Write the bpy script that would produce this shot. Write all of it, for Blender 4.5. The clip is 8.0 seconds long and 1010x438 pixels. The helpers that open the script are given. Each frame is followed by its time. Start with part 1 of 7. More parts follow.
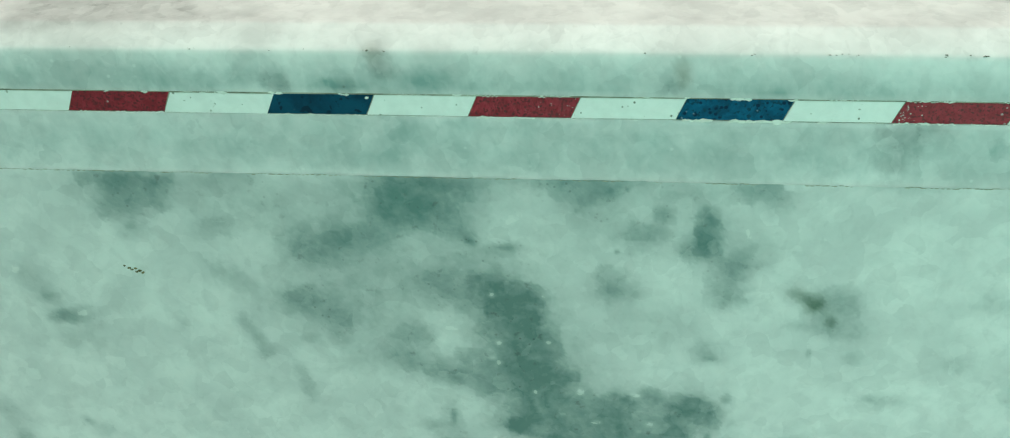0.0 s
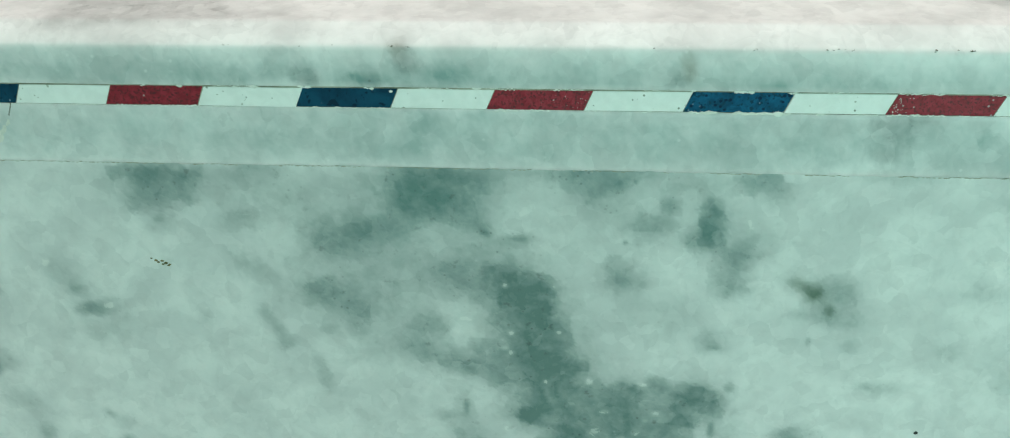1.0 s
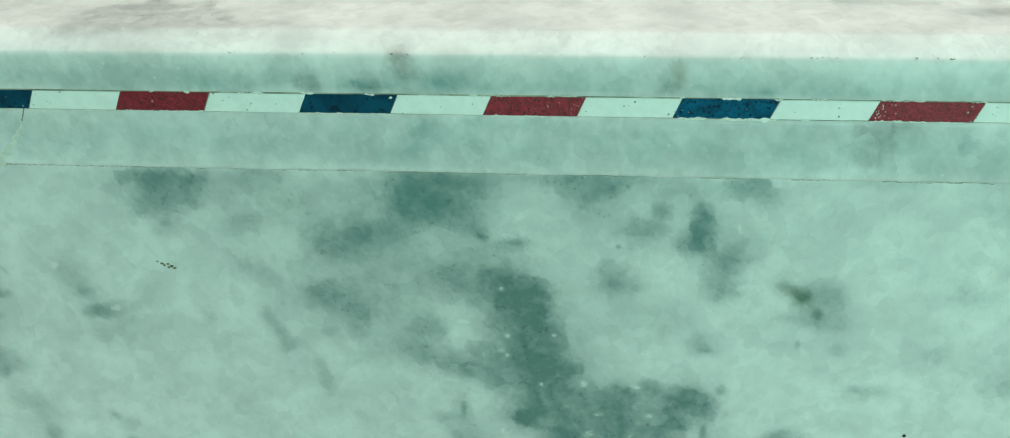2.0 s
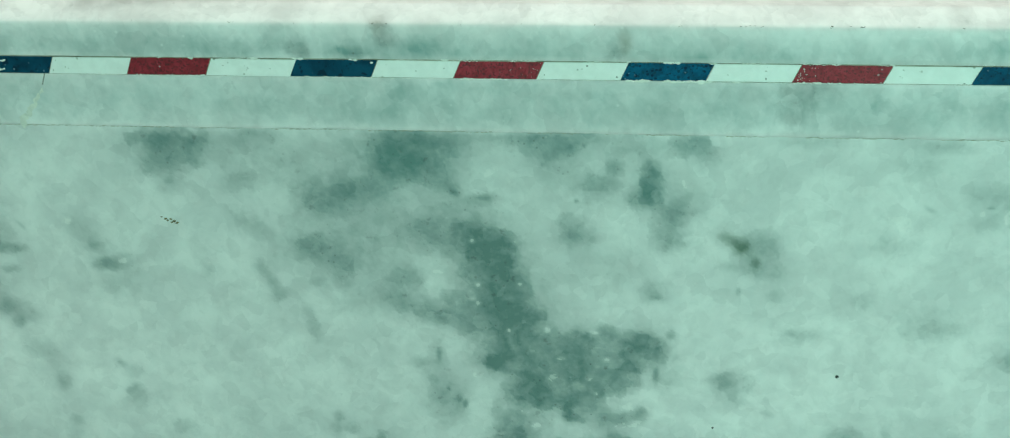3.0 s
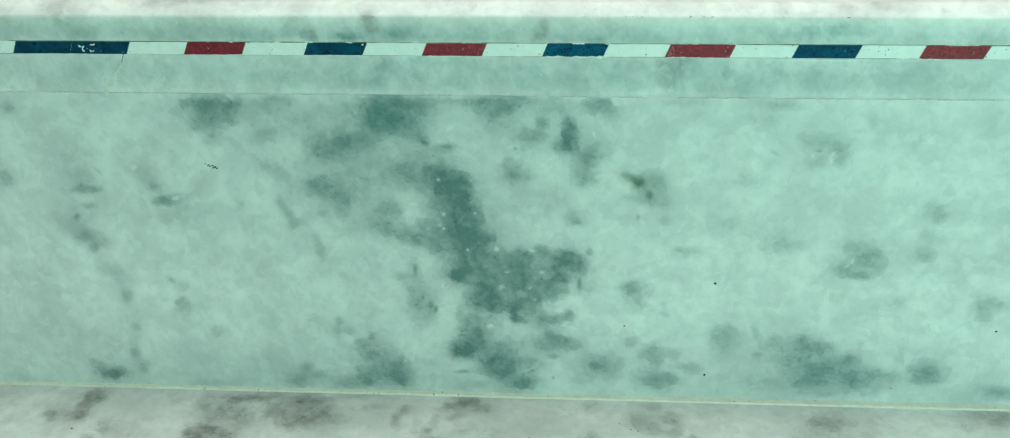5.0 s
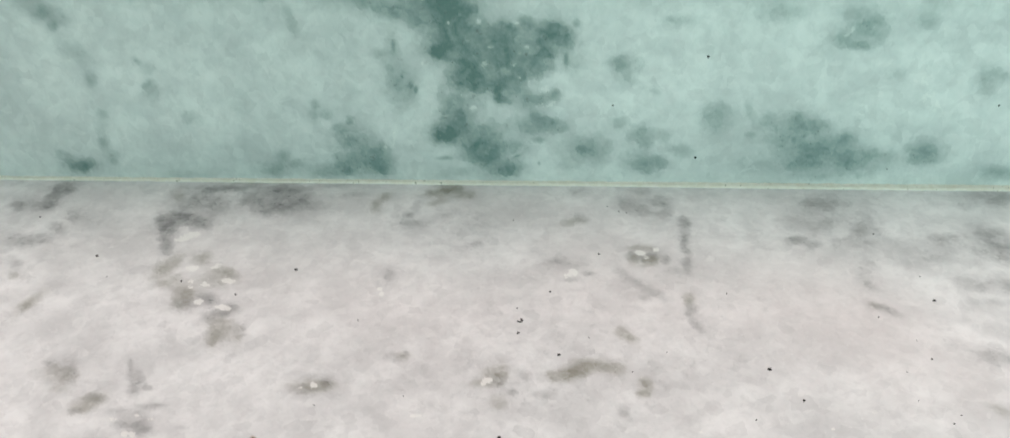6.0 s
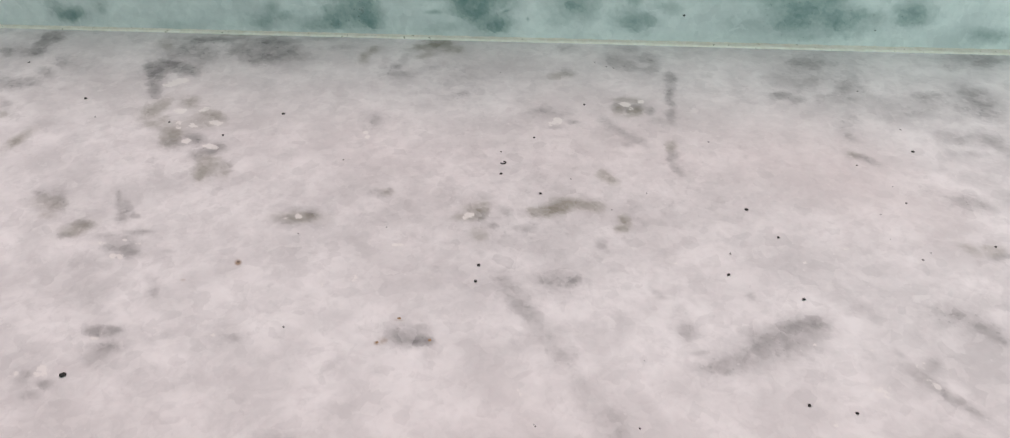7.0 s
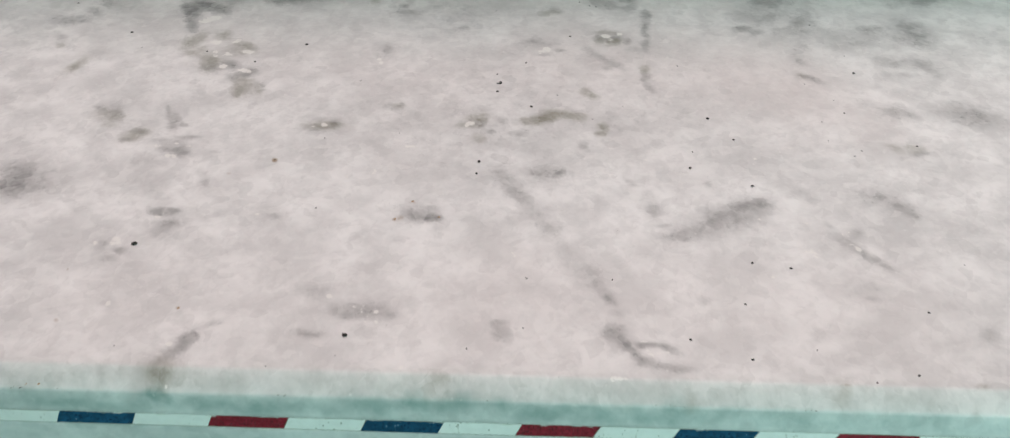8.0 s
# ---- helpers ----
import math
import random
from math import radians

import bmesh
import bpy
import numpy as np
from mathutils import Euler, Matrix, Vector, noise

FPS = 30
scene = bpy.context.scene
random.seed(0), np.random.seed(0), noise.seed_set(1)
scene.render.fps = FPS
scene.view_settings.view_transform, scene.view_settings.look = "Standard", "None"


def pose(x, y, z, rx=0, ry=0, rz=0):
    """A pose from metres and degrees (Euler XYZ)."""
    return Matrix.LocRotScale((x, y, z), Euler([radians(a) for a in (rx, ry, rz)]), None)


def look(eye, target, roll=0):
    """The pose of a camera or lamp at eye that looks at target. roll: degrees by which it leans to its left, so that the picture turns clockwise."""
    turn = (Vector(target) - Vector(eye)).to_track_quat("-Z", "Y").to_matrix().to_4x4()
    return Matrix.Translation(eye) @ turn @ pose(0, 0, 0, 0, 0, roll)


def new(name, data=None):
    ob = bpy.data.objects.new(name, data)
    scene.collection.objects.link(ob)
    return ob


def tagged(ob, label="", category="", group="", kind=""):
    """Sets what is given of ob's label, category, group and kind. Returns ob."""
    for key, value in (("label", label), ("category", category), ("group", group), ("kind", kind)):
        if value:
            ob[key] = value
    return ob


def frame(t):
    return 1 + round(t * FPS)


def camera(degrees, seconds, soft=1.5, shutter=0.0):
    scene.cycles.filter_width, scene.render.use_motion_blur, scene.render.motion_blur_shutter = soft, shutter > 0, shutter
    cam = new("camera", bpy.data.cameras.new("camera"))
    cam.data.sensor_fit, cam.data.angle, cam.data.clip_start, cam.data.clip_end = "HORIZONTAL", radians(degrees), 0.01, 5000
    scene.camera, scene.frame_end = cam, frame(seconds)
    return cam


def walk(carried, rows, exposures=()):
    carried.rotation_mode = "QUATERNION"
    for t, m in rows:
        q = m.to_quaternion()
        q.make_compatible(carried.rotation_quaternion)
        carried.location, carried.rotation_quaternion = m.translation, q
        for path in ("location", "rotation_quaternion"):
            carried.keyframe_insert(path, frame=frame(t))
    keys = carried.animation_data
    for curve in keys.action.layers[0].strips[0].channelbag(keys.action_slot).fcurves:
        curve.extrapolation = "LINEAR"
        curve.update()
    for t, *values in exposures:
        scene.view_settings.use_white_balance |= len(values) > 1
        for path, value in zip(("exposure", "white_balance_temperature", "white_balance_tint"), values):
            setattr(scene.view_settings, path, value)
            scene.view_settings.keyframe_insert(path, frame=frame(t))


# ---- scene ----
# ---------------------------------------------------------------- camera
cam = camera(53.73, 8.0, soft=1.05, shutter=0.2)
PATH = [
    (0, (0.01223, -0.21242, 0.26109), (-0.1726, 1.4885, -0.7747), -2.20),
    (0.5, (0.01014, -0.21995, 0.25807), (-0.1603, 1.4981, -0.7516), -1.94),
    (0.8, (0.00971, -0.22574, 0.25827), (-0.1599, 1.5078, -0.7252), -1.85),
    (1, (0.00713, -0.22929, 0.25746), (-0.1576, 1.5103, -0.7155), -1.75),
    (1.2, (0.00631, -0.23116, 0.25625), (-0.1535, 1.5139, -0.7078), -1.66),
    (2.3, (0.0115, -0.24507, 0.25672), (-0.1652, 1.5231, -0.661), -1.67),
    (2.5, (0.01256, -0.25166, 0.25775), (-0.1541, 1.5219, -0.6514), -1.52),
    (3, (0.01983, -0.27401, 0.25381), (-0.1392, 1.5073, -0.6415), -1.36),
    (3.2, (0.02046, -0.28704, 0.25423), (-0.1335, 1.4974, -0.6361), -1.27),
    (3.5, (0.02259, -0.30536, 0.25462), (-0.1197, 1.4861, -0.6232), -1.10),
    (3.7, (0.02866, -0.31974, 0.26114), (-0.1127, 1.4742, -0.6135), -1.12),
    (4, (0.03699, -0.33876, 0.27119), (-0.1071, 1.4536, -0.6045), -1.30),
    (4.2, (0.04162, -0.349, 0.27522), (-0.1141, 1.444, -0.5971), -1.46),
    (5.3, (0.04439, -0.38336, 0.27394), (-0.1035, 1.4105, -0.598), -1.42),
    (5.4, (0.04284, -0.38414, 0.2682), (-0.1002, 1.4005, -0.6207), -1.34),
    (5.5, (0.0419, -0.38605, 0.26411), (-0.0965, 1.3939, -0.6373), -1.35),
    (5.6, (0.04268, -0.38637, 0.25638), (-0.0956, 1.3685, -0.6905), -1.32),
    (5.7, (0.04288, -0.38747, 0.24949), (-0.094, 1.3572, -0.7186), -1.39),
    (5.8, (0.0438, -0.38683, 0.24021), (-0.0869, 1.3241, -0.7837), -1.58),
    (5.9, (0.04509, -0.38659, 0.23419), (-0.0849, 1.3169, -0.8056), -1.61),
    (6, (0.04566, -0.38489, 0.22597), (-0.0804, 1.298, -0.8474), -1.63),
    (6.1, (0.04535, -0.38369, 0.22237), (-0.0792, 1.2915, -0.861), -1.54),
    (6.2, (0.0458, -0.38062, 0.21777), (-0.0802, 1.2748, -0.89), -1.41),
    (6.3, (0.04574, -0.37979, 0.2157), (-0.0801, 1.2679, -0.9044), -1.28),
    (6.4, (0.04574, -0.38074, 0.21065), (-0.0809, 1.2522, -0.9319), -1.04),
    (6.5, (0.04577, -0.38195, 0.20901), (-0.0803, 1.2439, -0.9488), -0.95),
    (6.7, (0.04752, -0.38762, 0.20763), (-0.0768, 1.2184, -0.9728), -0.79),
    (7, (0.05188, -0.40382, 0.20546), (-0.067, 1.1858, -1.0024), -0.53),
    (7.2, (0.05422, -0.41458, 0.20982), (-0.0619, 1.1734, -1.0027), -0.46),
    (7.5, (0.0555, -0.42874, 0.21319), (-0.0578, 1.1527, -1.0059), -0.45),
    (7.7, (0.05509, -0.44215, 0.2138), (-0.0544, 1.1356, -1.0063), -0.41),
    (8, (0.05565, -0.46919, 0.21535), (-0.0508, 1.105, -1.0137), -0.42),
]
EXPOSURES = [
    (0, -0.25, 6680, 6),
    (0.5, -0.25, 6780, 30),
    (0.8, -0.24, 6750, 27),
    (1, -0.25, 6650, 16),
    (2.5, -0.25, 6570, 4),
    (3.5, -0.23, 6510, 5),
    (4, -0.19, 6510, 1),
    (5.5, -0.17, 6610, 9),
    (5.8, -0.19, 6670, 14),
    (5.9, -0.20, 6690, 15),
    (6, -0.24, 6830, 31),
    (6.5, -0.36, 6960, 41),
    (7, -0.43, 6930, 41),
    (7.5, -0.44, 6930, 38),
    (8, -0.43, 6920, 36),
]
walk(cam, [(t, look(eye, target, roll)) for t, eye, target, roll in PATH], EXPOSURES)

# ---------------------------------------------------------------- the plan, in metres
RISE, RUN = 0.184, 0.2655        # one step of the stair
SLAB = 0.0353                    # thickness of a tread at its nosing
FACE = -0.0105                   # front of the upper nosing; the riser below it stands at y = 0
LOW_FACE = FACE - RUN            # front of the nosing of the tread that is looked down upon
CHAMFER_Y, CHAMFER_Z = 0.0075, 0.0040
ROUND = 0.0009                   # how far the upper part of the nosing rolls back above the inlay
LOW_STRIP = 0.0128               # the inlay sits a little higher in the lower nosing
LOW_YAW = 0.020                  # the lower nosing is not quite square to the riser
STRIP_TOP, STRIP_H = 0.0140, 0.0054   # inlaid strip: below the tread's top, and its height
TILE = 0.02315                   # length of one inlaid piece
SLANT = 0.0021
HALF = 1.25                      # half the width of the stair
FINE_L, FINE_R = -0.265, 0.295   # stretch of the stair that is built finely

# ---------------------------------------------------------------- light
world = bpy.data.worlds.new("world")
scene.world = world
world.use_nodes = True
wt = world.node_tree
sky = wt.nodes.new("ShaderNodeTexSky")
sky.sky_type, sky.sun_disc, sky.sun_elevation, sky.sun_rotation = "NISHITA", False, radians(50), radians(180)
wt.links.new(sky.outputs["Color"], wt.nodes["Background"].inputs["Color"])
wt.nodes["Background"].inputs["Strength"].default_value = 0.1


def area(name, size_x, size_y, watts, colour, m):
    data = bpy.data.lights.new(name, "AREA")
    data.shape, data.size, data.size_y, data.energy, data.color = "RECTANGLE", size_x, size_y, watts, colour
    ob = new(name, data)
    ob.matrix_world = m
    return ob


# added lamps, no source seen: neutral from overhead, greenish from low in front
area("added_top_light", 1.2, 1.0, 24.5, (1.0, 0.94, 0.885), pose(0.15, 0.20, 1.70, 0, 0, 0))
area("added_green_fill", 1.2, 0.76, 13.4, (0.425, 1.0, 0.87), pose(0.64, -1.28, 0.24, 90, 0, 0))

# ---------------------------------------------------------------- materials


class Nodes:
    """Short forms for building a node material."""

    def __init__(self, name, rough=0.5):
        self.mat = bpy.data.materials.new(name)
        self.mat.use_nodes = True
        self.t = self.mat.node_tree
        self.b = self.t.nodes["Principled BSDF"]
        self.b.inputs["Roughness"].default_value = rough
        self.co = self.t.nodes.new("ShaderNodeTexCoord").outputs["Object"]

    def put(self, value, socket):
        if isinstance(value, bpy.types.NodeSocket):
            self.t.links.new(value, socket)
        else:
            socket.default_value = value

    def noise(self, scale, detail=4.0, rough=0.55, distort=0.0, stretch=None, lac=2.0):
        n = self.t.nodes.new("ShaderNodeTexNoise")
        n.inputs["Scale"].default_value, n.inputs["Detail"].default_value = scale, detail
        n.inputs["Roughness"].default_value, n.inputs["Distortion"].default_value = rough, distort
        n.inputs["Lacunarity"].default_value = lac
        self.put(self.co if stretch is None else self.mapped(*stretch), n.inputs["Vector"])
        return n.outputs["Fac"]

    def cells(self, scale, feature="F1"):
        n = self.t.nodes.new("ShaderNodeTexVoronoi")
        n.feature = feature
        n.inputs["Scale"].default_value = scale
        self.put(self.co, n.inputs["Vector"])
        return n

    def mapped(self, scale, turn):
        n = self.t.nodes.new("ShaderNodeMapping")
        n.vector_type = "TEXTURE"
        n.inputs["Scale"].default_value, n.inputs["Rotation"].default_value = scale, [radians(a) for a in turn]
        self.put(self.co, n.inputs["Vector"])
        return n.outputs["Vector"]

    def math(self, op, a, b=0.0, clamp=False):
        n = self.t.nodes.new("ShaderNodeMath")
        n.operation, n.use_clamp = op, clamp
        self.put(a, n.inputs[0]), self.put(b, n.inputs[1])
        return n.outputs[0]

    def ramp(self, value, lo, hi, to_lo=0.0, to_hi=1.0, kind="SMOOTHSTEP"):
        n = self.t.nodes.new("ShaderNodeMapRange")
        n.interpolation_type = kind
        self.put(value, n.inputs[0])
        for i, v in enumerate((lo, hi, to_lo, to_hi)):
            n.inputs[i + 1].default_value = v
        return n.outputs[0]

    def mix(self, fac, a, b):
        n = self.t.nodes.new("ShaderNodeMix")
        n.data_type = "RGBA"
        self.put(fac, n.inputs[0])
        for value, i in ((a, 6), (b, 7)):
            self.put((*value, 1.0) if isinstance(value, tuple) else value, n.inputs[i])
        return n.outputs[2]

    def mark(self, name):
        n = self.t.nodes.new("ShaderNodeAttribute")
        n.attribute_name = name
        return n.outputs["Fac"]

    def chance(self):
        return self.t.nodes.new("ShaderNodeObjectInfo").outputs["Random"]

    def colour(self, c):
        self.put(c if isinstance(c, bpy.types.NodeSocket) else (*c, 1.0), self.b.inputs["Base Color"])

    def bump(self, height, distance, strength=1.0):
        n = self.t.nodes.new("ShaderNodeBump")
        n.inputs["Distance"].default_value, n.inputs["Strength"].default_value = distance, strength
        self.put(height, n.inputs["Height"])
        self.put(n.outputs["Normal"], self.b.inputs["Normal"])


def marble(name, white, dull, vein, olive_tone, rough, streak, glint, plate, crumble, ragged, mottle):
    """Old white marble: cloudy ground, grey and olive veins, pale crystals and rust, laid out by the slab's own marks."""
    n = Nodes(name, rough)
    soft = n.noise(13, 3, 0.5, 0.2)
    cloud = n.noise(48, 4, 0.5, 0.25)
    lean = n.noise(26, 3, 0.5, 0.3, streak)
    patch = n.noise(150, 4, 0.6, 0.5)
    grain = n.noise(520, 3, 0.6)
    # crystals: small facets of slightly different brightness
    facet = n.cells(230)
    wobble = n.t.nodes.new("ShaderNodeVectorMath")
    wobble.operation = "MULTIPLY_ADD"
    jitter = n.t.nodes.new("ShaderNodeTexNoise")
    jitter.inputs["Scale"].default_value, jitter.inputs["Detail"].default_value = 170, 3
    n.put(n.co, jitter.inputs["Vector"])
    n.put(jitter.outputs["Color"], wobble.inputs[0])
    wobble.inputs[1].default_value = (0.005, 0.005, 0.005)
    n.put(n.co, wobble.inputs[2])
    n.put(wobble.outputs[0], facet.inputs["Vector"])
    shade = n.t.nodes.new("ShaderNodeSeparateColor")
    n.put(facet.outputs["Color"], shade.inputs[0])
    facet_v = shade.outputs[0]

    ground = n.mix(n.ramp(cloud, 0.30, 0.68), dull, white)
    ground = n.mix(n.ramp(lean, 0.50, 0.76, 0.0, 0.42 * mottle), ground, tuple(c * 0.62 for c in dull))
    ground = n.mix(n.ramp(soft, 0.48, 0.74, 0.0, 0.26 * mottle), ground, tuple(c * 0.70 for c in dull))
    ground = n.mix(n.ramp(facet_v, 0.60, 1.0, 0.0, 0.20 + 1.1 * crumble), ground, (0.87, 0.86, 0.84))
    ground = n.mix(n.ramp(facet_v, 0.35, 0.0, 0.0, 0.14 + 0.4 * crumble), ground, tuple(c * 0.7 for c in dull))
    ground = n.mix(n.ramp(patch, 0.40, 0.66, 0.0, 0.16), ground, tuple(c * 0.80 for c in dull))
    # plates of crystal that overlap: crisp on one side, fading on the other
    for scale, steps, share in ((45, 5.0, plate), (120, 4.0, plate)):
        saw = n.math("FRACT", n.math("MULTIPLY", n.noise(scale, 3, 0.5, 0.5), steps))
        ground = n.mix(n.math("MULTIPLY", n.math("MULTIPLY", saw, saw), n.ramp(patch, 0.36, 0.62, 0.3 * share, 1.5 * share)), ground, tuple(v * 0.72 for v in dull))
    ground = n.mix(n.ramp(n.mark("pink"), 0.0, 1.0, 0.0, 0.64), ground, (0.76, 0.66, 0.64))
    broad = n.noise(70, 4, 0.55, 0.5)
    chip = n.t.nodes.new("ShaderNodeSeparateColor")
    small = n.cells(620)
    n.put(wobble.outputs[0], small.inputs["Vector"])
    n.put(small.outputs["Color"], chip.inputs[0])
    tear = n.math("MULTIPLY", n.ramp(broad, 0.32, 0.68, 0.90 - 0.9 * crumble, 1.10 + 0.2 * crumble), n.ramp(n.math("ADD", patch, n.math("MULTIPLY", facet_v, 0.35)), 0.45, 0.95, 1.0 + 0.4 * crumble, 1.0 - 0.4 * crumble))

    tear = n.math("MULTIPLY", tear, n.ramp(shade.outputs[1], 0.1, 0.9, 1.0 - crumble, 1.0 + 0.45 * crumble))

    smooth = n.ramp(broad, 0.30, 0.70, 0.70, 1.15)
    tear = n.math("MULTIPLY", tear, n.ramp(n.noise(310, 4, 0.6, 0.3), 0.30, 0.70, 0.94, 1.05))

    # the rims of the veins are feathered and torn by the crystals
    rim = n.math("ADD", n.math("MULTIPLY", n.noise(190, 5, 0.68, 0.6), 1.5), n.math("MULTIPLY", shade.outputs[2], 0.35))

    def fac(mark, gain, hi, by=tear):
        m = n.math("MULTIPLY", n.mark(mark), by)
        bell = n.math("MULTIPLY", m, n.math("SUBTRACT", 1.15, m), True)
        m = n.math("ADD", m, n.math("MULTIPLY", bell, n.ramp(rim, 0.50, 1.35, -ragged, ragged, "LINEAR")))
        return n.ramp(m, 0.0, hi, 0.0, gain, "LINEAR")

    c = n.mix(fac("grey", 0.92, 1.0), ground, vein)
    # teal and olive also carry painted shading of the nosings and the lip
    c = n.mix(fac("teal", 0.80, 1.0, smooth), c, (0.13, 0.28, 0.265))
    c = n.mix(fac("olive", 0.85, 1.0), c, olive_tone)
    c = n.mix(fac("pale", 0.34, 0.9), c, (0.88, 0.86, 0.82))
    crystal = n.math("ADD", n.mark("pale"), n.math("MULTIPLY", chip.outputs[0], 0.5))
    c = n.mix(n.math("MULTIPLY", n.ramp(crystal, 0.66, 0.74), n.ramp(n.mark("pale"), 0.05, 0.3, 0.0, glint)), c, (0.90, 0.88, 0.84))
    c = n.mix(n.ramp(n.mark("rust"), 0.15, 0.9, 0.0, 0.85), c, (0.27, 0.15, 0.06))
    # single bright and dull grains, like sugar
    c = n.mix(n.ramp(chip.outputs[1], 0.84, 0.96, 0.0, 0.11 * glint), c, (0.92, 0.905, 0.88))
    c = n.mix(n.ramp(chip.outputs[2], 0.13, 0.03, 0.0, 0.10 * glint), c, tuple(v * 0.72 for v in dull))
    # pale sparkling grains, and fine dark grains inside the veins
    fleck = n.cells(330)
    c = n.mix(n.math("MULTIPLY", n.ramp(fleck.outputs["Distance"], 0.06, 0.20, 1.0, 0.0), n.ramp(patch, 0.52, 0.66, 0.0, 0.5 * glint)), c, (0.93, 0.92, 0.90))
    c = n.mix(n.math("MULTIPLY", n.math("MULTIPLY", n.mark("grey"), n.ramp(n.noise(300, 3, 0.6), 0.60, 0.72)), 0.5, True), c, (0.07, 0.085, 0.08))
    dot = n.math("MULTIPLY", n.ramp(n.cells(420).outputs["Distance"], 0.10, 0.17, 1.0, 0.0), n.ramp(n.noise(60, 2), 0.50, 0.62))
    c = n.mix(n.math("MULTIPLY", n.math("MULTIPLY", dot, n.mark("grey")), 0.55, True), c, (0.05, 0.06, 0.055))
    n.colour(c)
    n.b.inputs["Specular IOR Level"].default_value = 0.32
    n.put(n.ramp(n.math("ADD", grain, patch), 0.7, 1.3, rough - 0.07, rough + 0.12), n.b.inputs["Roughness"])
    n.bump(n.math("ADD", n.math("MULTIPLY", patch, 0.7), n.math("MULTIPLY", grain, 0.25)), 0.0002, 0.16)
    return n.mat


M_TREAD = marble("tread_marble", (0.90, 0.89, 0.875), (0.70, 0.69, 0.68), (0.197, 0.190, 0.188), (0.20, 0.185, 0.135), 0.40, ((2.4, 1.0, 1.0), (0, 0, -52)), 0.60, 0.11, 0.15, 0.35, 0.32)
M_RISER = marble("riser_marble", (0.80, 0.80, 0.78), (0.64, 0.65, 0.64), (0.070, 0.163, 0.149), (0.034, 0.108, 0.060), 0.36, ((2.4, 1.0, 1.0), (0, 48, 0)), 0.28, 0.09, 0.06, 0.2, 0.45)


def grainy(name, dark, light, scale, rough, spots=None, spot_at=0.66, bump=0.0002, wear=0.0, vary=0.0, dots=None, gloss=0.4, pits=None):
    n = Nodes(name, rough)
    apart = n.t.nodes.new("ShaderNodeVectorMath")
    n.put(n.co, apart.inputs[0]), n.put(n.chance(), apart.inputs[1])
    n.co = apart.outputs[0]
    a = n.noise(scale, 4, 0.6, 0.4)
    c = n.mix(n.ramp(a, 0.32, 0.68), dark, light)
    c = n.mix(n.math("MULTIPLY", n.chance(), vary), c, tuple(v * 0.55 for v in dark))
    if spots:
        c = n.mix(n.ramp(n.noise(scale * 2.6, 2, 0.5), spot_at, spot_at + 0.05), c, spots)
    if dots:
        c = n.mix(n.math("MULTIPLY", n.ramp(n.cells(620).outputs["Distance"], 0.13, 0.19, 1.0, 0.0), n.ramp(n.noise(150, 2), 0.56, 0.64)), c, dots)
    if pits:
        # open pores: colour, how many to a metre, their share and their size
        pore = n.cells(pits[1])
        kind = n.t.nodes.new("ShaderNodeSeparateColor")
        n.put(pore.outputs["Color"], kind.inputs[0])
        wide = n.math("SUBTRACT", n.math("MULTIPLY", n.ramp(kind.outputs[0], 1.0 - pits[2], 1.0, 0.0, 1.0, "LINEAR"), pits[3]), pore.outputs["Distance"])
        c = n.mix(n.ramp(wide, 0.0, 0.06, 0.0, 0.85), c, pits[0])
    if wear:
        c = n.mix(n.ramp(n.noise(scale * 0.9, 5, 0.7, 1.0), 0.66, 0.74, 0.0, wear), c, (0.62, 0.55, 0.52))
    n.colour(c)
    n.b.inputs["Specular IOR Level"].default_value = gloss
    n.bump(a, bump, 0.6)
    return n.mat


M_RED = grainy("red_inlay", (0.26, 0.008, 0.020), (0.44, 0.024, 0.046), 620, 0.5, (0.12, 0.009, 0.015), 0.57, 0.0007, 0.25, 0.4, (0.44, 0.34, 0.33), 0.4, ((0.10, 0.010, 0.014), 1100, 0.7, 0.42))
M_NAVY = grainy("navy_inlay", (0.002, 0.040, 0.078), (0.004, 0.075, 0.135), 180, 0.5, (0.003, 0.026, 0.050), 0.60, 0.0006, 0.10, 0.3, (0.16, 0.26, 0.33), 0.1)
M_BLUE = grainy("blue_inlay", (0.001, 0.062, 0.125), (0.002, 0.120, 0.235), 400, 0.5, (0.003, 0.050, 0.090), 0.58, 0.0006, 0.14, 0.5, (0.22, 0.34, 0.42), 0.1, ((0.001, 0.020, 0.048), 900, 0.8, 0.46))
M_WHITE = grainy("white_inlay", (0.86, 0.87, 0.84), (0.92, 0.93, 0.90), 300, 0.28, (0.50, 0.50, 0.44), 0.70, 0.00008, 0.0, 0.0, (0.22, 0.22, 0.18), 0.4, ((0.24, 0.26, 0.20), 800, 0.12, 0.30))
M_BED = grainy("inlay_bed", (0.17, 0.17, 0.12), (0.44, 0.44, 0.36), 160, 0.85)
M_FILLER = grainy("pale_filler", (0.70, 0.72, 0.66), (0.86, 0.87, 0.82), 500, 0.7)
M_MEND = grainy("mending_paste", (0.60, 0.61, 0.55), (0.76, 0.76, 0.69), 500, 0.7)
M_GROUT = grainy("cream_grout", (0.81, 0.76, 0.65), (0.89, 0.85, 0.76), 260, 0.8, (0.46, 0.42, 0.33), 0.68)
M_SPECK = grainy("black_grit", (0.010, 0.010, 0.009), (0.03, 0.028, 0.024), 900, 0.6)
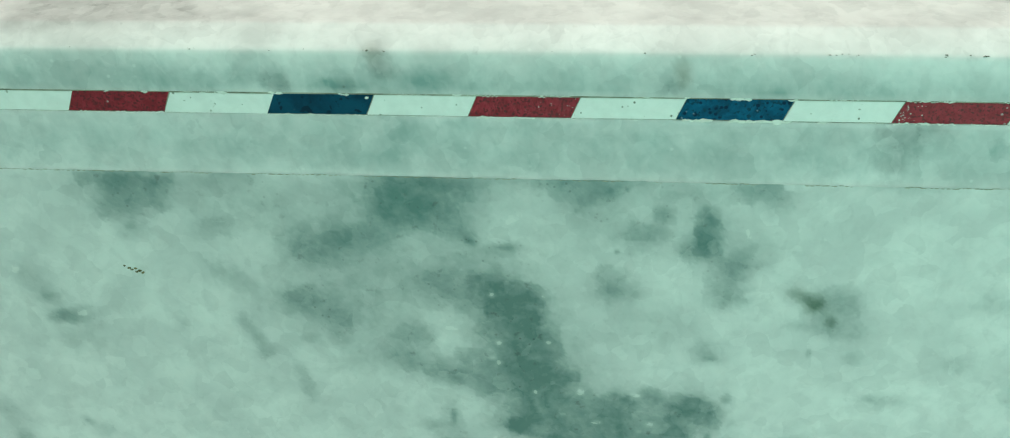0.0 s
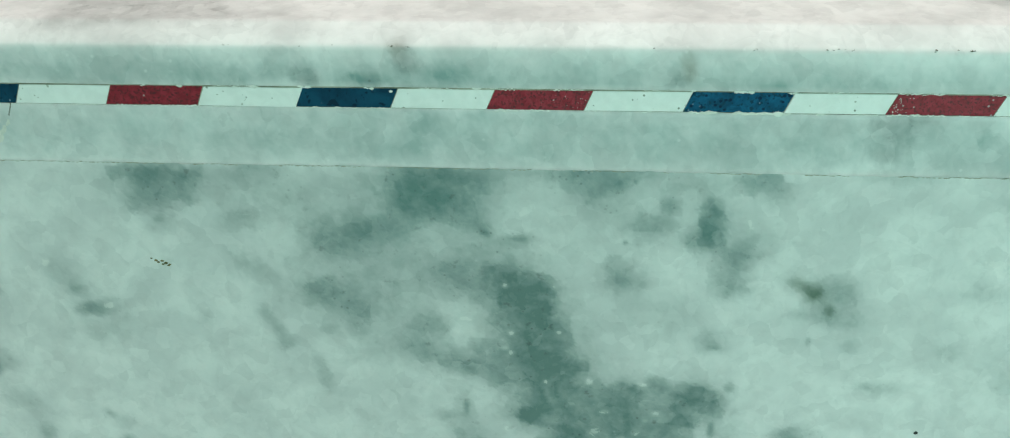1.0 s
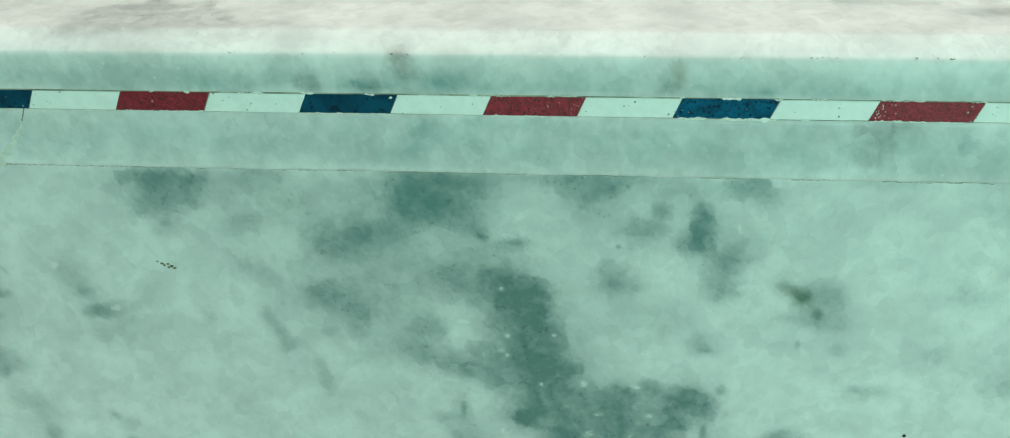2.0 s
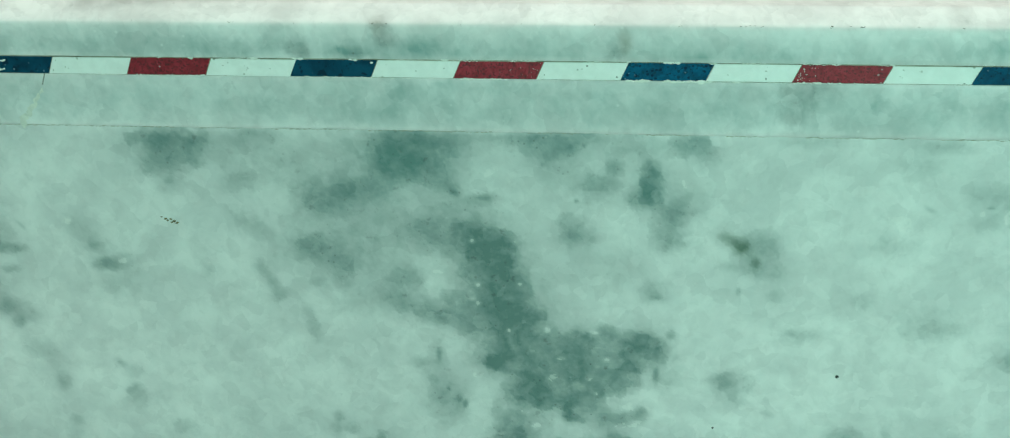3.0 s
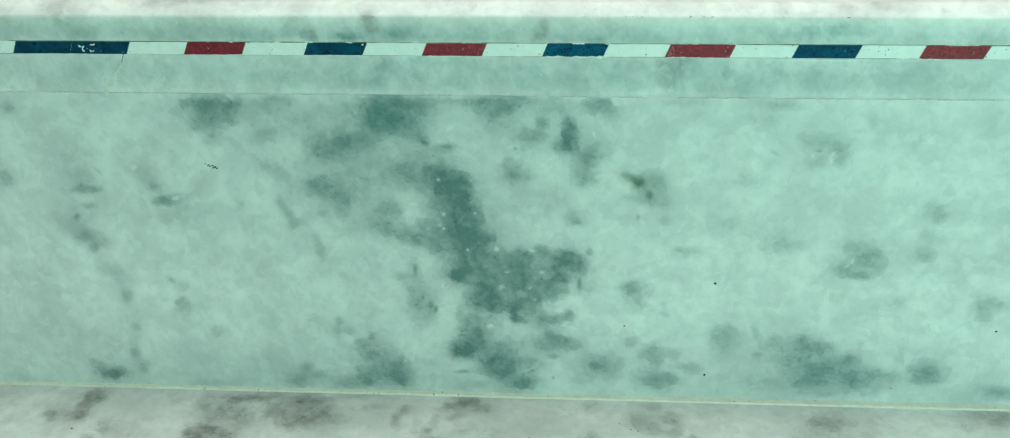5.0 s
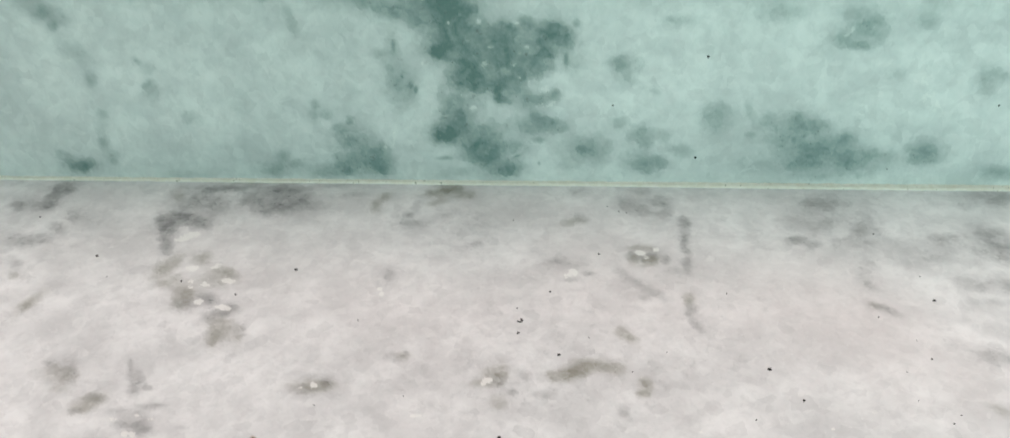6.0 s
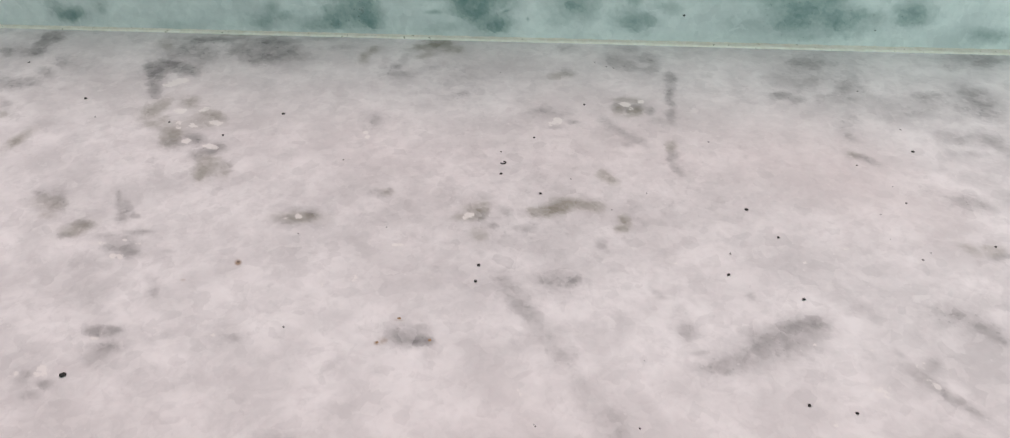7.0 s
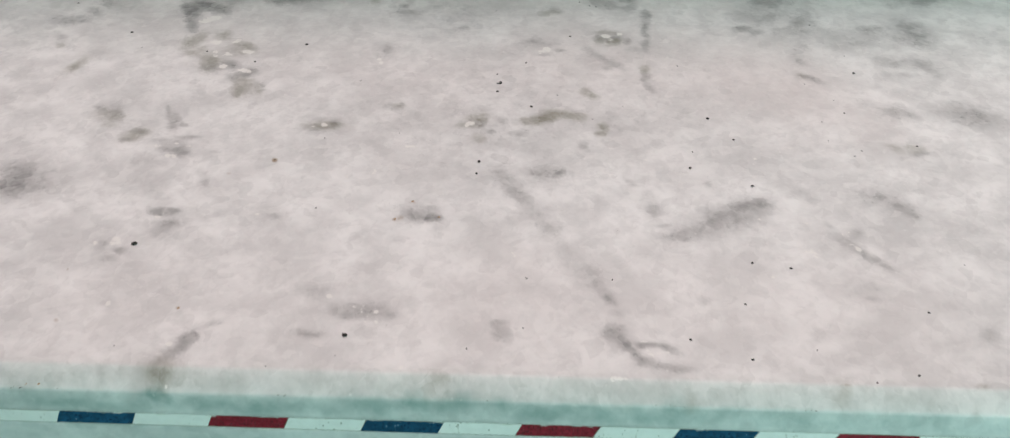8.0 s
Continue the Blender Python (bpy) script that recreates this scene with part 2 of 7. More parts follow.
M_CRUMB = grainy("brown_crumb", (0.09, 0.08, 0.035), (0.24, 0.19, 0.09), 900, 0.8)
M_RUST = grainy("orange_rust", (0.36, 0.19, 0.07), (0.50, 0.29, 0.12), 900, 0.8)
M_DUST = grainy("brown_dust", (0.28, 0.27, 0.20), (0.46, 0.44, 0.35), 900, 0.9)
M_CHIP = grainy("dirt_in_chip", (0.07, 0.065, 0.045), (0.15, 0.14, 0.10), 900, 0.9)


def plaster(name, a, b):
    n = Nodes(name, 0.75)
    n.colour(n.mix(n.ramp(n.noise(2.5, 6, 0.6), 0.35, 0.7), a, b))
    n.bump(n.noise(60, 4), 0.002, 0.4)
    return n.mat


M_WALL = plaster("dull_green_distemper", (0.20, 0.29, 0.25), (0.25, 0.34, 0.30))
M_FLOOR = plaster("dark_stone", (0.08, 0.11, 0.095), (0.13, 0.16, 0.14))
M_CEIL = plaster("white_limewash", (0.70, 0.70, 0.68), (0.80, 0.80, 0.78))

# ---------------------------------------------------------------- mesh helpers


def value_noise(p, cell, seed):
    """Smooth noise in -1 .. 1 at the places p (n x 3), with features about one cell wide."""
    q = p / cell + 57.3 * seed
    i = np.floor(q).astype(np.int64)
    f = q - i
    f = f * f * (3 - 2 * f)
    out = np.zeros(len(p))
    for dx in (0, 1):
        for dy in (0, 1):
            for dz in (0, 1):
                h = (i[:, 0] + dx) * 374761393 + (i[:, 1] + dy) * 668265263 + (i[:, 2] + dz) * 2147483647 + seed * 974711
                h = (h ^ (h >> 13)) * 1274126177
                h = ((h ^ (h >> 16)) & 65535) / 32767.5 - 1
                w = (f[:, 0] if dx else 1 - f[:, 0]) * (f[:, 1] if dy else 1 - f[:, 1]) * (f[:, 2] if dz else 1 - f[:, 2])
                out += h * w
    return out


def crystals(q, cell, seed):
    """The centre of the crystal that each place q (n x 2) falls in, on a jittered grid, and a tone of that crystal in -1 .. 1."""
    i = np.floor(q / cell).astype(np.int64)
    best, at, tone = np.full(len(q), 1e9), np.zeros_like(q), np.zeros(len(q))
    for dx in (-1, 0, 1):
        for dy in (-1, 0, 1):
            g = i + (dx, dy)
            h = []
            for k in range(3):
                v = g[:, 0] * 374761393 + g[:, 1] * 668265263 + (seed * 7 + k) * 974711
                v = (v ^ (v >> 13)) * 1274126177
                h.append(((v ^ (v >> 16)) & 65535) / 65535.0)
            c = (g + np.stack(h[:2], 1)) * cell
            d = np.sum((q - c) ** 2, 1)
            near = d < best
            best, at, tone = np.where(near, d, best), np.where(near[:, None], c, at), np.where(near, h[2] * 2 - 1, tone)
    return at, tone


class Marks:
    """Veins, stains, tints and painted shading of a slab: soft strokes from one place to another, in millimetres, with
    a width and a depth of colour.
    """

    def __init__(self, places):
        self.p = places * 1000.0
        warp = np.stack([value_noise(self.p, 12.0, s) * 1.5 + value_noise(self.p, 5.0, s + 7) * 1.6 + value_noise(self.p, 2.6, s + 14) * 1.0 for s in (1, 2, 3)], 1)
        self.q = self.p + warp
        self.on = {k: np.zeros(len(places)) for k in ("grey", "teal", "olive", "pale", "rust", "pink")}
        self.flat = ("y", 0.0)

    def plane(self, axis, at):
        """Marks that follow lie on the plane y = at or z = at; the crystals of the stone are laid out on it."""
        self.flat = (axis, at * 1000.0)
        flat = self.p[:, (0, 2)] if axis == "y" else self.p[:, (0, 1)]
        off = np.abs(self.p[:, 1 if axis == "y" else 2] - at * 1000.0)
        self.near = np.clip(1.6 - off / 5.0, 0, 1)
        big, tone = crystals(flat, 3.6, 3)
        small, tint = crystals(flat, 1.5, 8)
        warp = (self.q - self.p)[:, (0, 2) if axis == "y" else (0, 1)]
        self.uv = flat + 0.36 * (big - flat) + 0.34 * (small - flat) + 0.5 * warp
        self.mid = flat + 0.15 * (big - flat) + 0.3 * (small - flat) + 0.3 * warp
        self.fine = flat + 0.15 * warp
        self.tone = 1.0 + 0.13 * tone + 0.10 * tint

    def blot(self, kind, a, b, long, short, turn, s, soft):
        """A soft oval mark, half the length and width given, turned by degrees; its rim breaks up along the crystals.
        """
        q = self.uv if short > 2.6 else self.mid if short > 1.0 else self.fine
        c, d = math.cos(radians(turn)), math.sin(radians(turn))
        u, v = q[:, 0] - a, q[:, 1] - b
        r = np.hypot((u * c + v * d) / long, (v * c - u * d) / short)
        w = np.clip((0.98 + 1.15 * soft - r) / (2.3 * soft), 0, 1)
        w = w * w * (3 - 2 * w) * s
        if kind != "pale":
            halo = np.clip(1 - r / 3.0, 0, 1)
            w = np.maximum(w, 0.48 * s * halo * halo) * self.tone
        w = w * self.near
        on = self.on[kind]
        self.on[kind] = np.maximum(on, w) + 0.6 * np.minimum(on, w)

    def stroke(self, kind, a0, b0, a1, b1, r, s):
        axis, at = self.flat
        a, b = (np.array((u, at, v) if axis == "y" else (u, v, at)) for u, v in ((a0, b0), (a1, b1)))
        q = self.q if r > 1.5 else self.p * 0.75 + self.q * 0.25
        ab = b - a
        k = np.clip(((q - a) @ ab) / max(ab @ ab, 1e-9), 0, 1)
        off = q - a - k[:, None] * ab
        if axis == "z":
            off[:, 1] *= 0.72
        d = np.linalg.norm(off, axis=1) / r
        w = np.clip((1.75 - d) / 1.5, 0, 1)
        w = w * w * (3 - 2 * w) * s
        if kind == "grey" and r > 1.8:
            h = np.clip((3.1 - d) / 2.8, 0, 1)
            w = np.maximum(w, 0.40 * s * h * h)
        if kind == "pink":
            h = np.clip(1 - d / 2.3, 0, 1)
            w = h * h * (3 - 2 * h) * s
        on = self.on[kind]
        self.on[kind] = np.maximum(on, w) + 0.3 * np.minimum(on, w)

    def grey(self, *v):
        self.stroke("grey", *v)

    def teal(self, *v):
        self.stroke("teal", *v)

    def pink(self, *v):
        self.stroke("pink", *v)

    def rust(self, *v):
        self.stroke("rust", *v)

    def deepen(self, density):
        """Overlapping stains add up like layers of haze in the stone."""
        for k in ("grey", "olive"):
            self.on[k] = 1 - np.exp(-density * self.on[k] ** 1.15)

    def store(self, mesh):
        for k, v in self.on.items():
            mesh.attributes.new(k, "FLOAT", "POINT").data.foreach_set("value", np.clip(v, 0, 1.1).astype(np.float32))


def thing(name, label, category, at=(0, 0, 0), kind="", group=""):
    ob = new(name)
    ob.location = at
    ob.empty_display_size = 0.02
    return tagged(ob, label, category, group, kind)


def part(name, data, material, parent, label=""):
    """Links a bmesh or a mesh, built in world places, as one object under a thing or a part."""
    if isinstance(data, bmesh.types.BMesh):
        mesh = bpy.data.meshes.new(name)
        data.to_mesh(mesh)
        data.free()
    else:
        mesh = data
    if material and not mesh.materials:
        mesh.materials.append(material)
    ob = new(name, mesh)
    if parent:
        off = Vector(parent.location)
        if parent.parent:
            off += Vector(parent.parent.location)
        mesh.transform(Matrix.Translation(-off))
        ob.parent = parent
    return tagged(ob, label)


def sheet(name, profile, columns, nudge):
    """A closed prism along x: the profile (y, z), closed, at every column, with its vertices nudged; capped at both ends."""
    prof, cols = np.array(profile), np.array(columns)
    m, k = len(prof), len(cols)
    p = np.zeros((k, m, 3))
    p[:, :, 0], p[:, :, 1], p[:, :, 2] = cols[:, None], prof[None, :, 0], prof[None, :, 1]
    p = nudge(p.reshape(-1, 3))
    i, j = np.meshgrid(np.arange(k - 1), np.arange(m), indexing="ij")
    a, b = i * m + j, i * m + (j + 1) % m
    faces = np.stack([a, b, b + m, a + m], -1).reshape(-1, 4)
    mesh = bpy.data.meshes.new(name)
    mesh.from_pydata(p.tolist(), [], faces.tolist() + [list(range(m))[::-1], [(k - 1) * m + q for q in range(m)]])
    mesh.update()
    return mesh, p


def columns(step):
    fine = np.arange(FINE_L, FINE_R + 1e-6, step)
    return np.concatenate([np.linspace(-HALF, FINE_L, 9)[:-1], fine, np.linspace(FINE_R, HALF, 9)[1:]])


def box(bm, x0, x1, y0, y1, z0, z1):
    made = bmesh.ops.create_cube(bm, size=1.0, matrix=Matrix.LocRotScale(((x0 + x1) / 2, (y0 + y1) / 2, (z0 + z1) / 2), None, (x1 - x0, y1 - y0, z1 - z0)))
    return made["verts"]


def lump(bm, at, size, seed, flat=(1, 1, 1), turn=0.0):
    """A small uneven crumb."""
    made = bmesh.ops.create_icosphere(bm, subdivisions=1, radius=1.0)["verts"]
    for v in made:
        v.co *= 1 + 0.28 * noise.noise(v.co * 1.7 + Vector((seed * 3.1, seed * 1.7, 0)))
        v.co = Vector((v.co.x * flat[0], v.co.y * flat[1], v.co.z * flat[2])) * size
    bmesh.ops.transform(bm, verts=made, matrix=Matrix.Translation(at) @ Matrix.Rotation(turn, 4, "Z"))
    return made


# ---------------------------------------------------------------- veins, stains and painted shading of the slabs

def riser_marks(m):
    m.plane("y", 0.0)
    # contact shadow below the nosing's lip, painted as a thin olive band
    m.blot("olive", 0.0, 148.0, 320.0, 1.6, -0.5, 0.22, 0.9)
    m.blot("grey", -33.1, 140.6, 17.9, 5.1, 1, 0.42, 0.7)
    m.blot("grey", -36.0, 134.2, 10.8, 5.7, 2, 0.45, 0.6)
    m.blot("grey", -29.0, 142.1, 4.8, 1.8, 1, 0.75, 0.6)
    m.blot("grey", -32.8, 138.6, 7.7, 4.6, 3, 0.6, 0.7)
    m.blot("grey", -43.5, 131.6, 5.3, 3.1, 3, 0.3, 0.85)
    m.blot("grey", -47.6, 125.8, 11.6, 3.8, 17, 0.32, 0.8)
    m.blot("grey", -53.3, 125.8, 6.4, 3.9, 4, 0.25, 0.85)
    m.blot("grey", -28.5, 131.7, 6.3, 3.6, 3, 0.35, 0.85)
    m.blot("grey", -22.4, 135.8, 6.2, 3.3, 85, 0.25, 0.8)
    m.blot("grey", -23.5, 142.4, 5.9, 2.3, 1, 0.35, 0.85)
    m.blot("grey", -20.8, 126.3, 2.9, 2.1, -35, 0.45, 0.85)
    m.blot("grey", -20.2, 125.0, 1.7, 0.8, -39, 0.6, 0.85)
    m.blot("grey", -24.4, 127.1, 3.4, 2.6, 6, 0.3, 0.85)
    m.blot("grey", -9.6, 123.1, 2.4, 1.6, 3, 0.42, 0.85)
    m.blot("grey", -11.3, 123.0, 2.2, 0.6, 1, 0.6, 0.85)
    m.blot("grey", -15.0, 121.7, 5.3, 2.1, 1, 0.25, 0.85)
    m.blot("grey", -20.0, 119.8, 10.2, 3.7, 1, 0.18, 0.9)
    m.blot("grey", -16.8, 110.2, 6.0, 5.4, 18, 0.72, 0.6)
    m.blot("grey", -10.0, 104.6, 8.4, 6.8, -68, 0.75, 0.55)
    m.blot("grey", -6.0, 105.5, 6.6, 5.1, -51, 0.7, 0.6)
    m.blot("grey", -7.8, 95.8, 9.8, 7.3, -74, 0.8, 0.55)
    m.blot("grey", -13.7, 98.5, 5.5, 5.0, 17, 0.65, 0.5)
    m.blot("grey", -6.2, 87.4, 8.1, 7.5, 69, 0.8, 0.6)
    m.blot("grey", 1.0, 90.9, 5.7, 3.2, 87, 0.45, 0.6)
    m.blot("grey", -2.6, 80.3, 7.7, 7.2, 25, 0.82, 0.6)
    m.blot("grey", 4.5, 81.0, 4.5, 3.2, 4, 0.6, 0.5)
    m.blot("grey", -27.5, 110.1, 6.3, 5.6, 22, 0.45, 0.6)
    m.blot("grey", -23.4, 103.9, 2.7, 1.6, 3, 0.3, 0.85)
    m.blot("grey", -32.7, 112.2, 3.7, 2.7, 6, 0.22, 0.85)
    m.blot("grey", -37.9, 93.3, 6.4, 5.3, 14, 0.38, 0.7)
    m.blot("grey", -37.1, 86.8, 5.6, 3.7, 5, 0.35, 0.85)
    m.blot("grey", -31.0, 82.6, 7.1, 3.8, -29, 0.4, 0.85)
    m.blot("grey", -26.0, 80.4, 2.9, 2.6, 23, 0.5, 0.85)
    m.blot("grey", -16.6, 80.0, 8.7, 6.1, 5, 0.46, 0.6)
    m.blot("grey", -21.8, 86.8, 5.1, 3.4, 5, 0.28, 0.85)
    m.blot("grey", -50.9, 103.5, 13.9, 10.5, 9, 0.2, 0.9)
    m.blot("grey", -57.6, 96.4, 5.7, 4.0, 78, 0.28, 0.85)
    m.blot("grey", -65.9, 104.6, 8.4, 5.5, 6, 0.28, 0.7)
    m.blot("grey", -59.6, 124.1, 9.9, 7.4, 9, 0.26, 0.8)
    m.blot("grey", -41.1, 115.8, 14.8, 9.7, 5, 0.15, 0.9)
    m.blot("grey", -47.4, 85.2, 10.3, 7.2, 7, 0.12, 0.9)
    m.blot("grey", 11.9, 143.4, 12.8, 2.2, 0, 0.34, 0.8)
    m.blot("grey", 7.6, 140.6, 7.0, 3.0, 1, 0.32, 0.85)
    m.blot("grey", 9.5, 137.1, 5.2, 2.8, 1, 0.36, 0.85)
    m.blot("grey", 14.9, 140.2, 2.6, 2.3, 4, 0.45, 0.85)
    m.blot("grey", -4.5, 142.8, 9.9, 1.5, 0, 0.25, 0.8)
    m.blot("grey", 28.5, 133.7, 2.5, 2.2, 59, 0.5, 0.85)
    m.blot("grey", 25.9, 128.3, 3.3, 2.1, 1, 0.42, 0.85)
    m.blot("grey", 21.2, 126.5, 5.2, 3.4, 1, 0.38, 0.85)
    m.blot("grey", 14.6, 132.8, 9.5, 5.1, 1, 0.18, 0.9)
    m.blot("grey", 39.1, 133.5, 2.8, 2.3, -88, 0.65, 0.85)
    m.blot("grey", 38.9, 128.7, 4.4, 3.5, -89, 0.66, 0.6)
    m.blot("grey", 37.8, 124.1, 4.3, 2.9, 0, 0.58, 0.85)
    m.blot("grey", 46.2, 119.5, 4.3, 3.9, -3, 0.4, 0.85)
    m.blot("grey", 45.4, 113.1, 4.8, 4.8, -57, 0.36, 0.85)
    m.blot("grey", 46.7, 108.6, 4.3, 1.9, 1, 0.36, 0.85)
    m.blot("grey", 51.3, 123.4, 5.7, 5.2, -5, 0.16, 0.9)
    m.blot("grey", 49.2, 141.1, 5.8, 3.2, -0, 0.36, 0.85)
    m.blot("grey", 50.7, 143.1, 3.2, 1.2, 0, 0.42, 0.85)
    m.blot("grey", 55.3, 138.4, 4.3, 3.2, -86, 0.28, 0.85)
    m.blot("grey", 15.7, 112.5, 4.6, 2.9, 88, 0.4, 0.85)
    m.blot("grey", 16.4, 109.8, 3.2, 2.2, 2, 0.35, 0.85)
    m.blot("grey", 21.0, 109.6, 3.8, 1.9, 89, 0.22, 0.85)
    m.blot("grey", 42.1, 90.7, 3.9, 3.1, 1, 0.26, 0.85)
    m.blot("grey", 43.4, 89.1, 1.5, 0.8, 1, 0.35, 0.85)
    m.blot("grey", 26.4, 99.9, 9.8, 7.8, 2, 0.1, 0.9)
    m.blot("grey", 32.0, 139.8, 9.3, 3.5, 0, 0.2, 0.9)
    m.blot("grey", -3.0, 76.2, 8.3, 7.1, 79, 0.85, 0.6)
    m.blot("grey", -1.0, 68.6, 9.3, 7.7, 8, 0.8, 0.6)
    m.blot("grey", -7.5, 64.9, 4.8, 4.1, 79, 0.8, 0.5)
    m.blot("grey", -5.1, 60.5, 5.7, 1.2, -16, 0.85, 0.85)
    m.blot("grey", -8.9, 62.5, 2.4, 2.1, 16, 0.8, 0.85)
    m.blot("grey", 7.0, 72.3, 4.6, 4.4, 26, 0.55, 0.85)
    m.blot("grey", 5.8, 64.3, 4.1, 3.0, 4, 0.42, 0.85)
    m.blot("grey", 16.9, 70.5, 7.6, 4.4, 2, 0.7, 0.5)
    m.blot("grey", 15.1, 66.0, 9.2, 5.1, 2, 0.68, 0.85)
    m.blot("grey", 27.8, 75.1, 3.3, 2.6, 3, 0.55, 0.85)
    m.blot("grey", 18.1, 61.3, 9.0, 6.3, 3, 0.74, 0.6)
    m.blot("grey", 3.8, 53.7, 8.3, 6.8, 7, 0.7, 0.6)
    m.blot("grey", 8.3, 57.4, 7.8, 5.5, 4, 0.74, 0.85)
    m.blot("grey", 5.2, 48.5, 6.5, 2.8, 2, 0.65, 0.85)
    m.blot("grey", 21.9, 55.7, 7.4, 6.2, 85, 0.7, 0.85)
    m.blot("grey", 20.6, 49.2, 7.0, 5.3, 4, 0.66, 0.5)
    m.blot("grey", 28.9, 57.3, 6.2, 6.0, 32, 0.55, 0.5)
    m.blot("grey", 38.4, 70.9, 7.3, 5.0, 2, 0.6, 0.6)
    m.blot("grey", 37.2, 65.0, 6.5, 4.3, 29, 0.6, 0.5)
    m.blot("grey", 43.8, 68.1, 5.0, 3.5, -89, 0.5, 0.85)
    m.blot("grey", 32.2, 65.8, 6.3, 6.1, 75, 0.56, 0.85)
    m.blot("grey", 33.5, 55.6, 5.1, 2.7, 2, 0.4, 0.85)
    m.blot("grey", 44.2, 59.2, 3.0, 1.0, -89, 0.6, 0.85)
    m.blot("grey", 47.8, 59.3, 6.1, 6.0, 5, 0.2, 0.9)
    m.blot("grey", 47.9, 75.5, 1.4, 1.2, -88, 0.42, 0.85)
    m.blot("grey", 15.3, 45.3, 4.1, 1.8, 89, 0.9, 0.6)
    m.blot("grey", 16.8, 41.0, 3.7, 1.6, -23, 0.6, 0.85)
    m.blot("grey", 22.1, 42.4, 6.5, 3.4, 2, 0.26, 0.85)
    m.blot("grey", 11.4, 47.4, 5.2, 2.8, 2, 0.55, 0.85)
    m.blot("grey", -3.4, 33.2, 6.7, 6.1, 18, 0.5, 0.85)
    m.blot("grey", -3.6, 26.7, 9.1, 5.5, 4, 0.55, 0.5)
    m.blot("grey", -10.7, 24.2, 3.0, 2.6, 15, 0.55, 0.85)
    m.blot("grey", -6.2, 24.0, 6.5, 3.3, 3, 0.55, 0.85)
    m.blot("grey", 2.9, 20.4, 8.2, 4.6, -25, 0.5, 0.85)
    m.blot("grey", 11.3, 24.2, 5.6, 5.3, 65, 0.45, 0.85)
    m.blot("grey", 9.5, 12.3, 4.4, 4.0, 72, 0.7, 0.85)
    m.blot("grey", 5.5, 15.5, 6.8, 4.3, 4, 0.5, 0.85)
    m.blot("grey", 12.8, 15.8, 6.8, 4.3, 4, 0.45, 0.85)
    m.blot("grey", 17.5, 6.6, 6.0, 3.7, 4, 0.7, 0.85)
    m.blot("grey", 20.3, 17.7, 5.9, 3.3, 3, 0.36, 0.85)
    m.blot("grey", -0.6, 39.6, 6.4, 4.0, 86, 0.26, 0.8)
    m.blot("grey", -7.1, 41.0, 4.5, 3.7, 80, 0.26, 0.85)
    m.blot("grey", 33.9, 31.4, 5.4, 2.8, -25, 0.42, 0.85)
    m.blot("grey", 37.9, 27.3, 6.3, 3.6, 2, 0.42, 0.85)
    m.blot("grey", 31.0, 28.1, 5.3, 3.9, 3, 0.32, 0.85)
    m.blot("grey", 32.7, 21.3, 2.7, 1.3, 2, 0.55, 0.85)
    m.blot("grey", 23.6, 27.2, 6.6, 4.5, 3, 0.26, 0.85)
    m.blot("grey", 28.4, 38.8, 5.7, 5.2, 82, 0.26, 0.85)
    m.blot("grey", 38.8, 42.9, 3.1, 2.5, 3, 0.36, 0.85)
    m.blot("grey", 40.1, 43.8, 1.6, 1.5, 44, 0.45, 0.85)
    m.blot("grey", 33.6, 41.5, 5.2, 3.1, 2, 0.32, 0.85)
    m.blot("grey", -25.4, 46.8, 7.2, 6.2, 16, 0.26, 0.9)
    m.blot("grey", -28.6, 59.0, 10.5, 3.1, 86, 0.18, 0.9)
    m.blot("grey", -27.5, 64.8, 3.0, 1.0, 86, 0.35, 0.85)
    m.blot("grey", -22.0, 46.9, 1.6, 1.3, 76, 0.5, 0.85)
    m.blot("grey", -19.7, 45.4, 1.6, 0.8, 86, 0.7, 0.85)
    m.blot("grey", -24.4, 40.5, 6.7, 4.4, 5, 0.12, 0.85)
    m.blot("grey", -27.7, 52.9, 7.5, 4.7, 83, 0.15, 0.85)
    m.blot("grey", -33.7, 61.9, 3.1, 1.8, 4, 0.25, 0.85)
    m.blot("grey", -60.0, 33.2, 2.5, 2.2, 28, 0.34, 0.85)
    m.blot("grey", -63.9, 37.9, 2.0, 1.6, 70, 0.27, 0.85)
    m.blot("grey", -55.1, 26.5, 3.3, 2.6, 13, 0.27, 0.85)
    m.blot("grey", -50.2, 30.2, 1.7, 1.5, 43, 0.45, 0.85)
    m.blot("grey", -51.4, 22.0, 5.1, 4.5, 30, 0.42, 0.85)
    m.blot("grey", -44.7, 20.6, 6.9, 5.6, 14, 0.26, 0.85)
    m.blot("grey", -52.5, 8.6, 6.2, 5.0, 16, 0.4, 0.85)
    m.blot("grey", -40.0, 9.0, 7.0, 4.7, 7, 0.42, 0.85)
    m.blot("grey", -37.5, 5.7, 3.7, 3.0, 16, 0.42, 0.85)
    m.blot("grey", -44.2, 8.9, 2.9, 2.6, 39, 0.3, 0.85)
    m.blot("grey", -45.2, 13.9, 8.3, 4.7, 5, 0.3, 0.85)
    m.blot("grey", -59.8, 5.3, 8.4, 3.8, 4, 0.36, 0.85)
    m.blot("grey", -38.2, 15.8, 3.9, 3.0, 10, 0.34, 0.85)
    m.blot("grey", -9.6, 12.4, 3.3, 0.8, 2, 0.42, 0.85)
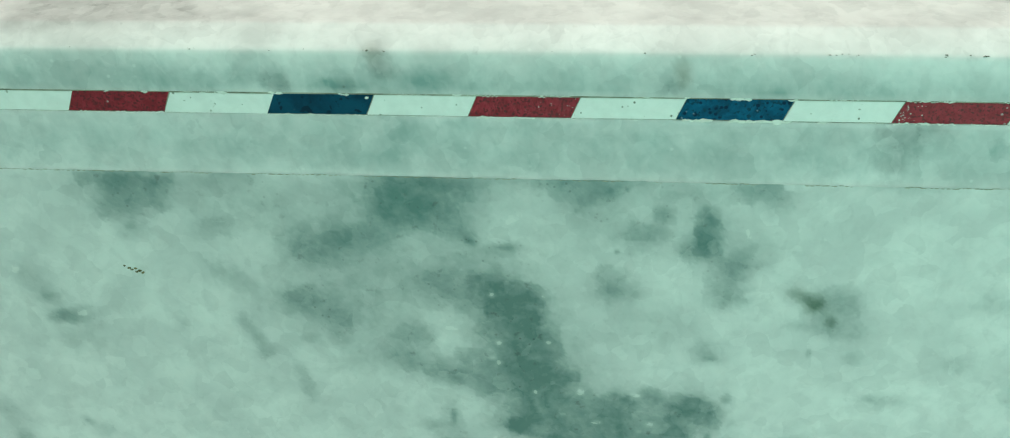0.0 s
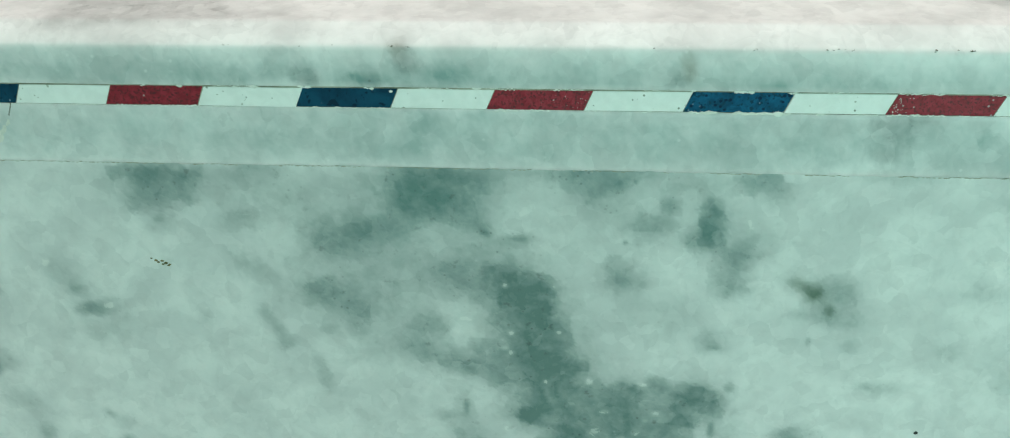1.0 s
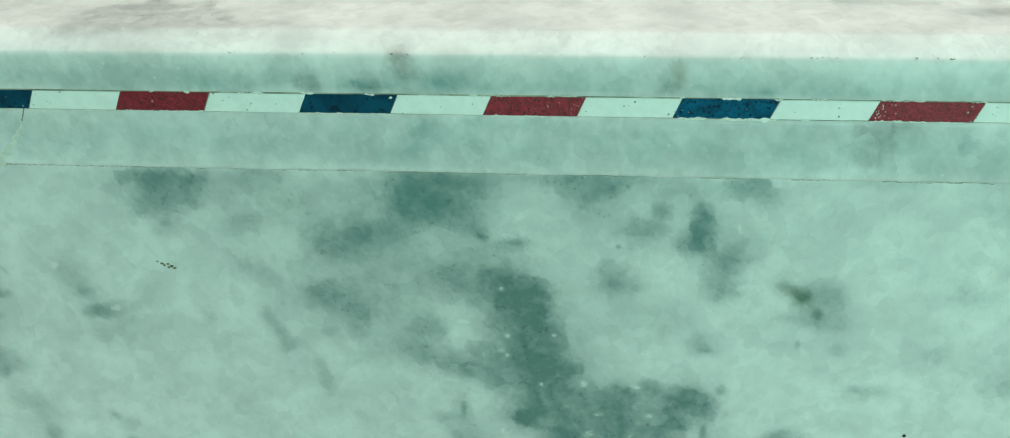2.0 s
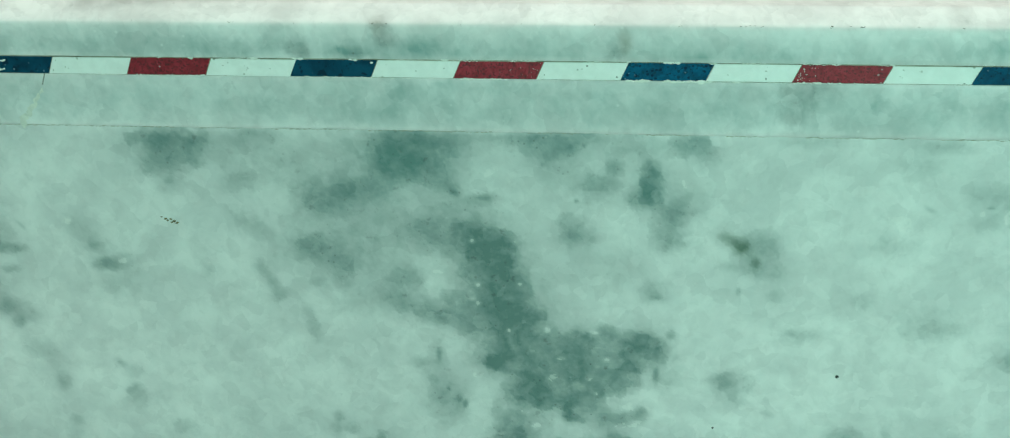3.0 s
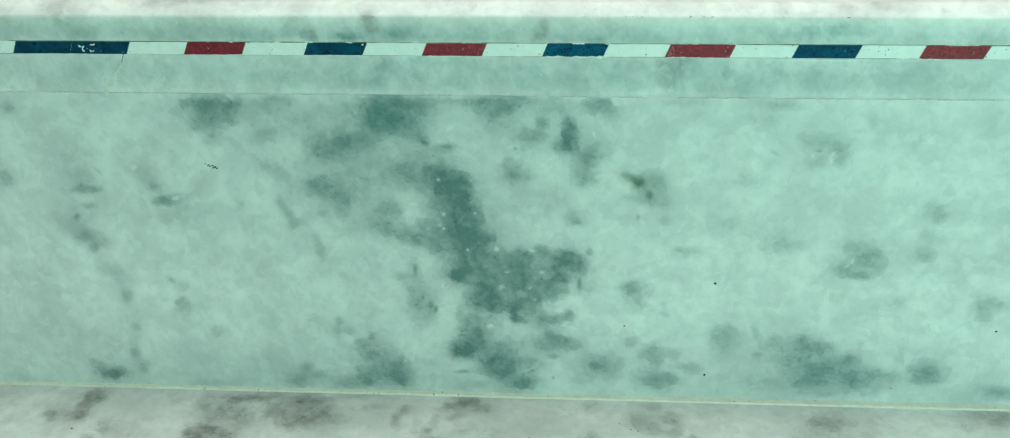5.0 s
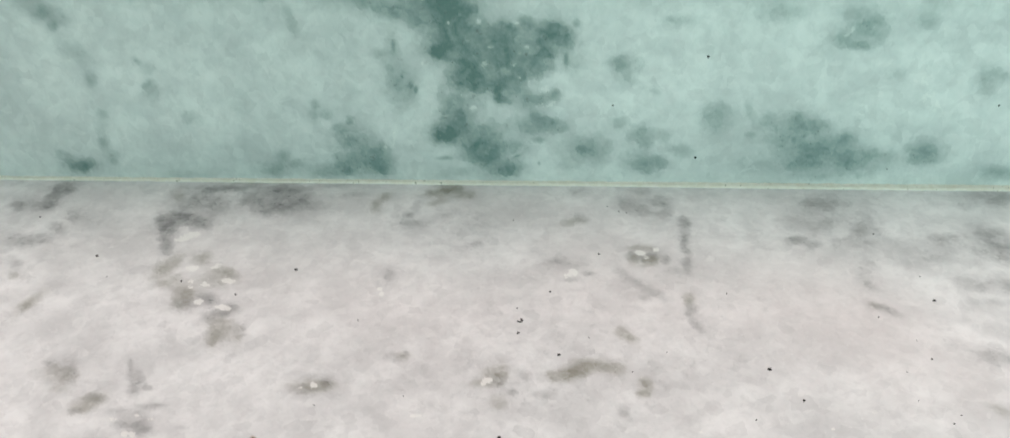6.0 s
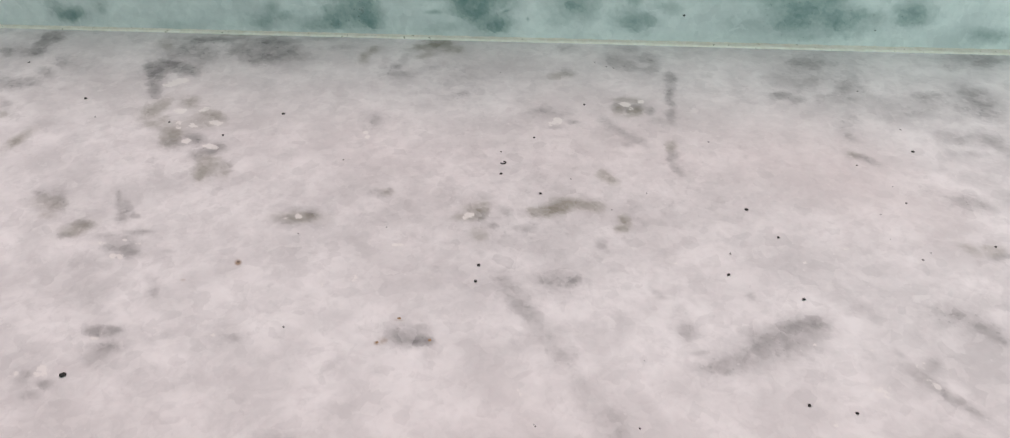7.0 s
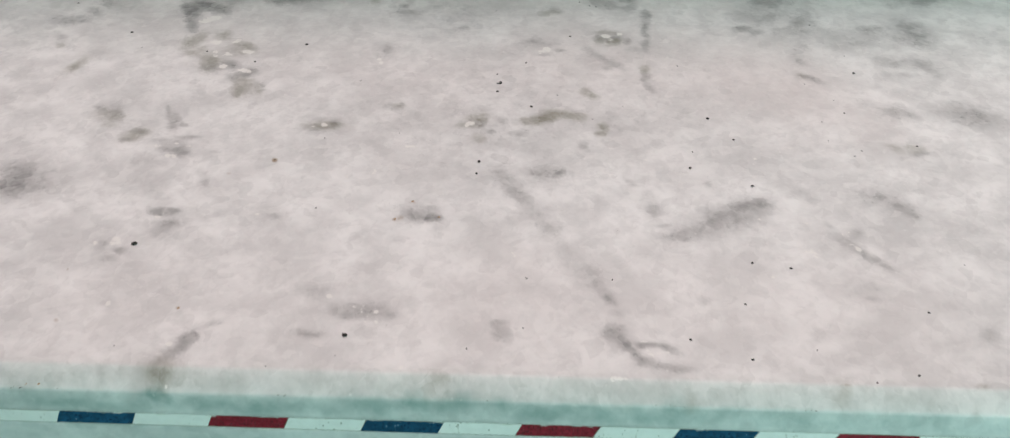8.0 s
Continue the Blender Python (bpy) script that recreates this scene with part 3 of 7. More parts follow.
    m.blot("grey", 49.7, 18.6, 10.6, 4.6, 2, 0.25, 0.85)
    m.blot("grey", 52.5, 15.4, 3.7, 3.0, 3, 0.3, 0.85)
    m.blot("grey", -3.0, 5.2, 8.2, 2.7, 2, 0.16, 0.85)
    m.blot("grey", 47.3, 10.3, 10.7, 4.7, 2, 0.16, 0.85)
    m.blot("grey", -108.2, 141.4, 11.1, 3.6, 2, 0.48, 0.7)
    m.blot("grey", -106.2, 138.3, 8.4, 4.4, 4, 0.46, 0.7)
    m.blot("grey", -111.9, 134.1, 5.5, 3.4, 7, 0.42, 0.85)
    m.blot("grey", -105.4, 134.2, 5.5, 3.1, 5, 0.38, 0.85)
    m.blot("grey", -98.5, 140.7, 3.5, 2.0, 5, 0.3, 0.85)
    m.blot("grey", -116.8, 141.3, 5.0, 3.0, 7, 0.25, 0.85)
    m.blot("grey", -109.1, 128.4, 1.7, 1.4, 51, 0.27, 0.85)
    m.blot("grey", -109.4, 126.8, 4.5, 2.6, 6, 0.16, 0.85)
    m.blot("grey", -81.8, 137.7, 9.9, 7.6, 13, 0.18, 0.9)
    m.blot("grey", -86.9, 127.3, 5.0, 3.1, 6, 0.24, 0.85)
    m.blot("grey", -79.9, 142.8, 7.3, 2.0, 1, 0.24, 0.85)
    m.blot("grey", -82.2, 144.1, 1.9, 0.9, 2, 0.3, 0.85)
    m.blot("grey", -69.9, 135.2, 9.9, 7.7, 12, 0.15, 0.9)
    m.blot("grey", -64.0, 122.2, 5.2, 4.6, 37, 0.28, 0.85)
    m.blot("grey", -67.2, 115.5, 7.5, 5.4, 8, 0.14, 0.85)
    m.blot("grey", -85.1, 112.6, 7.3, 3.1, -40, 0.2, 0.8)
    m.blot("grey", -67.1, 104.6, 6.1, 3.6, 5, 0.28, 0.85)
    m.blot("grey", -64.0, 98.5, 9.2, 4.5, 3, 0.18, 0.85)
    m.blot("grey", -170.7, 107.4, 4.7, 3.7, 43, 0.24, 0.85)
    m.blot("grey", -169.2, 102.6, 5.8, 2.0, 3, 0.36, 0.85)
    m.blot("grey", -173.4, 101.7, 3.7, 1.7, 5, 0.21, 0.85)
    m.blot("grey", -166.2, 102.1, 2.9, 1.4, 5, 0.24, 0.85)
    m.blot("grey", -171.9, 113.8, 7.5, 5.8, 45, 0.12, 0.9)
    m.blot("grey", -168.9, 94.7, 2.4, 1.4, 8, 0.32, 0.85)
    m.blot("grey", -176.2, 89.4, 1.9, 1.0, 44, 0.38, 0.85)
    m.blot("grey", -178.1, 87.0, 8.3, 5.7, 15, 0.15, 0.9)
    m.blot("grey", -173.0, 80.0, 6.8, 3.2, 5, 0.28, 0.85)
    m.blot("grey", -174.6, 79.1, 2.8, 1.7, 11, 0.26, 0.85)
    m.blot("grey", -171.1, 74.1, 2.7, 2.2, 41, 0.35, 0.85)
    m.blot("grey", -165.7, 76.3, 3.5, 2.8, 33, 0.18, 0.85)
    m.blot("grey", -162.1, 111.1, 1.9, 0.6, -55, 0.17, 0.85)
    m.blot("grey", -139.0, 103.6, 2.6, 1.7, 9, 0.26, 0.85)
    m.blot("grey", -137.4, 105.0, 4.3, 2.4, -34, 0.2, 0.85)
    m.blot("grey", -140.5, 109.2, 6.0, 4.8, -52, 0.15, 0.9)
    m.blot("grey", -134.1, 97.5, 5.3, 2.3, 4, 0.55, 0.85)
    m.blot("grey", -135.6, 98.0, 3.2, 1.7, 6, 0.3, 0.85)
    m.blot("grey", -130.2, 100.4, 2.6, 1.7, 9, 0.21, 0.85)
    m.blot("grey", -132.2, 90.9, 8.0, 5.1, 9, 0.15, 0.9)
    m.blot("grey", -84.5, 97.4, 2.6, 2.2, 22, 0.21, 0.85)
    m.blot("grey", -81.4, 92.1, 5.2, 2.3, -65, 0.28, 0.85)
    m.blot("grey", -79.1, 87.5, 3.1, 2.3, 10, 0.21, 0.85)
    m.blot("grey", -101.5, 95.7, 2.3, 1.3, 77, 0.11, 0.85)
    m.blot("grey", -66.0, 92.0, 3.1, 1.7, 4, 0.18, 0.85)
    m.blot("grey", -161.0, 49.6, 3.4, 2.4, 64, 0.29, 0.85)
    m.blot("grey", -164.7, 62.0, 6.6, 4.4, -36, 0.16, 0.9)
    m.blot("grey", -136.6, 47.1, 2.3, 1.8, 25, 0.32, 0.85)
    m.blot("grey", -135.2, 43.9, 4.4, 3.2, 66, 0.22, 0.85)
    m.blot("grey", -138.6, 58.6, 2.1, 1.3, -37, 0.2, 0.85)
    m.blot("grey", -134.7, 55.0, 3.4, 2.4, 15, 0.12, 0.85)
    m.blot("grey", -160.1, 33.6, 3.1, 2.4, 34, 0.19, 0.85)
    m.blot("grey", -162.2, 26.9, 4.9, 2.7, 72, 0.15, 0.85)
    m.blot("grey", -162.5, 18.6, 4.2, 2.2, 73, 0.21, 0.85)
    m.blot("grey", -161.0, 11.8, 3.7, 2.7, 60, 0.24, 0.85)
    m.blot("grey", -163.7, 19.5, 2.2, 1.6, 59, 0.24, 0.85)
    m.blot("grey", -177.2, 6.1, 4.1, 2.1, 7, 0.66, 0.85)
    m.blot("grey", -176.4, 6.9, 6.5, 3.1, 6, 0.4, 0.85)
    m.blot("grey", -181.3, 11.2, 4.9, 3.0, -30, 0.28, 0.85)
    m.blot("grey", -81.4, 12.7, 3.0, 2.6, 38, 0.24, 0.85)
    m.blot("grey", -79.1, 8.7, 7.1, 3.1, 4, 0.28, 0.85)
    m.blot("grey", -87.9, 5.7, 8.5, 2.7, 3, 0.24, 0.85)
    m.blot("grey", -69.1, 74.6, 4.6, 1.9, -80, 0.24, 0.85)
    m.blot("grey", -71.1, 80.4, 3.0, 2.0, 77, 0.15, 0.85)
    m.blot("grey", -120.7, 31.4, 4.0, 2.7, -22, 0.16, 0.85)
    m.blot("grey", -97.6, 38.5, 3.5, 3.0, 40, 0.09, 0.85)
    m.blot("grey", -64.9, 33.0, 3.9, 2.2, 81, 0.19, 0.85)
    m.blot("olive", 66.3, 108.6, 4.3, 2.0, -39, 0.8, 0.85)
    m.blot("olive", 63.1, 110.4, 2.0, 1.3, -25, 0.55, 0.85)
    m.blot("olive", 68.1, 107.0, 1.9, 1.9, -31, 0.85, 0.85)
    m.blot("olive", 72.4, 102.5, 1.4, 1.2, -80, 0.65, 0.85)
    m.blot("grey", 72.8, 107.9, 6.0, 5.1, -5, 0.34, 0.85)
    m.blot("grey", 73.2, 100.6, 6.0, 2.7, 0, 0.28, 0.85)
    m.blot("grey", 78.1, 98.5, 3.6, 2.5, -1, 0.2, 0.85)
    m.blot("grey", 76.5, 105.3, 3.8, 3.3, -78, 0.19, 0.85)
    m.blot("grey", 80.2, 91.1, 2.4, 2.2, -12, 0.21, 0.85)
    m.blot("grey", 68.3, 92.0, 1.1, 0.7, -86, 0.3, 0.85)
    m.blot("grey", 64.7, 101.0, 2.9, 2.2, -1, 0.15, 0.85)
    m.blot("grey", 85.8, 142.6, 11.3, 1.7, 0, 0.15, 0.85)
    m.blot("grey", 122.0, 141.6, 6.7, 2.4, -1, 0.25, 0.8)
    m.blot("grey", 120.5, 135.4, 9.0, 4.0, -1, 0.14, 0.9)
    m.blot("grey", 122.0, 121.6, 2.0, 0.7, -36, 0.2, 0.85)
    m.blot("grey", 141.9, 126.9, 9.1, 3.5, -1, 0.18, 0.9)
    m.blot("grey", 147.4, 121.9, 4.1, 3.6, -42, 0.32, 0.85)
    m.blot("grey", 148.5, 117.3, 3.0, 2.3, -10, 0.21, 0.85)
    m.blot("grey", 139.1, 122.3, 1.1, 0.5, -1, 0.32, 0.85)
    m.blot("grey", 139.7, 117.9, 4.6, 3.6, -10, 0.14, 0.85)
    m.blot("grey", 109.3, 109.7, 5.4, 3.5, -81, 0.13, 0.85)
    m.blot("grey", 116.5, 108.5, 5.8, 2.1, -0, 0.1, 0.85)
    m.blot("grey", 158.8, 134.5, 2.5, 1.7, -73, 0.14, 0.85)
    m.blot("grey", 190.7, 94.4, 4.7, 3.7, -16, 0.28, 0.85)
    m.blot("grey", 187.4, 93.5, 3.3, 2.1, -6, 0.15, 0.85)
    m.blot("grey", 127.4, 84.2, 7.2, 3.6, -1, 0.14, 0.85)
    m.blot("grey", 129.3, 78.6, 8.4, 3.7, -0, 0.22, 0.9)
    m.blot("grey", 90.5, 76.4, 6.1, 2.3, 1, 0.18, 0.85)
    m.blot("grey", 86.7, 77.1, 1.5, 1.4, -28, 0.2, 0.85)
    m.blot("grey", 106.4, 89.4, 3.6, 2.2, -2, 0.14, 0.85)
    m.blot("grey", 67.1, 58.2, 4.0, 2.7, 0, 0.24, 0.85)
    m.blot("grey", 69.2, 56.8, 6.3, 4.5, 0, 0.2, 0.85)
    m.blot("grey", 64.0, 58.2, 3.0, 2.4, -0, 0.12, 0.85)
    m.blot("grey", 70.0, 50.8, 3.1, 3.0, -44, 0.18, 0.85)
    m.blot("grey", 81.2, 44.9, 2.7, 1.1, -35, 0.12, 0.85)
    m.blot("grey", 161.4, 72.1, 9.3, 5.6, 19, 0.32, 0.85)
    m.blot("grey", 164.0, 70.7, 2.4, 1.4, -3, 0.38, 0.85)
    m.blot("grey", 161.2, 65.8, 6.0, 2.0, 0, 0.36, 0.85)
    m.blot("grey", 155.8, 69.1, 3.0, 2.5, -21, 0.24, 0.85)
    m.blot("grey", 167.0, 75.1, 4.9, 3.9, -15, 0.28, 0.85)
    m.blot("grey", 160.2, 80.6, 7.1, 2.8, -0, 0.18, 0.85)
    m.blot("grey", 170.3, 69.4, 2.9, 2.3, -12, 0.18, 0.85)
    m.blot("grey", 186.9, 76.9, 4.4, 3.6, -20, 0.24, 0.85)
    m.blot("grey", 188.0, 83.9, 4.7, 3.3, -8, 0.14, 0.85)
    m.blot("grey", 178.9, 53.5, 3.7, 2.9, -13, 0.14, 0.85)
    m.blot("grey", 108.2, 33.2, 6.2, 5.6, -16, 0.34, 0.8)
    m.blot("grey", 108.2, 27.2, 3.1, 2.5, -5, 0.24, 0.85)
    m.blot("grey", 121.4, 36.8, 4.1, 2.5, -82, 0.18, 0.85)
    m.blot("grey", 123.2, 24.2, 2.1, 1.6, -4, 0.21, 0.85)
    m.blot("grey", 128.4, 30.7, 5.1, 4.1, -6, 0.24, 0.85)
    m.blot("grey", 142.1, 32.7, 3.1, 2.5, -9, 0.27, 0.85)
    m.blot("grey", 145.1, 29.0, 4.1, 2.8, -3, 0.45, 0.85)
    m.blot("grey", 142.9, 26.4, 10.2, 7.6, -5, 0.28, 0.8)
    m.blot("grey", 142.1, 22.5, 1.3, 1.0, -75, 0.6, 0.85)
    m.blot("grey", 150.3, 28.2, 4.6, 4.0, -19, 0.32, 0.85)
    m.blot("grey", 147.9, 16.9, 11.5, 5.5, 0, 0.42, 0.85)
    m.blot("grey", 154.1, 18.7, 5.1, 3.2, -2, 0.4, 0.85)
    m.blot("grey", 163.8, 22.3, 4.6, 2.9, -2, 0.36, 0.85)
    m.blot("grey", 167.5, 14.3, 7.7, 4.2, -1, 0.42, 0.85)
    m.blot("grey", 147.5, 10.4, 6.5, 3.0, 1, 0.42, 0.85)
    m.blot("grey", 135.8, 21.4, 6.5, 3.8, -81, 0.24, 0.85)
    m.blot("grey", 177.7, 14.7, 6.4, 3.2, -1, 0.28, 0.85)
    m.blot("grey", 197.6, 17.0, 7.6, 5.4, -7, 0.36, 0.85)
    m.blot("grey", 195.7, 13.7, 5.1, 3.2, -4, 0.32, 0.85)
    m.blot("grey", 201.0, 13.8, 2.7, 2.0, -69, 0.24, 0.85)
    m.blot("grey", 66.5, 30.4, 3.6, 3.2, -1, 0.21, 0.85)
    m.blot("grey", 75.9, 24.3, 4.9, 4.7, -72, 0.38, 0.85)
    m.blot("grey", 78.8, 19.5, 3.3, 2.6, -85, 0.3, 0.85)
    m.blot("grey", 75.3, 11.2, 6.6, 4.7, 1, 0.32, 0.85)
    m.blot("grey", 82.0, 9.8, 6.6, 3.3, 2, 0.46, 0.85)
    m.blot("grey", 86.3, 24.6, 3.9, 3.2, -2, 0.2, 0.85)
    m.blot("grey", 94.7, 16.8, 5.2, 2.6, 1, 0.2, 0.85)
    m.blot("grey", 57.7, 17.2, 6.4, 5.9, 2, 0.24, 0.85)
    m.blot("grey", -34.7, 136.3, 0.5, 0.5, 62, 0.8, 0.85)
    m.blot("grey", -35.9, 139.1, 0.5, 0.5, 61, 0.7, 0.85)
    m.blot("grey", -15.3, 101.2, 1.0, 0.4, 23, 0.8, 0.85)
    m.blot("grey", 3.4, 68.1, 0.7, 0.6, 81, 0.8, 0.85)
    m.blot("grey", 15.1, 64.5, 0.6, 0.6, 14, 0.8, 0.85)
    m.blot("grey", 11.2, 62.0, 1.2, 0.8, 87, 0.7, 0.85)
    m.blot("grey", -7.1, 75.8, 1.2, 0.8, 85, 0.8, 0.85)
    m.blot("grey", -2.3, 83.2, 0.8, 0.6, 5, 0.7, 0.85)
    m.blot("grey", -24.9, 78.4, 1.2, 1.0, 73, 0.5, 0.85)
    m.blot("grey", 6.2, 46.0, 0.8, 0.6, 6, 0.6, 0.85)
    m.blot("grey", -10.6, 94.3, 1.0, 0.4, 2, 0.7, 0.85)
    m.blot("grey", 19.4, 140.4, 0.5, 0.5, 83, 0.4, 0.85)
    m.blot("grey", 17.1, 122.5, 0.5, 0.5, 83, 0.5, 0.85)
    m.blot("grey", 7.0, 134.6, 0.5, 0.5, 77, 0.4, 0.85)
    m.blot("grey", -25.1, 51.4, 0.6, 0.5, 75, 0.7, 0.85)
    m.blot("grey", 13.7, 24.3, 0.8, 0.6, 7, 0.5, 0.85)
    m.blot("grey", 23.0, 13.4, 2.3, 0.5, 26, 0.5, 0.85)
    m.blot("grey", 32.5, 9.8, 0.7, 0.5, 87, 0.4, 0.85)
    m.blot("pale", -15.2, 108.1, 0.7, 0.7, 17, 0.7, 0.8)
    m.blot("pale", -13.7, 92.3, 1.0, 0.8, 9, 0.9, 0.8)
    m.blot("pale", -15.8, 86.9, 1.0, 0.7, 5, 0.7, 0.8)
    m.blot("pale", -13.8, 85.2, 0.9, 0.8, 75, 0.6, 0.8)
    m.blot("pale", -4.1, 75.3, 0.6, 0.5, 78, 0.8, 0.8)
    m.blot("pale", 8.4, 76.1, 1.2, 0.9, 86, 0.8, 0.8)
    m.blot("pale", 23.8, 75.3, 1.3, 0.6, 2, 0.6, 0.8)
    m.blot("pale", 13.0, 64.8, 1.3, 0.6, 2, 0.6, 0.8)
    m.blot("pale", 27.6, 64.8, 1.3, 0.9, 3, 0.7, 0.8)
    m.blot("pale", 25.0, 61.8, 0.8, 0.6, 4, 0.5, 0.8)
    m.blot("pale", 10.3, 56.9, 2.1, 1.8, 10, 0.4, 0.8)
    m.blot("pale", 18.5, 54.0, 1.8, 1.2, 3, 0.5, 0.8)
    m.blot("pale", 21.9, 57.2, 1.6, 1.5, 29, 0.5, 0.8)
    m.blot("pale", 24.7, 51.1, 0.6, 0.5, 86, 0.8, 0.8)
    m.blot("pale", 4.1, 36.9, 1.3, 1.3, 26, 0.7, 0.8)
    m.blot("pale", 0.8, 42.8, 1.6, 0.9, 3, 0.5, 0.8)
    m.blot("pale", -1.4, 108.2, 0.5, 0.5, 77, 0.5, 0.8)
    m.blot("pale", -0.2, 93.1, 0.7, 0.6, 4, 0.5, 0.8)
    m.blot("pale", -15.6, 57.8, 1.5, 1.3, 77, 0.5, 0.8)
    m.blot("pale", 114.4, 117.6, 3.5, 3.1, -56, 0.5, 0.8)
    m.blot("pale", 144.7, 118.5, 2.1, 1.1, -79, 0.9, 0.8)
    m.blot("pale", 137.1, 120.5, 2.1, 1.1, -80, 0.4, 0.8)
    m.blot("pale", 181.6, 127.3, 2.8, 2.4, -32, 0.5, 0.8)
    m.blot("pale", -130.0, 98.7, 1.6, 1.0, 8, 0.9, 0.8)
    m.blot("pale", -145.4, 113.0, 1.4, 1.0, 23, 0.7, 0.8)
    m.blot("pale", -118.4, 46.0, 3.9, 2.8, 13, 0.3, 0.8)
    m.blot("pale", -101.1, 98.6, 1.3, 0.8, 8, 0.3, 0.8)
    m.blot("pale", 157.8, 72.0, 2.8, 1.8, 27, 0.5, 0.8)
    m.blot("pale", 173.3, 57.9, 3.9, 2.4, -3, 0.4, 0.8)
    m.blot("pale", 194.7, 72.8, 1.5, 1.1, -64, 0.6, 0.8)
    m.blot("pale", 195.9, 40.4, 8.9, 3.1, -42, 0.4, 0.8)
    m.blot("pale", 189.4, 49.3, 6.1, 3.6, -3, 0.3, 0.8)
    m.blot("pale", 167.2, 73.7, 1.9, 1.4, -8, 0.3, 0.8)
    m.blot("pale", 67.3, 123.6, 2.6, 1.9, -85, 0.3, 0.8)
    m.blot("pale", 49.5, 128.5, 2.6, 1.4, -88, 0.4, 0.8)
    m.blot("pale", 134.5, 113.2, 1.9, 1.5, -14, 0.3, 0.8)
    m.blot("pale", 36.2, 38.4, 6.6, 1.9, 20, 0.4, 0.8)
    m.blot("pale", -30.8, 23.6, 6.7, 1.3, 78, 0.4, 0.8)
    m.blot("pale", -35.3, 17.5, 3.3, 1.1, 86, 0.4, 0.8)
    m.blot("pale", 23.1, 35.5, 3.2, 1.9, 3, 0.3, 0.8)
    m.blot("pale", -9.7, 131.9, 9.1, 8.3, 73, 0.2, 0.9)
    m.blot("pale", -26.3, 96.9, 6.3, 5.0, 9, 0.25, 0.9)
    m.blot("pale", -35.9, 102.3, 7.5, 4.4, 4, 0.2, 0.9)
    m.blot("pale", 4.4, 126.8, 14.3, 7.8, 1, 0.18, 0.9)
    m.blot("pale", 102.8, 130.3, 13.7, 7.6, -2, 0.15, 0.9)
    m.blot("pale", 178.1, 113.2, 18.7, 15.3, -22, 0.15, 0.9)
    m.blot("pale", -16.4, 40.7, 8.3, 7.7, 44, 0.2, 0.9)
    m.blot("pale", 114.4, 56.4, 19.8, 9.0, 0, 0.15, 0.9)
    m.blot("pale", 33.6, 46.8, 7.8, 5.0, 2, 0.3, 0.9)
    m.blot("pale", -170.9, 58.8, 5.6, 2.5, 5, 0.3, 0.8)
    m.blot("pale", -144.2, 40.5, 5.6, 3.2, 7, 0.2, 0.8)
    m.blot("grey", -78.2, 63.9, 55.6, 48.4, 39, 0.05, 0.9)
    m.blot("grey", -15.6, 59.3, 65.2, 41.2, 85, 0.06, 0.9)
    m.blot("grey", 130.5, 22.8, 65.8, 16.3, 2, 0.06, 0.9)
    m.blot("grey", -141.1, 10.8, 73.8, 13.8, 2, 0.05, 0.9)
    m.blot("grey", -29.1, 129.1, 40.8, 18.5, 2, 0.08, 0.9)
    m.blot("grey", 37.7, 132.3, 28.0, 15.5, 0, 0.06, 0.9)
    m.blot("teal", -33.5, 135.5, 19.2, 8.8, 2, 0.3, 0.8)
    m.blot("teal", -108.7, 138.3, 12.4, 5.7, 3, 0.2, 0.8)
    m.blot("teal", 11.9, 140.9, 14.0, 3.5, 0, 0.2, 0.8)
    m.blot("teal", 48.0, 141.1, 9.2, 3.5, 0, 0.2, 0.8)
    m.blot("teal", 159.2, 18.9, 30.4, 9.1, 1, 0.15, 0.9)
    m.blot("teal", 12.2, 15.7, 13.5, 10.0, 5, 0.2, 0.9)
    m.blot("teal", -45.4, 10.5, 13.9, 7.5, 4, 0.2, 0.9)
    m.blot("teal", -47.7, 125.0, 12.6, 5.1, 18, 0.2, 0.9)
    m.blot("teal", 161.4, 72.1, 9.6, 6.3, -4, 0.15, 0.9)
    m.blot("teal", 38.9, 128.4, 6.2, 5.2, -89, 0.2, 0.9)
    m.blot("grey", 4.8, 41.9, 11.1, 5.7, 3, 0.16, 0.8)
    m.blot("grey", -4.5, 41.1, 7.0, 5.3, 83, 0.14, 0.8)
    m.blot("grey", -195.2, 139.7, 3.0, 2.3, 30, 0.3, 0.85)
    m.blot("grey", -204.5, 108.0, 4.2, 3.2, 37, 0.26, 0.85)
    m.blot("grey", 215.8, 50.1, 5.9, 3.4, -74, 0.25, 0.85)
    m.blot("grey", 220.9, 52.8, 4.8, 3.1, -7, 0.22, 0.85)
    m.blot("grey", 165.4, 9.3, 17.0, 3.1, 1, 0.3, 0.8)
    m.blot("grey", 231.4, 7.5, 7.8, 3.1, -0, 0.4, 0.85)
    m.blot("grey", 126.7, 9.5, 11.5, 3.5, 1, 0.12, 0.85)
    m.blot("grey", -128.7, 2.4, 9.4, 2.9, 2, 0.15, 0.85)
    m.blot("grey", 151.6, 4.8, 8.6, 2.1, 1, 0.25, 0.85)
    m.blot("grey", 199.9, 14.6, 7.8, 4.1, -2, 0.15, 0.85)


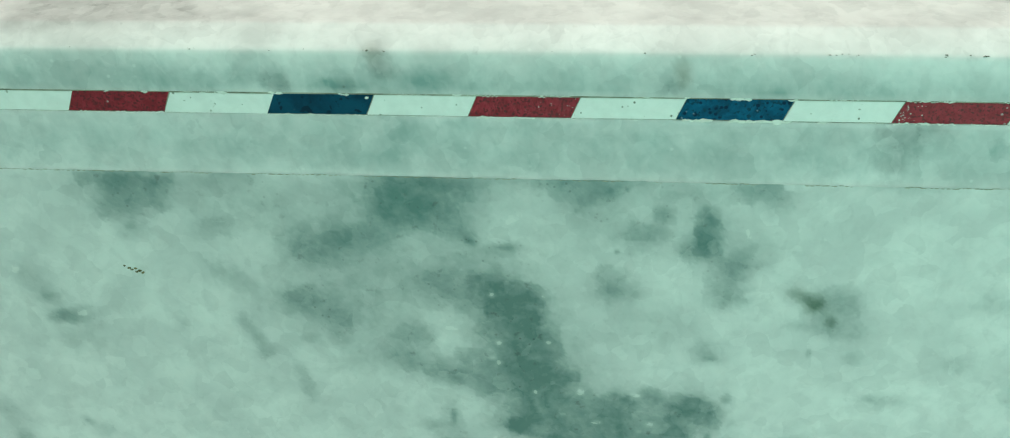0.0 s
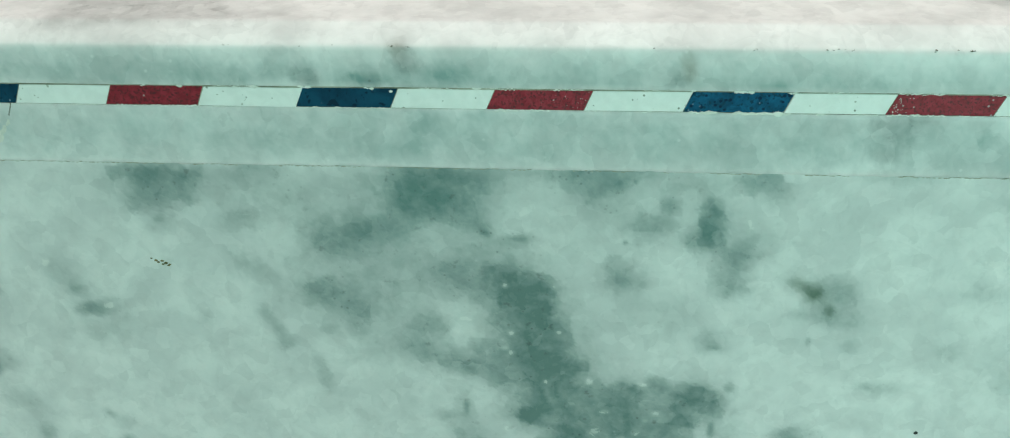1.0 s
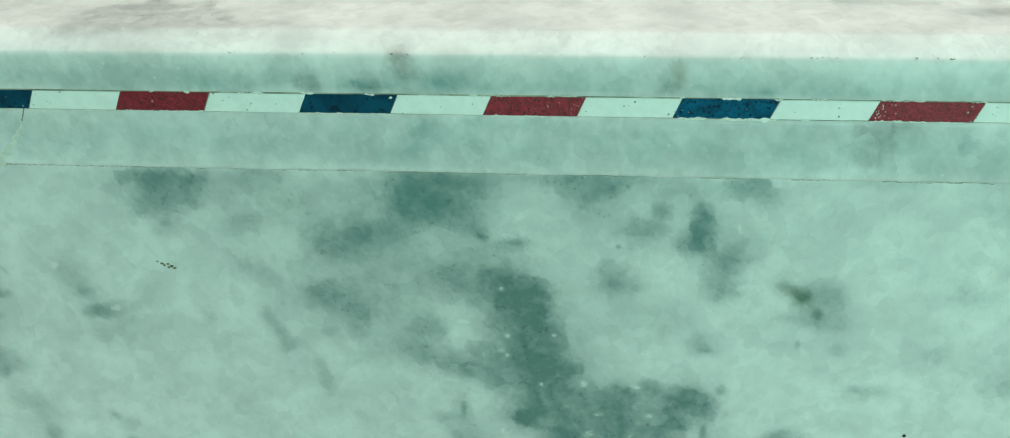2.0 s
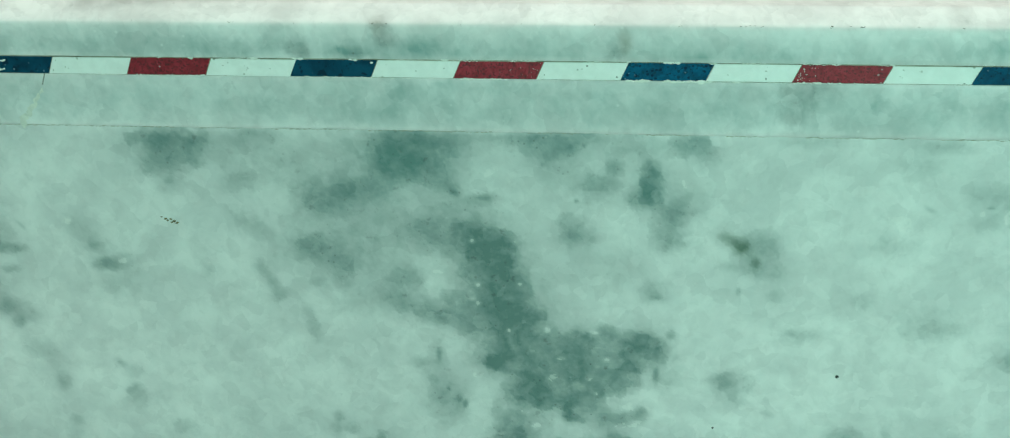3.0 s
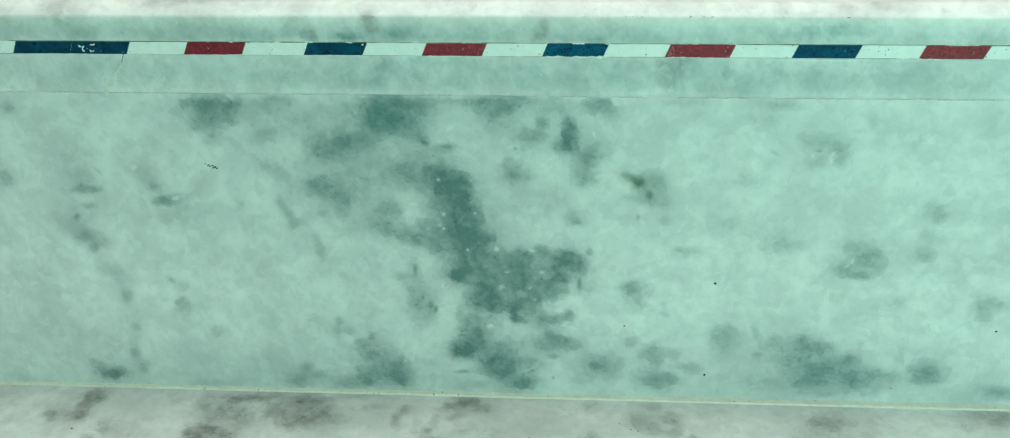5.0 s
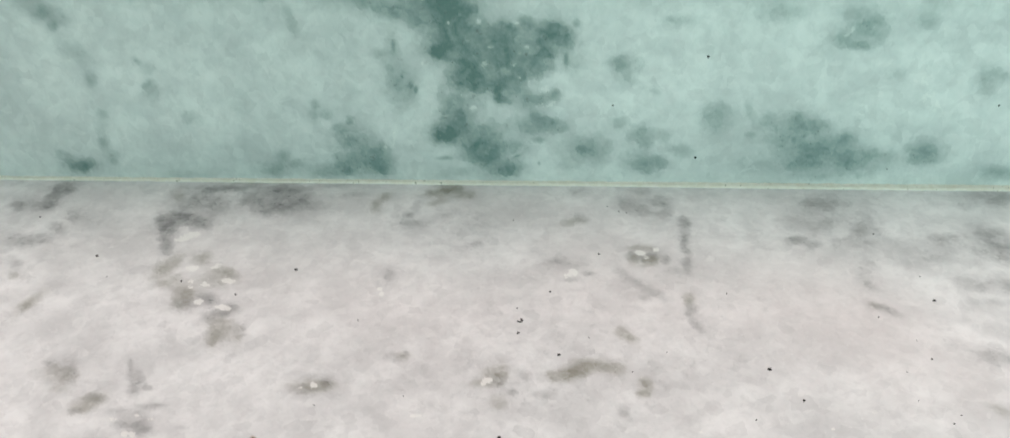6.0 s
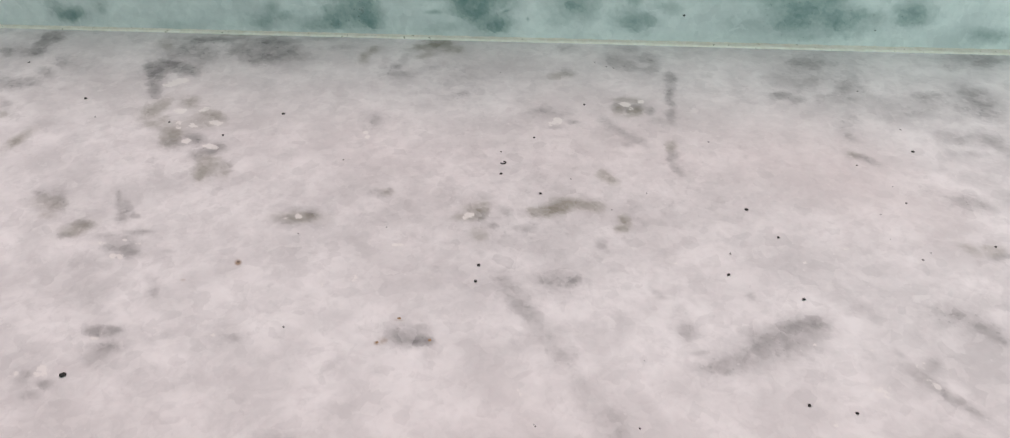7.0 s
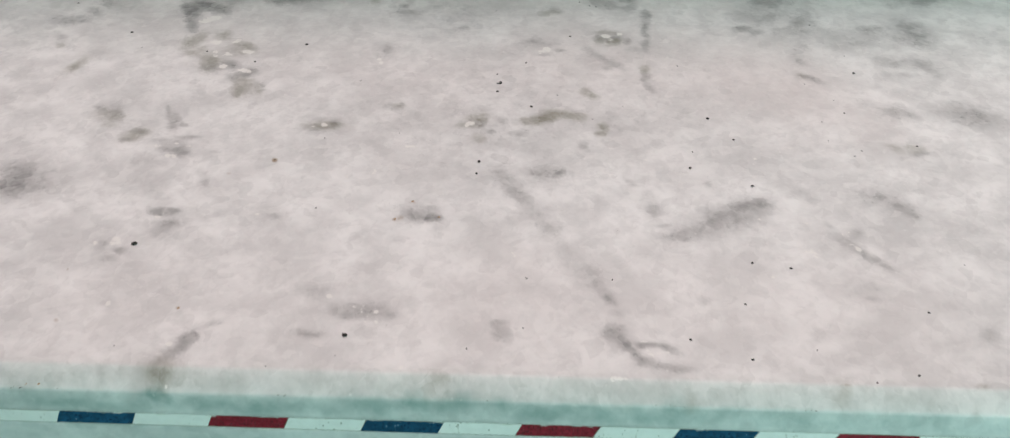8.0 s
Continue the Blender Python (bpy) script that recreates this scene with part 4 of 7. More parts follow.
def upper_marks(m):
    m.plane("y", FACE)
    # four long bands put the front's darker, greener shading into the colour
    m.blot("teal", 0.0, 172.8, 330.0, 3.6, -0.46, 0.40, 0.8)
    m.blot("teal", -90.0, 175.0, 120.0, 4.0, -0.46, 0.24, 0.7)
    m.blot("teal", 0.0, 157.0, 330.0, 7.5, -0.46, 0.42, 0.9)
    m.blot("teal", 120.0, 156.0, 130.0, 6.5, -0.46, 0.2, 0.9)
    m.blot("teal", -114.9, 176.7, 10.5, 3.3, 2, 0.16, 0.8)
    m.blot("teal", -129.1, 175.1, 6.6, 3.0, 4, 0.1, 0.8)
    m.blot("grey", -36.8, 178.4, 2.7, 2.4, 69, 0.3, 0.8)
    m.blot("olive", -38.2, 179.9, 1.5, 1.4, 23, 0.25, 0.85)
    m.blot("grey", -35.8, 176.1, 2.7, 1.6, 2, 0.4, 0.85)
    m.blot("teal", -25.2, 175.4, 6.8, 2.7, 1, 0.5, 0.7)
    m.blot("teal", -26.8, 173.6, 4.6, 1.4, 1, 0.5, 0.85)
    m.blot("teal", -47.6, 172.6, 5.0, 1.3, 1, 0.6, 0.85)
    m.blot("grey", -60.0, 173.7, 2.7, 1.8, 6, 0.36, 0.85)
    m.blot("grey", -59.7, 172.0, 2.4, 1.0, 2, 0.5, 0.85)
    m.blot("grey", -45.3, 172.6, 1.9, 1.1, 4, 0.6, 0.85)
    m.blot("teal", -17.7, 172.2, 6.1, 1.1, 0, 0.5, 0.85)
    m.blot("teal", -17.6, 176.8, 4.5, 2.9, 2, 0.18, 0.85)
    m.blot("olive", 30.1, 175.1, 2.7, 1.6, -84, 0.45, 0.85)
    m.blot("grey", 27.7, 172.6, 2.9, 1.3, -0, 0.35, 0.85)
    m.blot("teal", 37.9, 172.9, 5.8, 0.9, 0, 0.3, 0.85)
    m.blot("teal", 50.3, 171.7, 3.6, 0.9, -0, 0.5, 0.85)
    m.blot("teal", 41.6, 171.7, 8.7, 0.8, 0, 0.3, 0.85)
    m.blot("teal", 34.6, 177.6, 8.7, 2.5, -0, 0.1, 0.85)
    m.blot("teal", -0.5, 171.8, 6.0, 1.0, 0, 0.25, 0.85)
    m.blot("teal", 9.9, 171.5, 8.9, 0.8, 0, 0.3, 0.85)
    m.blot("teal", -95.7, 172.4, 19.1, 1.2, 0, 0.2, 0.85)
    m.blot("teal", 67.8, 171.5, 12.8, 0.9, 0, 0.22, 0.85)
    m.blot("teal", -68.2, 176.1, 9.4, 3.2, 1, 0.1, 0.85)
    m.blot("teal", -32.1, 162.3, 3.7, 2.8, 81, 0.4, 0.7)
    m.blot("teal", -33.2, 158.7, 4.0, 3.1, 7, 0.25, 0.85)
    m.blot("teal", -39.1, 153.5, 5.8, 2.3, 2, 0.28, 0.85)
    m.blot("teal", -19.8, 158.1, 4.7, 4.1, 10, 0.18, 0.85)
    m.blot("teal", -18.1, 163.2, 4.6, 1.7, 1, 0.28, 0.85)
    m.blot("teal", -43.0, 163.9, 2.4, 1.3, 3, 0.32, 0.85)
    m.blot("teal", -99.5, 161.7, 6.6, 3.1, 4, 0.16, 0.85)
    m.blot("teal", -105.6, 164.3, 8.2, 1.0, 1, 0.22, 0.85)
    m.blot("teal", -139.5, 152.6, 5.3, 3.2, 11, 0.14, 0.85)
    m.blot("grey", 78.8, 159.9, 4.7, 4.0, -40, 0.36, 0.7)
    m.blot("grey", 75.5, 162.3, 2.9, 2.1, -9, 0.3, 0.85)
    m.blot("grey", 77.6, 153.4, 3.0, 2.2, -9, 0.32, 0.85)
    m.blot("grey", 84.0, 163.2, 3.5, 1.6, -2, 0.22, 0.85)
    m.blot("pale", 82.5, 155.0, 3.6, 0.8, 55, 0.3, 0.8)
    m.blot("pale", 79.9, 157.4, 2.8, 0.7, 49, 0.3, 0.8)
    m.blot("teal", 99.0, 160.1, 4.4, 3.2, -13, 0.2, 0.85)
    m.blot("teal", 0.2, 162.5, 6.1, 1.7, 0, 0.28, 0.85)
    m.blot("teal", 12.5, 160.1, 3.0, 2.0, -0, 0.22, 0.85)
    m.blot("teal", 22.4, 158.5, 4.6, 3.0, -1, 0.14, 0.85)
    m.blot("teal", 46.2, 162.1, 5.9, 2.0, -0, 0.12, 0.85)
    m.blot("teal", -6.7, 161.6, 4.6, 1.7, 1, 0.22, 0.85)
    m.blot("teal", -72.6, 156.8, 13.0, 2.1, 1, 0.1, 0.85)
    m.blot("teal", 58.3, 154.7, 11.9, 1.7, 0, 0.12, 0.85)
    m.blot("teal", -57.4, 162.1, 9.5, 2.4, 1, 0.12, 0.85)
    m.blot("pale", -26.0, 160.6, 3.1, 1.4, 1, 0.2, 0.8)
    m.blot("pale", -47.8, 163.0, 2.5, 1.3, 3, 0.2, 0.8)
    m.blot("pale", -82.4, 156.7, 4.9, 1.7, 2, 0.2, 0.8)
    m.blot("pale", 35.5, 157.8, 4.5, 2.0, -0, 0.2, 0.8)
    m.blot("teal", -155.4, 176.4, 7.1, 3.7, 5, 0.5, 0.7)
    m.blot("teal", -152.4, 174.0, 4.7, 2.1, 3, 0.4, 0.85)
    m.blot("teal", -88.8, 173.6, 9.1, 1.8, 0, 0.2, 0.85)
    m.blot("teal", 109.7, 175.0, 2.5, 2.0, -9, 0.3, 0.85)
    m.blot("teal", 136.9, 175.0, 10.4, 2.8, -1, 0.55, 0.7)
    m.blot("teal", 130.9, 172.8, 6.3, 1.8, -1, 0.35, 0.85)
    m.blot("teal", 172.5, 171.5, 4.1, 1.7, -2, 0.25, 0.85)
    m.blot("teal", 147.3, 174.1, 4.1, 1.7, -2, 0.4, 0.85)
    m.blot("teal", 174.9, 158.6, 4.2, 2.3, -4, 0.3, 0.85)
    m.blot("teal", 153.3, 162.6, 4.2, 1.1, -1, 0.25, 0.85)
    m.blot("teal", 136.8, 160.8, 5.1, 3.2, -5, 0.12, 0.85)
    m.blot("teal", -155.8, 159.8, 9.6, 3.4, 2, 0.15, 0.85)
    m.plane("z", RISE)
    m.grey(-123.9, -2.7, -83.2, 2.1, 3.5, 0.27)
    m.grey(-122.8, 6.5, -87.1, 8.3, 4.0, 0.3)
    m.grey(-121.1, 14.9, -93.9, 17.5, 2.8, 0.3)
    m.grey(-107.9, 19.6, -107.9, 19.6, 3.3, 0.24)
    m.grey(-78.2, 0.3, -67.7, 3.3, 2.7, 0.15)
    m.grey(72.7, 25.2, 96.2, 23.0, 2.1, 0.18)
    m.grey(107.4, 15.2, 121.5, 18.3, 2.7, 0.18)
    m.grey(53.7, -10.6, 53.7, -10.6, 3.6, 0.09)
    m.grey(128.2, -12.4, 160.8, -8.7, 4.0, 0.27)
    m.grey(118.4, -8.2, 118.4, -8.2, 5.0, 0.18)
    m.grey(-161.9, -5.3, -161.9, -5.3, 6.4, 0.18)
    m.grey(104.5, 14.1, 123.3, 16.6, 2.2, 0.15)
    m.grey(5.1, 1.7, 5.1, 1.7, 5.2, 0.09)
    m.rust(-76.2, 2.1, -76.2, 2.1, 1.0, 0.3)
    m.rust(0.9, -10.9, 3.2, -7.0, 0.8, 0.35)
    m.rust(4.9, -9.2, 6.2, -12.4, 0.5, 0.4)
    m.rust(-2.9, -14.6, -2.9, -14.6, 0.5, 0.3)
    m.rust(6.3, -3.7, 6.3, -3.7, 0.7, 0.35)
    m.rust(92.7, -13.1, 92.7, -13.1, 0.6, 0.3)
    m.rust(27.2, -9.1, 27.2, -9.1, 0.5, 0.3)
    m.rust(-22.1, -1.4, -22.1, -1.4, 0.4, 0.7)
    m.rust(-103.9, 21.6, -103.9, 21.6, 0.6, 0.5)
    m.rust(10.1, 25.6, 10.1, 25.6, 0.7, 0.4)
    m.rust(-113.1, 23.0, -113.1, 23.0, 0.5, 0.6)


def tread_marks(m):
    m.plane("z", 0.0)
    m.blot("grey", -183.0, -12.3, 11.4, 4.1, 85, 0.4, 0.85)
    m.blot("grey", -183.8, -20.5, 7.1, 3.1, -74, 0.4, 0.85)
    m.blot("grey", -182.0, -9.8, 4.7, 3.3, -30, 0.45, 0.85)
    m.blot("grey", -196.2, -24.2, 4.2, 2.5, -48, 0.6, 0.85)
    m.blot("grey", -187.3, -22.5, 6.1, 4.1, -31, 0.3, 0.85)
    m.blot("grey", -183.9, -26.5, 3.0, 1.7, -9, 0.36, 0.85)
    m.blot("grey", -167.2, -31.5, 5.8, 3.5, -53, 0.26, 0.85)
    m.blot("grey", -170.6, -42.1, 4.5, 2.9, -47, 0.4, 0.85)
    m.blot("grey", -160.9, -33.0, 8.3, 5.8, -35, 0.12, 0.9)
    m.blot("grey", -179.7, -50.9, 8.4, 4.2, -5, 0.34, 0.85)
    m.blot("grey", -175.6, -50.7, 4.6, 3.1, -36, 0.3, 0.85)
    m.blot("olive", -172.9, -76.5, 2.5, 1.6, -32, 0.36, 0.85)
    m.blot("olive", -158.3, -93.4, 7.3, 2.5, 74, 0.45, 0.85)
    m.blot("grey", -175.1, -70.2, 5.5, 2.4, -59, 0.16, 0.85)
    m.blot("grey", -123.5, -17.2, 11.5, 6.8, -62, 0.2, 0.9)
    m.blot("olive", -128.0, -14.3, 4.5, 2.5, -64, 0.3, 0.85)
    m.blot("grey", -110.1, -22.5, 12.3, 6.8, -66, 0.32, 0.8)
    m.blot("grey", -114.9, -16.7, 7.8, 5.3, -57, 0.3, 0.85)
    m.blot("grey", -110.2, -8.4, 8.7, 2.5, 2, 0.4, 0.85)
    m.blot("grey", -118.6, -22.9, 6.7, 5.0, -42, 0.2, 0.85)
    m.blot("grey", -119.9, -31.8, 3.9, 2.9, -41, 0.26, 0.85)
    m.blot("grey", -124.5, -35.0, 5.4, 4.5, -69, 0.66, 0.85)
    m.blot("grey", -123.9, -40.6, 5.3, 3.1, -61, 0.66, 0.85)
    m.blot("grey", -117.1, -31.7, 6.5, 2.4, -21, 0.6, 0.85)
    m.blot("grey", -112.8, -36.0, 6.9, 3.3, -25, 0.66, 0.85)
    m.blot("grey", -108.0, -38.0, 3.6, 2.6, -55, 0.42, 0.85)
    m.blot("grey", -128.0, -36.9, 4.8, 2.1, -66, 0.42, 0.85)
    m.blot("grey", -118.6, -54.0, 4.5, 2.5, -62, 0.55, 0.85)
    m.blot("grey", -122.3, -48.8, 2.4, 1.7, -49, 0.4, 0.85)
    m.blot("grey", -117.6, -58.2, 2.4, 1.8, -36, 0.34, 0.85)
    m.blot("olive", -113.7, -69.2, 6.0, 3.5, 84, 0.52, 0.85)
    m.blot("olive", -111.5, -64.0, 3.9, 2.1, -86, 0.44, 0.85)
    m.blot("olive", -114.3, -73.2, 3.7, 2.4, -57, 0.42, 0.85)
    m.blot("olive", -111.0, -80.3, 3.2, 2.3, -16, 0.34, 0.85)
    m.blot("olive", -107.3, -76.2, 3.2, 2.3, -49, 0.28, 0.85)
    m.blot("olive", -100.7, -87.7, 6.3, 3.5, -63, 0.34, 0.85)
    m.blot("olive", -101.0, -83.1, 5.6, 4.2, -30, 0.28, 0.85)
    m.blot("grey", -97.9, -92.2, 4.3, 3.3, -28, 0.34, 0.85)
    m.blot("grey", -90.0, -89.4, 3.8, 2.9, -28, 0.48, 0.85)
    m.blot("grey", -91.7, -88.1, 3.0, 2.3, -48, 0.42, 0.85)
    m.blot("olive", -90.7, -75.3, 7.1, 5.6, -35, 0.28, 0.85)
    m.blot("olive", -89.2, -71.8, 4.3, 3.3, -47, 0.32, 0.85)
    m.blot("olive", -102.4, -63.5, 4.1, 3.2, -34, 0.34, 0.85)
    m.blot("olive", -100.6, -60.8, 2.8, 2.0, -55, 0.3, 0.85)
    m.blot("grey", -82.5, -97.5, 3.5, 2.2, -6, 0.42, 0.85)
    m.blot("grey", -80.3, -94.8, 3.0, 2.4, -37, 0.42, 0.85)
    m.blot("olive", -81.1, -109.5, 6.1, 3.2, -67, 0.42, 0.85)
    m.blot("olive", -81.0, -113.7, 3.4, 1.8, -67, 0.42, 0.85)
    m.blot("olive", -80.3, -104.4, 4.6, 3.5, -49, 0.32, 0.85)
    m.blot("olive", -73.7, -110.4, 5.1, 2.3, -70, 0.28, 0.85)
    m.blot("grey", -73.3, -107.4, 4.3, 1.8, -70, 0.2, 0.85)
    m.blot("grey", -86.5, -100.4, 4.6, 2.8, -63, 0.24, 0.85)
    m.blot("pale", -111.9, -47.1, 4.0, 2.7, 45, 0.8, 0.5)
    m.blot("pale", -114.7, -49.5, 2.3, 1.5, -13, 0.7, 0.8)
    m.blot("pale", -108.4, -45.3, 2.3, 1.5, -59, 0.8, 0.8)
    m.blot("pale", -103.0, -69.6, 2.5, 1.9, -22, 0.9, 0.5)
    m.blot("pale", -99.0, -79.2, 3.7, 2.7, -17, 0.6, 0.8)
    m.blot("pale", -93.5, -68.1, 2.7, 1.9, -14, 0.6, 0.8)
    m.blot("pale", -86.1, -77.5, 3.1, 1.7, -3, 0.8, 0.5)
    m.blot("pale", -93.8, -91.0, 2.0, 1.5, -43, 0.9, 0.5)
    m.blot("pale", -83.4, -94.5, 3.9, 1.6, -19, 0.95, 0.5)
    m.blot("pale", -107.5, -56.0, 3.4, 2.5, -19, 0.4, 0.8)
    m.blot("pale", -94.2, -80.3, 2.6, 1.9, -52, 0.5, 0.8)
    m.blot("grey", -81.8, -15.5, 15.4, 11.5, -14, 0.42, 0.5)
    m.blot("grey", -82.3, -19.1, 11.6, 7.6, -6, 0.4, 0.85)
    m.blot("grey", -81.7, -26.8, 6.3, 4.5, -10, 0.32, 0.85)
    m.blot("grey", -94.8, -15.6, 5.9, 4.1, -11, 0.28, 0.85)
    m.blot("grey", -75.3, -12.7, 8.1, 5.5, -66, 0.28, 0.85)
    m.blot("grey", -103.3, -6.7, 17.5, 2.2, 3, 0.36, 0.85)
    m.blot("olive", -98.6, -2.7, 11.7, 1.3, 3, 0.3, 0.85)
    m.blot("grey", -64.5, -21.7, 4.0, 2.9, -8, 0.25, 0.85)
    m.blot("grey", -47.9, -12.4, 5.7, 2.4, 1, 0.25, 0.85)
    m.blot("grey", -59.6, -5.0, 8.7, 1.9, 3, 0.2, 0.85)
    m.blot("olive", -37.6, -21.4, 4.3, 2.4, -84, 0.44, 0.85)
    m.blot("olive", -34.7, -13.5, 3.9, 2.7, 56, 0.44, 0.85)
    m.blot("olive", -36.3, -17.2, 3.7, 1.8, 85, 0.36, 0.85)
    m.blot("olive", -15.1, -10.6, 2.5, 2.2, -59, 0.6, 0.85)
    m.blot("olive", -8.1, -9.0, 6.3, 4.2, 18, 0.5, 0.85)
    m.blot("olive", -11.1, -7.9, 3.7, 2.8, -76, 0.42, 0.85)
    m.blot("olive", -2.4, -8.7, 5.3, 2.3, -71, 0.5, 0.85)
    m.blot("olive", 2.7, -10.8, 3.0, 2.0, -82, 0.48, 0.85)
    m.blot("olive", -11.3, -17.6, 4.1, 2.3, 30, 0.42, 0.85)
    m.blot("olive", -5.6, -6.4, 3.4, 2.5, -1, 0.48, 0.85)
    m.blot("grey", -22.4, -28.2, 2.4, 2.1, -49, 0.34, 0.85)
    m.blot("grey", -19.5, -19.3, 6.0, 2.0, 83, 0.2, 0.85)
    m.blot("grey", -23.4, -33.9, 5.1, 2.5, -45, 0.26, 0.85)
    m.blot("grey", -14.7, -32.8, 9.8, 2.7, 25, 0.18, 0.85)
    m.blot("grey", -19.9, -34.8, 5.5, 2.8, 1, 0.2, 0.85)
    m.blot("grey", 8.9, -49.4, 2.6, 2.1, -79, 0.34, 0.85)
    m.blot("grey", 6.6, -52.2, 3.1, 2.6, -77, 0.16, 0.85)
    m.blot("grey", 6.8, -41.6, 19.8, 10.7, -83, 0.1, 0.9)
    m.blot("grey", 4.3, -30.7, 13.2, 10.9, -78, 0.08, 0.9)
    m.blot("grey", -24.0, -71.5, 4.4, 2.0, -78, 0.26, 0.85)
    m.blot("grey", -25.4, -74.0, 7.6, 3.5, -78, 0.12, 0.9)
    m.blot("pale", -26.1, -81.1, 1.5, 1.3, -25, 0.7, 0.8)
    m.blot("pale", -24.7, -84.7, 1.4, 1.0, -73, 0.6, 0.8)
    m.blot("grey", -24.1, -94.6, 7.0, 3.8, -77, 0.1, 0.9)
    m.blot("grey", 16.3, -85.6, 6.2, 2.0, -84, 0.12, 0.85)
    m.blot("olive", 48.0, -32.1, 5.1, 2.6, 24, 0.36, 0.85)
    m.blot("grey", 50.7, -29.2, 2.8, 2.7, 64, 0.26, 0.85)
    m.blot("grey", 72.6, -20.0, 5.3, 3.8, -59, 0.42, 0.85)
    m.blot("grey", 76.6, -23.8, 3.5, 3.2, 57, 0.34, 0.85)
    m.blot("grey", 69.9, -16.7, 2.9, 2.2, 84, 0.3, 0.85)
    m.blot("grey", 83.8, -15.9, 6.2, 5.1, 17, 0.32, 0.85)
    m.blot("grey", 86.2, -23.3, 5.7, 4.1, 81, 0.2, 0.85)
    m.blot("grey", 77.1, -6.1, 4.0, 3.0, 10, 0.25, 0.85)
    m.blot("grey", 50.3, -7.6, 5.7, 3.6, 5, 0.16, 0.85)
    m.blot("grey", 83.4, -25.1, 5.5, 3.4, 7, 0.2, 0.85)
    m.blot("grey", 93.5, -36.7, 9.1, 2.1, 86, 0.31, 0.85)
    m.blot("grey", 94.7, -31.2, 4.4, 1.9, 85, 0.38, 0.85)
    m.blot("grey", 92.5, -44.7, 4.7, 1.6, 86, 0.36, 0.85)
    m.blot("grey", 92.6, -51.4, 2.6, 1.5, 83, 0.33, 0.85)
    m.blot("grey", 92.7, -62.4, 6.3, 2.0, 86, 0.3, 0.85)
    m.blot("grey", 74.4, -56.0, 4.2, 3.5, 15, 0.42, 0.85)
    m.blot("olive", 71.8, -58.7, 3.7, 1.9, 81, 0.52, 0.85)
    m.blot("olive", 78.1, -59.8, 3.8, 2.4, 51, 0.68, 0.85)
    m.blot("grey", 79.5, -55.7, 3.1, 2.5, 13, 0.44, 0.85)
    m.blot("olive", 75.8, -50.9, 4.7, 2.0, 4, 0.36, 0.85)
    m.blot("grey", 84.5, -58.9, 3.0, 1.8, 84, 0.38, 0.85)
    m.blot("pale", 74.9, -54.5, 2.3, 2.0, 16, 0.9, 0.5)
    m.blot("pale", 81.5, -51.6, 1.5, 1.3, 75, 1, 0.4)
    m.blot("pale", 76.9, -57.4, 1.3, 1.2, 37, 0.6, 0.8)
    m.blot("grey", 41.1, -61.4, 3.1, 2.0, 4, 0.3, 0.85)
    m.blot("grey", 46.2, -62.6, 7.7, 4.9, 4, 0.16, 0.85)
    m.blot("pale", 47.2, -68.9, 2.4, 2.0, 88, 0.8, 0.8)
    m.blot("pale", 45.2, -70.9, 1.4, 1.3, 87, 0.6, 0.8)
    m.blot("grey", 47.1, -73.2, 2.5, 1.4, 4, 0.26, 0.85)
    m.blot("grey", 54.0, -69.0, 2.0, 1.4, 6, 0.3, 0.85)
    m.blot("grey", 66.5, -68.7, 4.9, 2.3, -77, 0.24, 0.85)
    m.blot("grey", 71.4, -74.6, 6.2, 2.2, -51, 0.2, 0.85)
    m.blot("grey", 77.4, -79.8, 7.5, 2.2, -50, 0.18, 0.85)
    m.blot("grey", 74.9, -84.4, 2.0, 1.8, 24, 0.22, 0.85)
    m.blot("grey", 86.6, -67.6, 4.0, 2.8, 9, 0.2, 0.85)
    m.blot("olive", 67.3, -107.5, 4.0, 2.0, -54, 0.44, 0.85)
    m.blot("olive", 65.0, -104.3, 2.1, 1.8, 74, 0.34, 0.85)
    m.blot("olive", 91.0, -84.9, 3.5, 1.9, -85, 0.44, 0.85)
    m.blot("grey", 91.4, -90.1, 3.1, 1.9, 82, 0.34, 0.85)
    m.blot("grey", 92.0, -99.4, 4.1, 1.6, -59, 0.3, 0.85)
    m.blot("grey", 89.9, -94.5, 2.6, 1.4, 83, 0.26, 0.85)
    m.blot("grey", 155.3, -13.7, 8.8, 6.9, 32, 0.3, 0.8)
    m.blot("grey", 149.5, -15.8, 4.1, 3.2, 31, 0.28, 0.85)
    m.blot("grey", 150.6, -33.5, 5.2, 3.9, 58, 0.28, 0.85)
    m.blot("grey", 142.8, -32.9, 10.6, 7.6, 67, 0.16, 0.9)
    m.blot("grey", 168.4, -29.8, 9.5, 5.1, 72, 0.24, 0.85)
    m.blot("grey", 164.3, -37.0, 4.5, 3.0, 66, 0.28, 0.85)
    m.blot("grey", 138.4, -44.8, 3.7, 2.5, 14, 0.52, 0.85)
    m.blot("grey", 135.9, -43.9, 2.3, 1.9, 44, 0.42, 0.85)
    m.blot("grey", 143.2, -47.1, 3.8, 2.9, 25, 0.28, 0.85)
    m.blot("grey", 156.4, -51.4, 9.2, 7.0, 54, 0.16, 0.85)
    m.blot("grey", 159.2, -22.0, 11.7, 9.2, 34, 0.14, 0.9)
    m.blot("grey", 160.3, -44.5, 7.8, 2.5, 5, 0.2, 0.85)
